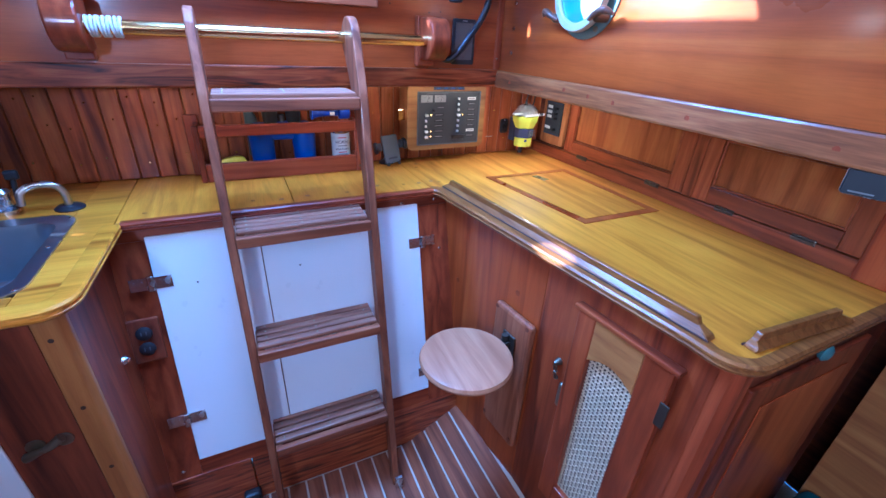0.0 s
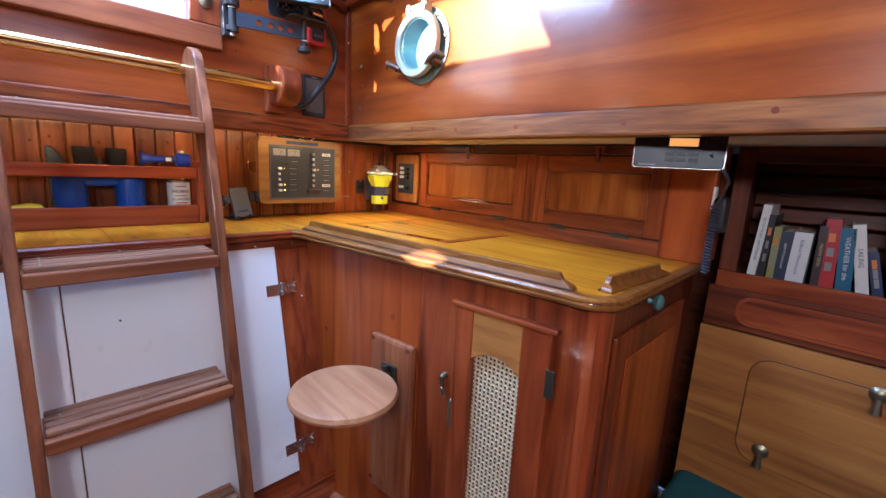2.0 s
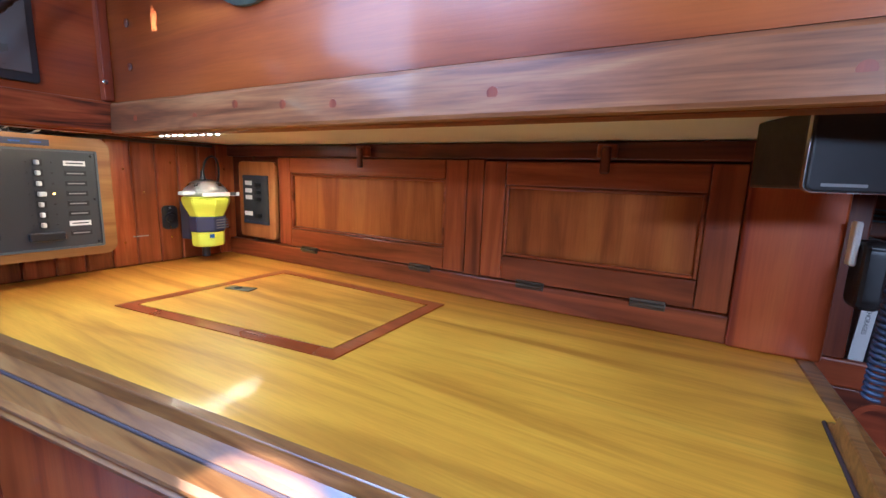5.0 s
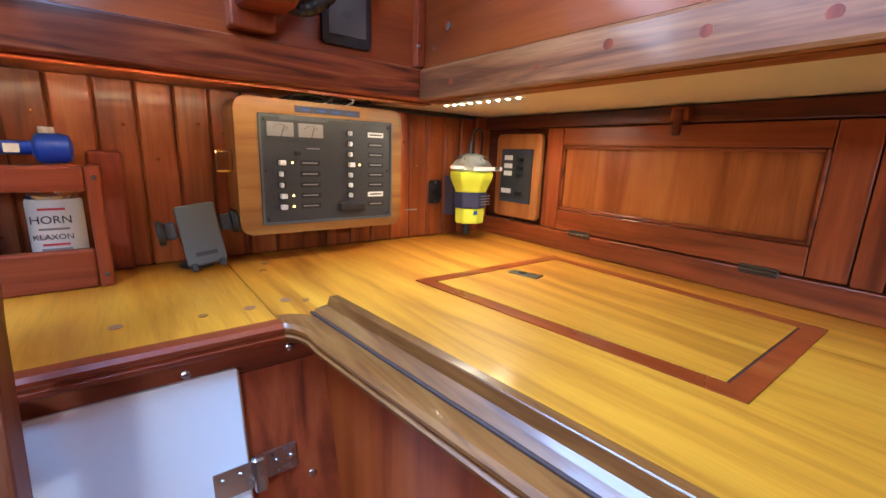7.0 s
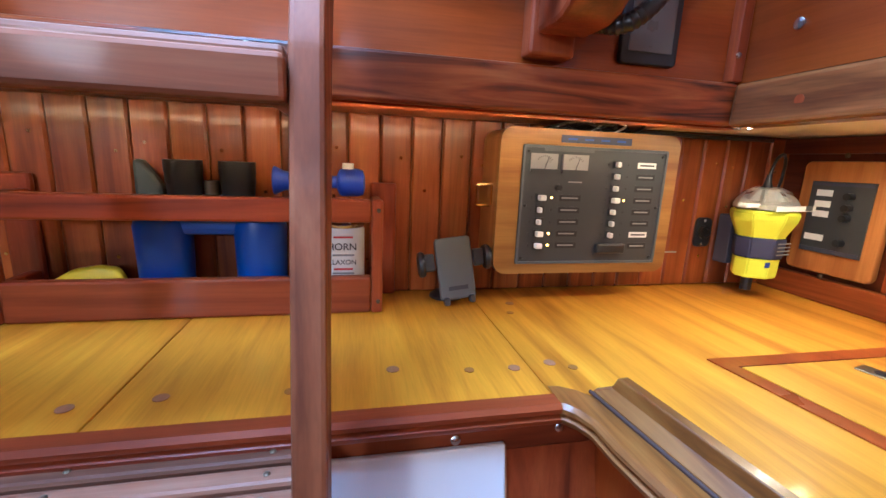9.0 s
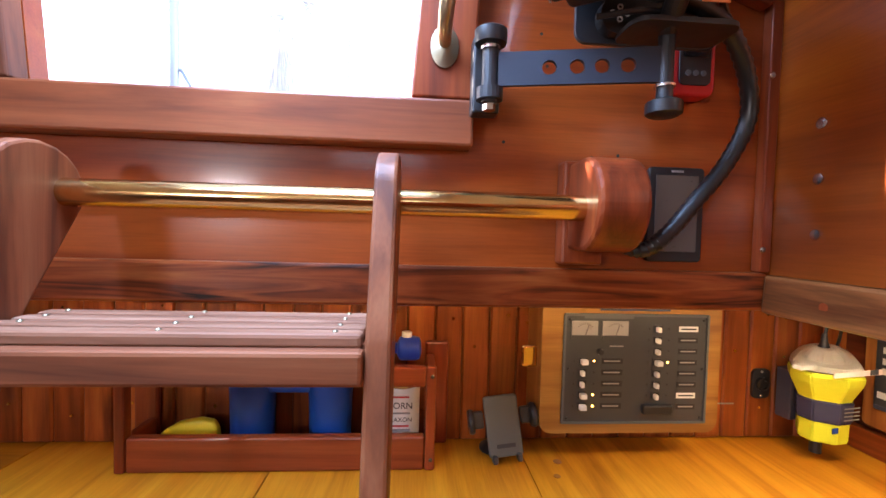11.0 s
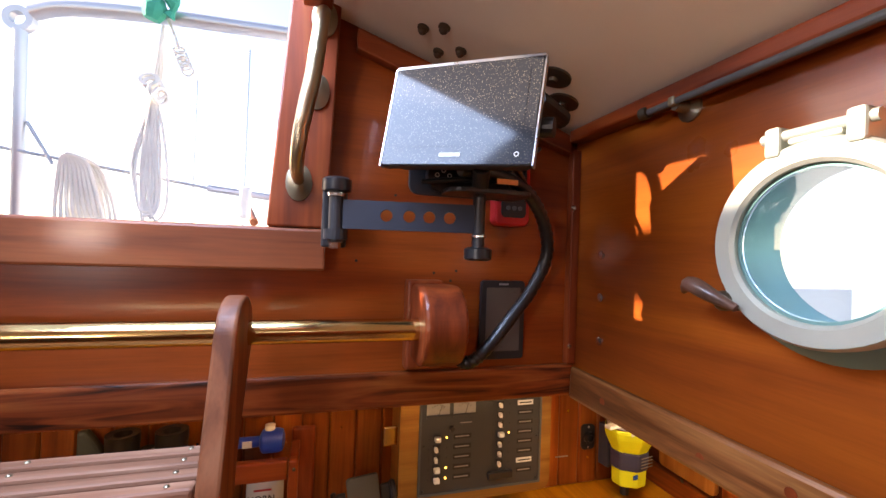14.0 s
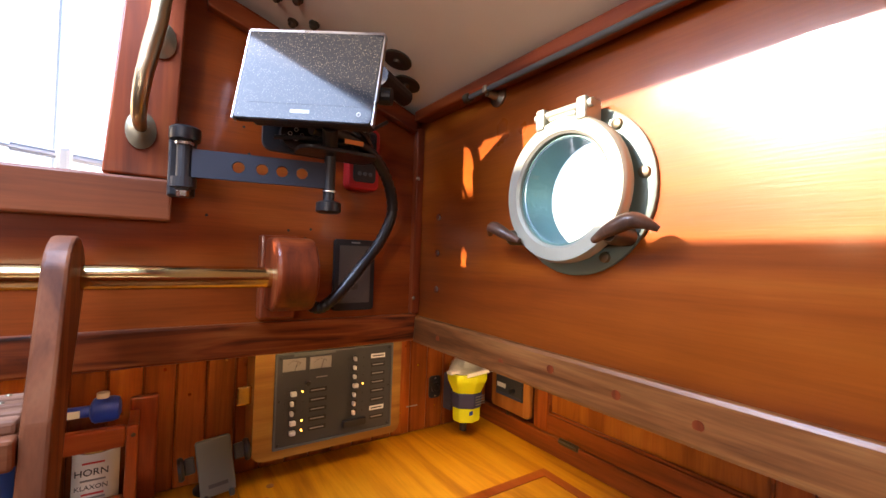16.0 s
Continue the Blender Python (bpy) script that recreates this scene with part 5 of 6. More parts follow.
fl = solo("yellow_knife", prism([(-0.113, 0.9525), (-0.005, 0.9525), (0.004, 0.962), (0.002, 0.985), (-0.006, 1.000), (-0.03, 1.004), (-0.065, 0.998), (-0.095, 0.98)], 0, 0.018, 0.006, Matrix(((1, 0, 0, 0), (0, 0, 1, 1.672), (0, 1, 0, 0), (0, 0, 0, 1))), 3),
          flare_yellow, "yellow plastic handle of a tool lying in the rack", "tool", "", True)

set_down()
pm = thing("phone_mount", "dark grey phone holder on a short arm on the counter", "phone holder", (0.53, 1.68, TOP))
PM = Matrix.Translation((0.535, 1.655, 0.998)) @ Matrix.Rotation(radians(-7), 4, "Y") @ Matrix.Rotation(radians(78), 4, "X")
part("cradle", prism(rounded(-0.031, 0.031, -0.052, 0.054, 0.006), -0.004, 0.008, 0.003, PM), surface("worn_grey_plastic", (0.115, 0.125, 0.118), 0.5), pm)
part("mark", box(-0.016, 0.018, -0.036, -0.029, 0.0082, 0.0087, 0, PM), dark_grey, pm)
for sx in (-1, 1):
    part("grip_arm", box(sx * 0.034, sx * 0.052, 0.0, 0.030, -0.006, 0.006, 0.003, PM), dark_grey, pm)
    part("grip", lathe(((0.020, -0.005), (0.022, 0), (0.020, 0.005)), PM @ Matrix.Translation((sx * 0.057, 0.014, 0.004)) @ Matrix.Rotation(radians(90), 4, "Y"), 20), black_plastic, pm, "", True)
    part("foot", box(sx * 0.022 - 0.005, sx * 0.022 + 0.005, -0.060, -0.046, 0.0, 0.018, 0.003, PM), dark_grey, pm)
part("neck", rod((0.53, 1.662, 0.99), (0.53, 1.70, 0.945), 0.010, 12), black_plastic, pm)
part("base", lathe(((0.030, TOP + 0.0004), (0.030, TOP + 0.004), (0.014, TOP + 0.014)), Matrix.Translation((0.53, 1.695, 0)), 24), black_plastic, pm, "", True)

# ---------------------------------------------------------------- main switch panel
sp = thing("switch_panel", "black electrical switch panel in a golden wooden box", "switch panel", (0.763, 1.69, 0.994))
BX0, BX1, BZ0, BZ1, BY = 0.597, 0.928, 0.994, 1.236, 1.646
part("box_side", with_hole(rounded(BX0, BX1, BZ0, BZ1, 0.022), rounded(BX0 + 0.012, BX1 - 0.012, BZ0 + 0.012, BZ1 - 0.012, 0.012), 0, 0.088, Matrix(((1, 0, 0, 0), (0, 0, 1, BY + 0.0005), (0, 1, 0, 0), (0, 0, 0, 1)))), honey_z, sp, "pale wooden box")
part("frame", with_hole(rounded(BX0 - 0.001, BX1 + 0.001, BZ0 - 0.001, BZ1 + 0.001, 0.022), rounded(0.634, 0.906, 1.010, 1.211, 0.004), 0, 0.012, Matrix(((1, 0, 0, 0), (0, 0, 1, BY - 0.012), (0, 1, 0, 0), (0, 0, 0, 1)))), wood("panel_frame", (0.27, 0.115, 0.024), (0.39, 0.19, 0.042), (0.47, 0.25, 0.06), "X", 0.4, 0.2), sp, "wooden front frame")
part("trim_edge", with_hole(rounded(0.635, 0.905, 1.011, 1.210, 0.003), rounded(0.639, 0.901, 1.015, 1.206, 0.003), 0, 0.003, Matrix(((1, 0, 0, 0), (0, 0, 1, BY - 0.0145), (0, 1, 0, 0), (0, 0, 0, 1)))), mid_grey, sp)
face = part("face", box(0.6345, 0.9055, BY - 0.012, BY - 0.006, 1.0105, 1.2105), dark_grey, sp, "black metal face")
FY = BY - 0.0121
cb = thing("cable_bundle", "loose bundle of black and grey wires over the switch panel", "cable", (0.77, 1.67, BZ1))
for k in range(7):
    w0 = 0.695 + 0.010 * k
    line = [(w0, 1.700, 1.2400), (w0 + 0.010, 1.668 - 0.002 * k, 1.2405 + 0.0012 * k), (w0 + 0.045, 1.657 + 0.003 * (k % 3), 1.2430 + 0.0014 * (k % 4)),
            (w0 + 0.080, 1.664 + 0.002 * k, 1.2415 + 0.0013 * k), (w0 + 0.100, 1.685, 1.2410 + 0.001 * k), (w0 + 0.075, 1.702, 1.2405 + 0.0015 * (k % 3))]
    part("wire", tube(smooth_line(line, 6), 0.0024, 6), (rubber, rubber, mid_grey)[k % 3], cb, "", True)
part("tie", rod((0.775, 1.652, 1.2445), (0.785, 1.668, 1.2445), 0.006, 10), rubber, cb)


def on_face(x0, x1, z0, z1, d, mat, name, parent=face, label="", bev=0.0):
    return part(name, box(x0, x1, FY - d, FY - 0.0001, z0, z1, bev), mat, parent, label)


for x0 in (0.649, 0.705):
    g = on_face(x0, x0 + 0.047, 1.168, 1.197, 0.003, meter_face, "meter", sp, "white dial meter")
    part("cover", box(x0 - 0.001, x0 + 0.048, FY - 0.006, FY - 0.0031, 1.166, 1.172), dark_grey, g)
    for k in range(9):
        a = radians(50 + 10 * k)
        part("tick", box(-0.0003, 0.0003, -0.0015, 0.0015, 0, 0.0004, 0, on_north(x0 + 0.0235 + 0.019 * math.cos(a), FY - 0.0032, 1.169 + 0.024 * math.sin(a)) @ Matrix.Rotation(a - math.pi / 2, 4, "Z")), ink, g)
    part("needle", rod((x0 + 0.0235, FY - 0.0036, 1.170), (x0 + 0.030, FY - 0.0036, 1.191), 0.0005, 6), ink, g)


def breaker(x, z, on):
    b = on_face(x - 0.0075, x + 0.0075, z - 0.0065, z + 0.0065, 0.002, black_plastic, "breaker", sp)
    w = 0.012 if on else 0.0065
    part("toggle", box(x - 0.0055, x - 0.0055 + w, FY - 0.013, FY - 0.0021, z - 0.0045, z + 0.0045, 0.0018), label_white, b, "white toggle")
    part("lamp", lathe(((0.0017, 0), (0.0017, 0.0012)), on_north(x + 0.021, FY - 0.0001, z), 10), led_amber if on else black_plastic, b)
    part("screw", lathe(((0.0016, 0), (0.0016, 0.0012)), on_north(x - 0.016, FY - 0.0001, z), 8), black_plastic, b)


for k, on in enumerate((1, 0, 0, 1, 1)):
    z = 1.125 - 0.0204 * k
    breaker(0.671, z, on)
    on_face(0.706, 0.745, z - 0.005, z + 0.005, 0.001, black_plastic, "name_plate", sp)
    on_face(0.710, 0.740, z - 0.0012, z + 0.0012, 0.0014, pale_print, "print_line", sp)
for k, on in enumerate((0, 0, 0, 1, 0, 0, 0, 0)):
    z = 1.184 - 0.0203 * k
    if k < 7:
        breaker(0.808, z, on)
    w = k in (0, 6)
    on_face(0.848, 0.884, z - 0.005, z + 0.005, 0.001, label_white if w else black_plastic, "name_plate", sp)
    on_face(0.852, 0.880, z - 0.0012, z + 0.0012, 0.0014, ink if w else pale_print, "print_line", sp)
on_face(0.782, 0.838, 1.030, 1.047, 0.010, black_plastic, "switch_guard", sp, "black switch guard", 0.003)
on_face(0.672, 0.762, 1.2015, 1.2065, 0.001, mid_grey, "title_strip", sp)
on_face(0.720, 0.745, 1.151, 1.153, 0.001, pale_print, "print_line", sp)
part("selector", lathe(((0.006, 0), (0.005, 0.006)), on_north(0.702, FY - 0.0001, 1.142), 14), black_plastic, sp)
for x in (0.645, 0.895):
    for z in (1.021, 1.111, 1.200):
        screw_head(on_north(x, FY - 0.0002, z), 0.0028, black_plastic, sp)
part("tape", box(0.70, 0.83, BY - 0.0135, BY - 0.0122, 1.216, 1.228), navy, sp, "dark blue label tape")
for k in range(4):
    part("tape_print", box(0.712 + 0.03 * k, 0.728 + 0.03 * k, BY - 0.0140, BY - 0.0136, 1.2205, 1.2235), blue, sp)
ct = part("catch", box(0.568, 0.5965, BY + 0.015, BY + 0.020, 1.105, 1.145, 0.004), brass, sp, "small brass catch")
part("catch_block", box(0.588, 0.5965, BY + 0.0205, BY + 0.04, 1.112, 1.138, 0.003), old_bronze, ct)
solo("screw_knob", lathe(((0.004, 0), (0.004, 0.006), (0.002, 0.008)), on_north(0.936, 1.7255, 1.122), 12), label_white, "tiny white knob beside the switch panel", "knob", "", True)
wb = thing("wire_bundle", "tangle of black and pale wires above the switch panel", "wiring", (0.77, 1.66, 1.237))
wr2 = random.Random(9)
for k in range(12):
    x0 = 0.715 + 0.009 * k
    y = 1.640 + 0.006 * (k % 5)
    hi = 0.012 + 0.006 * (k % 3)
    pts = [(x0 - 0.030, y + 0.03, 1.240), (x0 - 0.015, y, 1.2385 + hi * 0.6), (x0 + 0.015, y - 0.006, 1.2385 + hi), (x0 + 0.045, y + wr2.uniform(-0.008, 0.008), 1.2400 + hi * 0.5), (x0 + 0.030, y + 0.012, 1.2395), (x0 + 0.002, y + 0.016, 1.2400 + hi * 0.7)]
    part("wire", tube(smooth_line(pts, 5), 0.0023, 6), label_white if k % 5 == 2 else rubber, wb, "", True)
lc = thing("lamp_cable", "black cable clipped under the deck edge to the lights", "cable", (0.98, 1.68, 1.245))
part("cable", tube(smooth_line([(0.80, 1.690, 1.246), (0.88, 1.685, 1.243), (0.95, 1.69, 1.2455), (1.03, 1.70, 1.244), (1.12, 1.705, 1.246), (1.20, 1.700, 1.2455)], 6), 0.0042, 8), rubber, lc, "", True)
so = thing("power_socket", "black round power socket on the planked wall", "socket", (1.072, 1.72, 1.02))
part("plate", prism(rounded(-0.019, 0.019, -0.031, 0.031, 0.010), 0, 0.006, 0.0015, on_north(1.088, 1.7245, 1.053)), black_plastic, so)
part("cap", lathe(((0.014, 0.006), (0.014, 0.012), (0.009, 0.014), (0.008, 0.011)), on_north(1.088, 1.7245, 1.053), 20), rubber, so, "", True)
for dz in (-0.025, 0.025):
    screw_head(on_north(1.088, 1.7184, 1.053 + dz), 0.0028, steel, so)
solo("faded_writing", box(1.00, 1.035, 1.7240, 1.7246, 1.008, 1.011), pale_print, "faint pencilled line on the planked wall", "writing")

# emergency beacon
set_down(0.010, -0.012, -0.004)
ep = thing("emergency_beacon", "fluorescent yellow emergency beacon with clear dome in its bracket", "beacon", (1.125, 1.655, 0.985))
EM = Matrix.Translation((1.130, 1.650, 0)) @ Matrix.Rotation(radians(10), 4, "Z") @ Matrix.Diagonal((0.88, 0.88, 1, 1))


def oct_loft(rows, m):
    """A tapering eight-sided body: rows of (half width, half depth, z)."""
    bm = bmesh.new()
    rings = []
    for a, b, z in rows:
        c = 0.35
        pts = [(a, b * c), (a * c, b), (-a * c, b), (-a, b * c), (-a, -b * c), (-a * c, -b), (a * c, -b), (a, -b * c)]
        rings.append([bm.verts.new(m @ Vector((x, y, z))) for x, y in pts])
    for r0, r1 in zip(rings, rings[1:]):
        for k in range(8):
            bm.faces.new((r0[k], r0[(k + 1) % 8], r1[(k + 1) % 8], r1[k]))
    bm.faces.new(rings[0][::-1])
    bm.faces.new(rings[-1])
    bmesh.ops.bevel(bm, geom=bm.edges[:], offset=0.002, segments=2, affect="EDGES")
    return bm


part("body", oct_loft(((0.044, 0.038, 0.986), (0.046, 0.040, 0.990), (0.048, 0.042, 1.065), (0.066, 0.058, 1.098), (0.068, 0.060, 1.112), (0.064, 0.056, 1.116)), EM), yellow, ep, "fluorescent yellow body")
part("band", oct_loft(((0.0475, 0.0415, 1.024), (0.050, 0.044, 1.026), (0.052, 0.046, 1.064), (0.049, 0.043, 1.066)), EM), navy, ep, "navy printed band")
for k in range(4):
    part("print_line", box(-0.012, 0.030, -0.0478, -0.0470, 1.034 + 0.007 * k, 1.036 + 0.007 * k, 0, EM), pale_print, ep)
part("dome", oct_loft(((0.066, 0.058, 1.117), (0.063, 0.055, 1.130), (0.046, 0.040, 1.150), (0.022, 0.020, 1.160)), EM), clear_plastic, ep, "clear plastic dome")
part("inner_label", oct_loft(((0.060, 0.052, 1.1175), (0.056, 0.048, 1.126), (0.030, 0.026, 1.128), (0.016, 0.014, 1.146)), EM), label_white, ep, "white label under the dome")
part("arm", join(box(-0.094, -0.05, -0.020, 0.0, 1.121, 1.130, 0.003, EM), box(-0.066, 0.066, -0.0605, -0.058, 1.118, 1.128, 0.001, EM)), label_white, ep, "white strap")
part("mark", box(0.030, 0.052, -0.0615, -0.0606, 1.1195, 1.1285, 0, EM), mid_grey, ep)
part("bracket", box(-0.026, 0.030, 0.046, 0.080, 1.0, 1.10, 0.003, EM), blue_grey, ep, "dark bracket")
part("sticker", box(-0.032, -0.016, -0.0415, -0.0405, 1.010, 1.020, 0, EM), blue, ep)
part("stub", rod((1.122, 1.652, 0.956), (1.122, 1.652, 0.986), 0.010, 12), black_plastic, ep)
part("antenna", tube(smooth_line([(1.120, 1.645, 1.158), (1.122, 1.645, 1.185), (1.133, 1.648, 1.210), (1.155, 1.655, 1.220), (1.175, 1.665, 1.205), (1.180, 1.672, 1.165), (1.176, 1.68, 1.13)], 8), 0.0028, 8), rubber, ep, "thin black aerial", True)
part("aerial_base", lathe(((0.009, 1.156), (0.006, 1.166), (0.004, 1.182)), Matrix.Translation((1.120, 1.645, 0)), 14), black_plastic, ep, "", True)

set_down()
# ---------------------------------------------------------------- radio, bookshelf and settee
ra, rb = Vector((0.968, 0.455, 0)), Vector((1.022, 0.289, 0))
rd = (rb - ra).normalized()
RAD = Matrix(((rd.x, 0, rd.y, ra.x), (rd.y, 0, -rd.x, ra.y), (0, 1, 0, 1.182), (0, 0, 0, 1)))
rx = thing("marine_radio", "black marine radio hung under the side deck with an orange display", "radio", (1.0, 0.35, 1.17), m=RAD)
RW = 0.159
RAD = RAD @ Matrix.Diagonal(((rb - ra).length / RW, 0.92, 1, 1))
part("case", box(0.004, RW - 0.004, 0.002, 0.0785, -0.105, -0.010, 0.003, RAD), black_plastic, rx)
part("front", prism(rounded(0, RW, 0, 0.078, 0.007), -0.0095, 0.004, 0.002, RAD), black_plastic, rx, "glossy front")
part("edge", with_hole(rounded(-0.001, RW + 0.001, -0.001, 0.079, 0.008), rounded(0.001, RW - 0.001, 0.001, 0.077, 0.007), -0.004, 0.001, RAD), steel, rx)
part("display", box(0.062, 0.112, 0.050, 0.068, 0.0042, 0.0048, 0, RAD), lcd_orange, rx, "orange display")
for r in range(2):
    for c in range(3):
        part("key", box(0.057 + 0.021 * c, 0.073 + 0.021 * c, 0.014 + 0.014 * r, 0.023 + 0.014 * r, 0.0042, 0.0065, 0.002, RAD), mid_grey, rx)
part("knob", lathe(((0.011, 0.004), (0.011, 0.012), (0.009, 0.015)), RAD @ Matrix.Translation((0.133, 0.058, 0)), 20), black_plastic, rx, "", True)
part("speaker_mark", box(0.010, 0.042, 0.005, 0.008, 0.0042, 0.0046, 0, RAD), pale_print, rx)
hsn = thing("radio_handset", "black radio handset with coiled cord on its white clip", "handset", (1.25, 0.32, 0.95))
part("clip", box(1.225, 1.245, 0.336, 0.3445, 1.085, 1.145, 0.003), label_white, hsn)
part("handset", prism(rounded(-0.026, 0.026, -0.045, 0.045, 0.012), 0, 0.028, 0.006, on_north(1.235, 0.335, 1.075)), black_plastic, hsn)
coil = []
for k in range(220):
    a = k * 0.62
    z = 1.10 - 0.165 * k / 219
    coil.append((1.155 + 0.008 * math.cos(a) + 0.012 * (1.10 - z), 0.318 + 0.008 * math.sin(a), z))
part("coiled_cord", tube(coil, 0.0026, 6), blue_grey, hsn, "", True)
part("plug_cord", tube(smooth_line([RAD @ Vector((0.134, 0.034, 0.006)), (1.06, 0.285, 1.165), (1.12, 0.30, 1.135), coil[0]], 8), 0.0035, 8), blue_grey, hsn, "", True)

SX = 1.372
bs = thing("bookcase", "dark mahogany bookshelf built against the hull", "bookcase", (1.45, 0.1, 0.86))
part("shelf", box(SX + 0.004, 1.715, -1.2, 0.330, 0.880, 0.896), rosewood_y, bs)
part("fiddle", box(SX - 0.012, SX + 0.0035, -1.2, 0.330, 0.868, 0.914, 0.004), mahogany_y, bs)
part("post", box(SX - 0.008, SX + 0.012, 0.288, 0.330, 0.9145, DECK - 0.002, 0.003), rosewood_z, bs)
part("post", box(SX - 0.008, SX + 0.012, -0.055, -0.012, 0.9145, DECK - 0.002, 0.003), rosewood_z, bs)
part("head", box(SX - 0.009, SX + 0.011, -0.011, 0.287, 1.212, DECK - 0.002, 0.003), rosewood_y, bs)
part("side", box(SX + 0.0125, 1.70, 0.310, 0.330, 0.897, DECK - 0.002), rosewood_z, bs)
part("divider", box(SX + 0.0125, 1.70, -0.050, -0.034, 0.897, DECK - 0.002), rosewood_z, bs)
for k in range(7):
    z = 0.905 + 0.048 * k
    part("back_slat", box(1.60, 1.612, -1.2, 0.309, z, z + 0.041, 0.004), rosewood_y, bs)
part("apron", box(SX - 0.010, SX + 0.010, -1.2, 0.344, 0.752, 0.8675, 0.002), rosewood_y, bs)
part("routed_edge", with_hole(rounded(-0.27, 1.15, 0.770, 0.852, 0.035), rounded(-0.262, 1.142, 0.778, 0.844, 0.030), 0, 0.003, Matrix(((0, 0, -1, SX - 0.0101), (-1, 0, 0, 0), (0, 1, 0, 0), (0, 0, 0, 1)))), mahogany_y, bs, "raised oval moulding")
part("inset", prism(rounded(-0.261, 1.141, 0.779, 0.843, 0.029), 0, 0.001, 0, Matrix(((0, 0, -1, SX - 0.0101), (-1, 0, 0, 0), (0, 1, 0, 0), (0, 0, 0, 1)))), mahogany_y, bs)

BOOKS = (("thin white paperback book about anchorages", 0.272, 0.020, 0.208, (0.75, 0.75, 0.73), "SOUTH PACIFIC ANCHORAGES", 0.0085, (0.02, 0.02, 0.02), 3),
         ("narrow black book on the shelf", 0.250, 0.016, 0.182, (0.02, 0.02, 0.022), "", 0, None, 1),
         ("slim olive and black book", 0.230, 0.017, 0.150, (0.30, 0.29, 0.10), "", 0, None, 0),
         ("dark blue book with white title", 0.209, 0.026, 0.140, (0.03, 0.04, 0.08), "HOW TO Sail Around", 0.0075, (0.8, 0.8, 0.8), 0),
         ("white sailing manual with dark title", 0.178, 0.038, 0.143, (0.72, 0.74, 0.76), "Sailboat Maintenance", 0.011, (0.03, 0.05, 0.2), 1),
         ("dark brown book with gold title", 0.136, 0.018, 0.165, (0.05, 0.03, 0.03), "MARINE DIESEL", 0.009, (0.5, 0.4, 0.2), -1),
         ("thick red hardback seamanship book", 0.114, 0.030, 0.185, (0.45, 0.02, 0.03), "", 0, None, -3),
         ("teal weather book with white title", 0.080, 0.030, 0.166, (0.01, 0.13, 0.24), "WEATHER for the", 0.014, (0.85, 0.85, 0.85), -5),
         ("white sailing book leaning over", 0.044, 0.024, 0.180, (0.74, 0.74, 0.72), "SAILING", 0.013, (0.05, 0.06, 0.15), -11),
         ("dark blue book leaning at the end", 0.016, 0.020, 0.118, (0.02, 0.03, 0.10), "", 0, None, -14))
for label, y, w, h, col, words, size, tcol, lean in BOOKS:
    y -= 0.012
    m = Matrix.Translation((1.415, y, 0.8965)) @ Matrix.Rotation(radians(lean), 4, "X")
    b = thing("book", label, "book", (0, 0, 0), "books on the shelf", m)
    cover = surface("cover_" + words.replace(" ", "_").lower() + str(round(y * 1000)), col, 0.4, 0, 0.1, 0.08, 50)
    part("cover", join(box(-0.001, 0.15, -w / 2, -w / 2 + 0.0015, 0, h, 0.0004, m), box(-0.001, 0.15, w / 2 - 0.0015, w / 2, 0, h, 0.0004, m), box(-0.002, 0.001, -w / 2, w / 2, 0, h, 0.0006, m)), cover, b)
    part("pages", box(0.0012, 0.147, -w / 2 + 0.0016, w / 2 - 0.0016, 0.002, h - 0.003, 0, m), paper, b)
    if words:
        part("title", text_bm(words, size, m @ Matrix(((0, 0, -1, -0.0021), (0, -1, 0, 0), (-1, 0, 0, h * 0.54), (0, 0, 0, 1)))), surface("title_" + str(round(y * 1000)), tcol, 0.5), b)
    else:
        for k, f in enumerate((0.35, 0.55, 0.75)):
            part("title_bar", box(-0.0026, -0.0021, -w * 0.22, w * 0.22, h * f - 0.012, h * f + 0.010, 0, m), pale_print if k != 2 else orange_print, b)
fp = thing("paper_stack", "stack of folded pale papers on the shelf", "papers", (1.48, -0.18, 0.8965))
for k in range(6):
    part("sheet", box(1.40, 1.56, -0.30, -0.07, 0.8965 + 0.007 * k, 0.9015 + 0.007 * k, 0.002, Matrix.Translation((0.004 * (k % 2), 0.006 * (k % 3), 0))), paper, fp)
for k in range(3):
    solo("shelf_wire", tube(smooth_line([(1.59, 0.30, 1.165 - 0.012 * k), (1.57, 0.2, 1.150 - 0.01 * k), (1.575, 0.1, 1.158), (1.585, -0.03, 1.165 + 0.008 * k)], 6), 0.002, 6), mid_grey, "thin grey wire at the back of the shelf", "cable", "shelf wires", True)

se = thing("settee", "honey wooden settee back with a rounded locker door", "settee", (1.2, -0.3, FLOOR))
part("back", box(SX - 0.030, SX - 0.012, -1.4, 0.344, 0.19, 0.751, 0.002), honey_y, se)
dr = part("locker_door", prism(rounded(-0.210, 0.36, 0.40, 0.698, 0.05), 0, 0.006, 0.002, Matrix(((0, 0, -1, SX - 0.0305), (-1, 0, 0, 0), (0, 1, 0, 0), (0, 0, 0, 1)))), honey_y, se, "door with rounded corners")
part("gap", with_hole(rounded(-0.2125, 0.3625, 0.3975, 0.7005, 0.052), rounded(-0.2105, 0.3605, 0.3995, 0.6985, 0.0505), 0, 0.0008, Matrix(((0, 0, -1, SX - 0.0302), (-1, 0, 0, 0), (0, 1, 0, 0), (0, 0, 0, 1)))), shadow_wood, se)
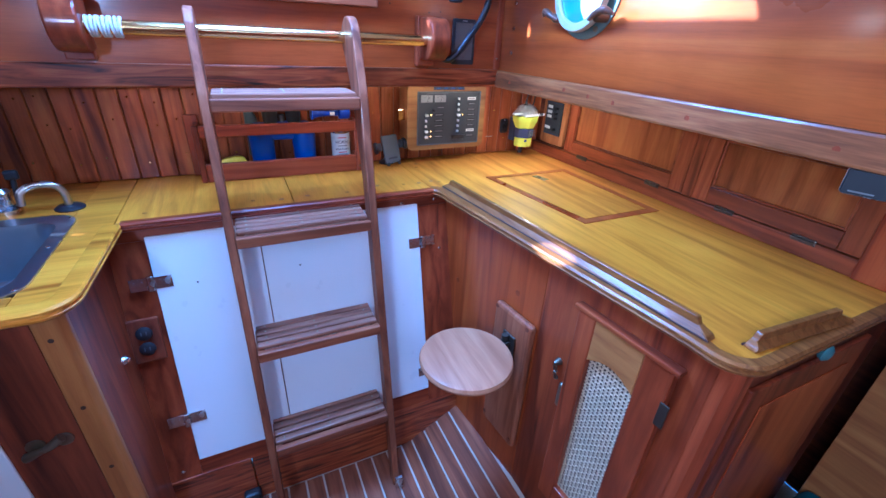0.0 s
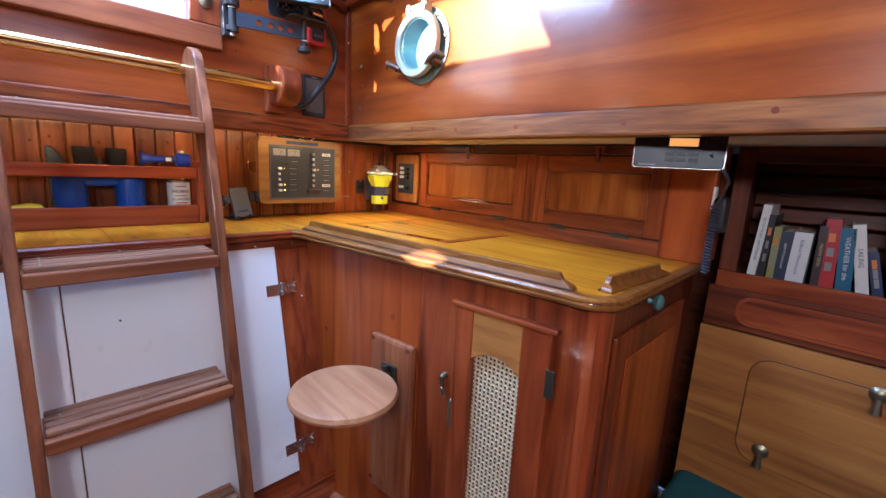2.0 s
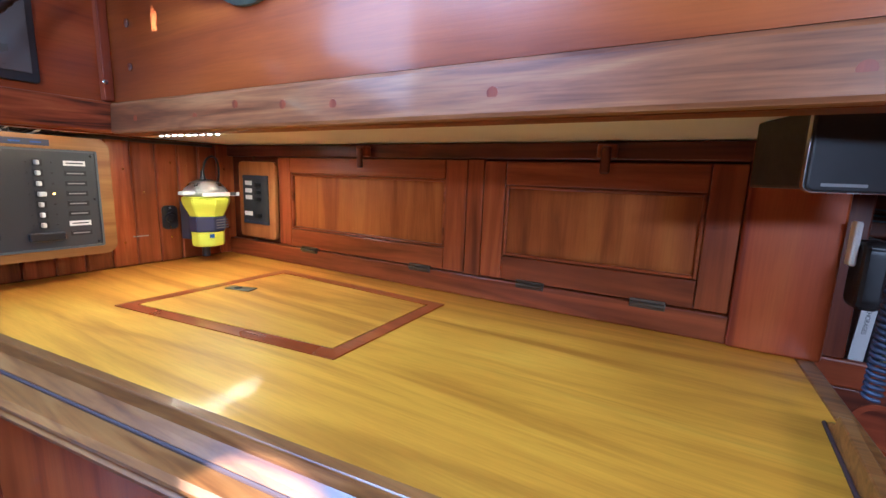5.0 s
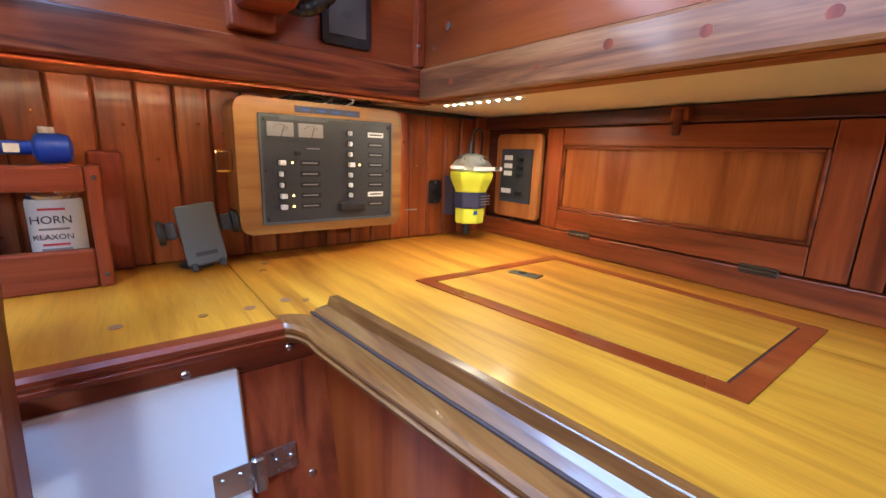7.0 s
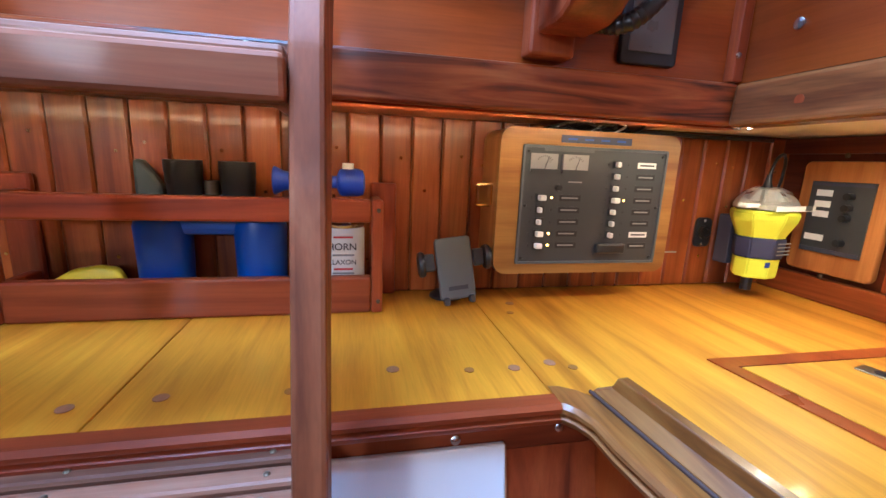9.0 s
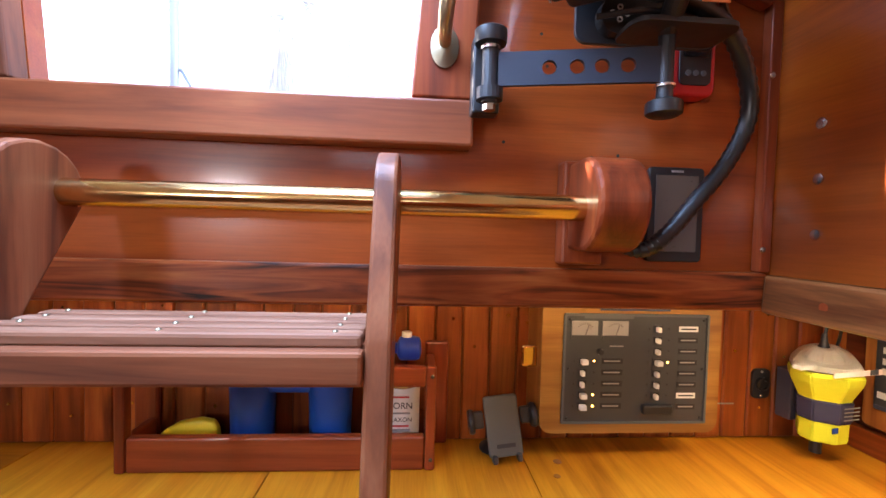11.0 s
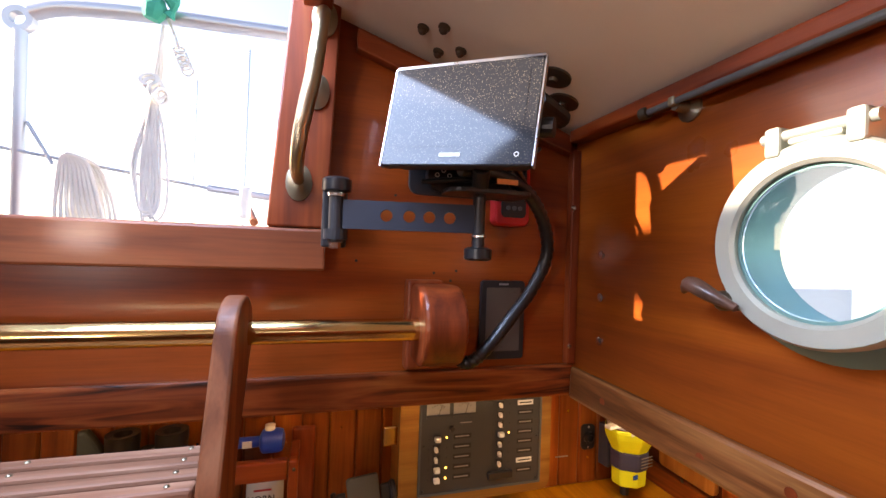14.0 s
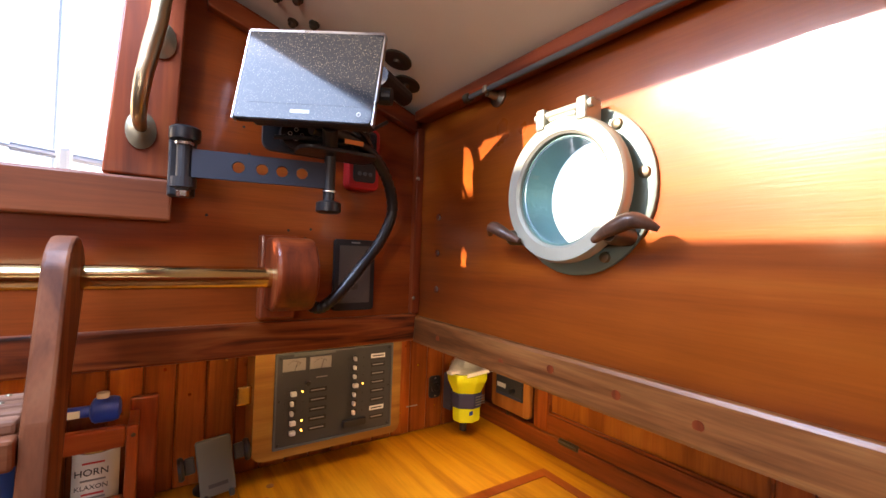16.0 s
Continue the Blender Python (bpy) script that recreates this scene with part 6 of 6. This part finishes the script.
for y, z in ((0.153, 0.445), (-0.033, 0.694)):
    pu2 = part("pull", lathe(((0.019, 0), (0.019, 0.004), (0.012, 0.009), (0.005, 0.012)), on_east(SX - 0.037, y, z), 20), old_bronze, dr, "bronze drop pull", True)
    part("drop", rod((SX - 0.050, y, z - 0.008), (SX - 0.052, y, z - 0.045), 0.006, 12, 0.010), old_bronze, pu2)
part("seat_base", box(0.90, SX - 0.031, -1.4, 0.343, FLOOR, 0.19), mahogany_y, se)
cu = thing("settee_cushion", "teal fabric seat cushion on the settee", "cushion", (1.1, -0.3, 0.1905))
part("cushion", box(0.89, SX - 0.034, -1.35, 0.335, 0.191, 0.30, 0.030, None, 4), teal_fabric, cu, "", True)
part("piping", tube([(0.893, -1.33, 0.292), (0.893, 0.31, 0.292)], 0.005, 8), teal_fabric, cu)

# ---------------------------------------------------------------- galley corner with the sink
set_down(0.036, -0.045, 0.0)
gc = thing("galley_cabinet", "dark mahogany galley cabinet with a honey corner post", "cabinet", (-0.9, 1.2, FLOOR))
part("side", box(-0.398, -0.382, 1.075, 1.40, FLOOR, 0.9105), mahogany_z, gc)
part("front", box(-1.38, -0.436, 1.052, 1.066, FLOOR, 0.9105), rosewood_z, gc)
part("corner_post", prism([(-0.435, 1.050), (-0.392, 1.048), (-0.381, 1.060), (-0.381, 1.0745), (-0.435, 1.0745)], FLOOR, 0.9105, 0.003), honey_z, gc, "honey coloured corner post")
for z in (0.84, 0.66, 0.47, 0.2):
    part("plug", lathe(((0.005, 0), (0.005, 0.0008)), on_north(-0.413, 1.0488, z), 10), shadow_wood, gc)
part("front_panel", box(-0.90, -0.56, 1.045, 1.0515, 0.06, 0.70, 0.003), white_panel, gc, "pale grey panel")
lt = thing("swing_latch", "aged bronze bow-tie swing latch on the galley cabinet", "latch", (-0.49, 1.045, 0.585))
for x in (-0.514, -0.466):
    part("plate", lathe(((0.017, 0), (0.017, 0.003), (0.013, 0.004)), on_north(x, 1.0515, 0.588), 16), old_bronze, lt, "", True)
part("lever", tube(smooth_line([(-0.532, 1.042, 0.570), (-0.51, 1.036, 0.582), (-0.488, 1.034, 0.590), (-0.463, 1.038, 0.606)], 5), lambda q: 0.006 + 0.004 * abs(math.cos(math.pi * q)), 10), old_bronze, lt, "worn lever", True)
sw = thing("push_button", "small chrome catch on the galley cabinet side", "catch", (-0.38, 1.24, 0.62))
part("body", lathe(((0.012, 0), (0.010, 0.008), (0.004, 0.016)), Matrix(((0, 0, 1, -0.3818), (1, 0, 0, 1.24), (0, 1, 0, 0.62), (0, 0, 0, 1))), 16), steel, sw, "", True)

galley_edge = [(-1.36, 1.015), (-0.52, 1.015)] + arc(-0.405, 1.060, 0.048, 270, 355, 6) + [(-0.352, 1.20), (-0.3465, 1.380)]
gt = thing("galley_counter", "golden varnished galley worktop round the sink", "worktop", (-0.7, 1.3, 0.91))
SKO, SKI = rounded(-0.985, -0.432, 1.060, 1.490, 0.06), rounded(-0.955, -0.462, 1.090, 1.440, 0.05)
part("board", prism([(-0.4445, 1.015)] + arc(-0.405, 1.060, 0.045, 275, 355, 6) + [(-0.352, 1.20), (-0.3465, 1.349), (-0.3465, 1.779), (-0.4445, 1.779)], 0.911, TOP, 0.001), counter_x, gt)
part("board", box(-1.38, -0.4455, 1.0155, 1.072, 0.911, TOP, 0.001), counter_x, gt)
part("board", box(-1.38, -0.4455, 1.478, 1.779, 0.911, TOP, 0.001), counter_x, gt)
part("board", box(-1.38, -0.9735, 1.0725, 1.4775, 0.911, TOP, 0.001), counter_x, gt)
part("nosing", nosing(galley_edge[::-1][::-1]), counter_x, gt, "rounded golden edge", True)

sk = thing("sink", "stainless steel sink let into the galley worktop", "sink", (-0.71, 1.33, 0.76))
part("rim", with_hole(SKO, SKI, TOP + 0.0006, TOP + 0.004), sink_steel, sk, "steel rim")


def basin():
    bm = bmesh.new()
    rows = []
    for inset_d, z in ((0.0, TOP + 0.0035), (0.004, TOP - 0.01), (0.010, 0.80), (0.035, 0.775), (0.15, 0.770)):
        pts = rounded(-0.9545 + inset_d, -0.4625 - inset_d, 1.0905 + inset_d, 1.4395 - inset_d, max(0.012, 0.05 - inset_d * 0.2))
        rows.append([bm.verts.new((x, y, z)) for x, y in pts])
    n = len(rows[0])
    for a, b in zip(rows, rows[1:]):
        for k in range(n):
            bm.faces.new((a[k], a[(k + 1) % n], b[(k + 1) % n], b[k]))
    bm.faces.new(rows[-1])
    return bm


part("basin", basin(), sink_steel, sk, "brushed steel basin", True)
for x, y in ((-0.447, 1.09), (-0.447, 1.28), (-0.447, 1.46), (-0.70, 1.075)):
    screw_head(Matrix.Translation((x, y, TOP + 0.0038)), 0.005, steel, sk)
tp = thing("tap", "brushed metal swan neck tap with a black base beside the sink", "tap", (-0.51, 1.60, TOP))
part("base", lathe(((0.034, TOP + 0.0004), (0.034, TOP + 0.004), (0.026, TOP + 0.010), (0.014, TOP + 0.012)), Matrix.Translation((-0.468, 1.545, 0)), 24), black_plastic, tp, "round black base", True)
part("spout", tube(smooth_line([(-0.468, 1.545, TOP + 0.01), (-0.470, 1.545, 0.982), (-0.485, 1.54, 1.004), (-0.520, 1.535, 1.008), (-0.548, 1.525, 0.995), (-0.555, 1.52, 0.962)], 8), 0.009, 14), surface("worn_nickel", (0.55, 0.50, 0.42), 0.3, 1.0), tp, "", True)
hp = thing("hand_pump", "steel and black hand pump beside the tap", "pump", (-0.62, 1.61, TOP))
part("body", lathe(((0.030, TOP + 0.0004), (0.030, TOP + 0.01), (0.018, TOP + 0.02), (0.016, 0.985), (0.020, 0.99), (0.012, 1.0)), Matrix.Translation((-0.60, 1.56, 0)), 20), steel, hp, "", True)
part("lever", join(rod((-0.572, 1.56, 0.965), (-0.564, 1.56, 1.03), 0.006, 12), box(-0.580, -0.550, 1.552, 1.568, 1.02, 1.045, 0.006)), black_plastic, hp)

set_down()

# ---------------------------------------------------------------- outside, over the cockpit
structure("water", box(-3000, 3000, -3000, 3000, -1.35, -1.30), water_mat, "calm harbour water")
ck = thing("cockpit", "white moulded cockpit abaft the companionway", "cockpit", (0.1, 2.6, 0.9))
part("sole", box(-0.9, 1.1, 1.77, 4.6, 0.85, 0.90), gel_white, ck)
part("coaming", box(-1.0, -0.75, 1.77, 4.6, 0.905, 1.40, 0.03), gel_white, ck)
part("coaming", box(0.95, 1.2, 1.77, 4.6, 0.905, 1.40, 0.03), gel_white, ck)
part("bridge_deck", box(-1.4, 1.75, 1.56, 1.765, 1.29, 1.44), gel_white, ck)
part("stern", box(-0.9, 1.1, 4.3, 4.6, 0.905, 1.42, 0.03), gel_white, ck)
# Unseen sheet added to block sun; its slot shapes the slivers on the wall.
canvas = surface("sun_blocker_cream", (0.6, 0.57, 0.5), 0.85, 0, 0, 0.1, 120, 0.3)
part("canvas", box(-0.98, -0.97, 1.55, 1.796, 1.41, 2.36), canvas, ck, "unseen cream sheet added to block the sun")
part("canvas", box(-0.98, -0.97, 1.823, 2.00, 1.41, 2.36), canvas, ck, "unseen cream sheet added to block the sun")
for z0, z1 in ((1.41, 2.10), (2.125, 2.14), (2.165, 2.185), (2.26, 2.36)):
    part("lacing", box(-0.979, -0.971, 1.7961, 1.8229, z0, z1), canvas, ck)
ar = thing("bimini_frame", "grey metal arch with a ring fitting over the cockpit", "frame", (-0.35, 2.22, 1.4))
band = smooth_line([(-0.335, 2.22, 2.105), (-0.27, 2.22, 2.130), (-0.15, 2.22, 2.145), (0.0, 2.22, 2.155), (0.16, 2.22, 2.160), (0.33, 2.22, 2.165), (0.60, 2.22, 2.165), (0.9, 2.22, 2.12)], 6)
part("arch", tube(band, 0.021, 12), mast_grey, ar, "broad grey arch tube", True)
part("ring", lathe(((0.018, -0.012), (0.034, -0.012), (0.036, 0.0), (0.034, 0.012), (0.018, 0.012)), Matrix.Translation((-0.360, 2.22, 2.082)) @ Matrix.Rotation(radians(90), 4, "X"), 24, True), mast_grey, ar, "cast end ring", True)
part("post", rod((-0.358, 2.22, 2.052), (-0.348, 2.22, 1.405), 0.016, 14), mast_grey, ar, "", True)
part("post", rod((0.9, 2.22, 2.12), (0.95, 2.22, 1.405), 0.018, 14), mast_grey, ar, "", True)
rp = thing("coiled_rope", "white coiled rope hanging over the cockpit", "rope", (-0.06, 2.2, 1.45))
rng = random.Random(4)
for k in range(8):
    x = -0.035 + rng.uniform(-0.02, 0.02)
    w = rng.uniform(0.008, 0.034)
    part("strand", tube(smooth_line([(-0.020, 2.2, 2.12), (-0.038 + 0.004 * (k % 3), 2.2 + 0.01 * (k % 3), 1.95), (x - w, 2.2, 1.75), (x - w * 0.9, 2.2, 1.585 + 0.025 * (k % 4)), (x, 2.19, 1.56 + 0.012 * (k % 3)), (x + w * 0.9, 2.2, 1.62), (x + w * 0.4, 2.2, 1.80), (-0.040, 2.2, 1.94)], 5), 0.0042, 7), rope_white, rp, "", True)
part("knot", join(*[lathe(((0.017, -0.005), (0.026, -0.005), (0.026, 0.005), (0.017, 0.005)), Matrix.Translation((-0.046 + 0.010 * k, 2.19, 1.955 - 0.014 * k)) @ Matrix.Rotation(radians(60 + 16 * k), 4, "X") @ Matrix.Rotation(radians(20 * k), 4, "Y"), 14, True) for k in range(4)]), rope_white, rp, "", True)
bc = thing("rope_coil", "small coil of white cord hung on the arch", "rope", (0.03, 2.2, 2.0))
for k in range(5):
    part("turn", lathe(((0.012, -0.003), (0.017, -0.003), (0.017, 0.003), (0.012, 0.003)), Matrix.Translation((0.022 + 0.006 * k, 2.2, 2.055 - 0.014 * k)) @ Matrix.Rotation(radians(55 + 9 * k), 4, "X"), 14, True), rope_white, bc, "", True)
part("hanger", tube(smooth_line([(-0.01, 2.2, 2.14), (0.008, 2.2, 2.10), (0.022, 2.2, 2.058)], 5), 0.004, 7), rope_white, bc, "", True)
ck2 = thing("coiled_rope", "white coil of rope over the guard wire", "rope", (-0.22, 2.2, 1.45))
for k in range(9):
    x = -0.245 + 0.008 * k
    f = 0.5 - abs(k - 4) / 8
    part("strand", tube(smooth_line([(-0.222, 2.18, 1.728), (x, 2.19, 1.70), (x - 0.010 + 0.006 * k, 2.20, 1.55 + 0.03 * f), (x + 0.002 + 0.006 * k, 2.22, 1.525), (x + 0.010 + 0.005 * k, 2.23, 1.58), (x + 0.012, 2.22, 1.70), (-0.216, 2.18, 1.728)], 5), 0.005, 7), rope_white, ck2, "", True)
gl = thing("guard_wire", "grey guard wire and pole beyond the cockpit", "guard rail", (0, 2.25, 1.6))
part("wire", rod((-0.50, 2.2, 1.750), (0.10, 2.24, 1.668), 0.005, 8), mast_grey, gl)
part("pole", rod((0.10, 2.24, 1.668), (0.45, 2.28, 1.64), 0.011, 10), mast_grey, gl)
part("fitting", box(0.190, 0.222, 2.22, 2.25, 1.58, 1.68, 0.010), rope_white, gl)
part("stay", rod((-0.335, 2.22, 1.81), (-0.27, 2.21, 1.70), 0.005, 8), mast_grey, gl)
part("tiller", rod((0.15, 2.6, 1.66), (0.21, 2.4, 1.58), 0.014, 10), teak_y, gl)
fg = thing("green_cloth", "knotted green cloth on the arch", "cloth", (-0.05, 2.2, 2.1))
part("cloth", tube(smooth_line([(-0.06, 2.17, 2.255), (-0.045, 2.165, 2.21), (-0.03, 2.17, 2.17), (-0.04, 2.175, 2.12)], 5), lambda t: 0.008 + 0.022 * abs(math.sin(math.pi * t * 1.7 + 0.3)), 9), green_cloth, fg)
part("tail", tube(smooth_line([(-0.05, 2.17, 2.235), (0.0, 2.165, 2.20), (0.012, 2.17, 2.16), (0.0, 2.175, 2.135)], 5), lambda t: 0.006 + 0.016 * abs(math.sin(math.pi * t * 1.3)), 7), green_cloth, fg)
for k, (x, y, h, w) in enumerate(((-3.2, 22, 11, 2.2), (1.2, 26, 12, 2.6), (-1.2, 34, 14, 2.4), (5.6, 40, 13, 2.8), (-12, 45, 15, 3.0), (-7.5, 30, 12, 2.6))):
    yb = thing("moored_yacht", "distant moored white sailing yacht", "yacht", (x, y, -1.3), "moored yachts")
    part("hull", prism([(-w, 0), (-w * 0.8, 0.9), (w, 1.1), (w * 1.25, 1.1), (w * 0.7, 0)], 0, 1.6, 0.1, Matrix(((1, 0, 0, x), (0, 0, 1, y), (0, 1, 0, -1.3), (0, 0, 0, 1)))), gel_white, yb)
    part("mast", rod((x, y + 0.8, -0.3), (x, y + 0.8, h), 0.07, 8), mast_grey, yb)
    part("boom", rod((x, y + 0.8, 0.9), (x - w * 0.7, y + 0.8, 0.85), 0.06, 8), mast_grey, yb)
    part("cabin", box(x - w * 0.5, x + w * 0.3, y + 0.3, y + 1.3, -0.28, 0.25, 0.08), gel_white, yb)
eq = thing("moored_motorboat", "distant white motor boat seen through the porthole", "boat", (14, 16, -1.3))
part("hull", box(11, 18, 14.5, 17.5, -1.3, 0.3, 0.3), gel_white, eq)
part("cabin", box(12, 16, 15, 17, 0.31, 1.6, 0.2), gel_white, eq)
part("window_band", box(12.2, 15.8, 14.96, 14.99, 0.7, 1.2), ink, eq)

# ---------------------------------------------------------------- planks, last
PW = 0.0545
bm0 = box(-PW / 2 + 0.0006, PW / 2 - 0.0006, -0.011, 0, 0, DECK - 0.938, 0.0035, None, 1)
plank_mesh = bpy.data.meshes.new("plank")
bm0.to_mesh(plank_mesh)
bm0.free()
plank_mesh.materials.append(tongue_z)
tg = bpy.data.objects["wall_tongue_groove"]
n = 0
x = -1.36
while x < 1.27:
    ob = new("plank", plank_mesh)
    ob.parent = tg
    ob.location = (x, 1.7365 + 0.0005 * math.sin(n * 2.3), 0.9365)
    x += PW
    n += 1
pin_mesh = bpy.data.meshes.new("nail")
b1 = lathe(((0.0032, 0), (0.0026, 0.0012)), on_north(0, 0, 0), 8)
b1.to_mesh(pin_mesh)
b1.free()
pin_mesh.materials.append(brass)
for k in range(n):
    for j, z in enumerate((1.185, 1.115, 1.0)):
        if (k * 7 + j * 3) % 5 < 3:
            ob = new("nail", pin_mesh)
            ob.parent = tg
            ob.location = (-1.36 + PW * k + 0.008 * math.sin(k * 3.1 + j), 1.7255, z + 0.012 * math.sin(k * 1.7 + j))


def sole_plank(w, ln):
    bm = box(-w / 2, w / 2, -ln / 2, ln / 2, 0, 0.006, 0.001, None, 1)
    me = bpy.data.meshes.new("sole_plank")
    bm.to_mesh(me)
    bm.free()
    me.materials.append(teak_y)
    return me


SW = 0.062
fl_ob = bpy.data.objects["floor"]
pm1 = sole_plank(SW - 0.007, 2.88)
x = -1.36
while x < 0.42:
    ob = new("plank", pm1)
    ob.parent = fl_ob
    ob.location = (x, -0.25, FLOOR - 0.0058)
    x += SW
pm3 = sole_plank(SW - 0.007, 2.2)
while x < 0.90:
    ob = new("plank", pm3)
    ob.parent = fl_ob
    ob.location = (x, -0.60, FLOOR - 0.0058)
    x += SW
rm = bpy.data.objects["floor_ramp"]
pm2 = sole_plank(SW - 0.007, 0.618)
rise = math.atan2(0.050 - FLOOR + 0.02, 0.28)
for k in range(5):
    d = 0.030 + SW * k
    ob = new("plank", pm2)
    ob.parent = rm
    ob.matrix_local = Matrix.Translation((0.40 + d * math.cos(rise), 0.90, FLOOR - 0.02 + d * math.sin(rise) + 0.0004)) @ Matrix.Rotation(-rise, 4, "Y")
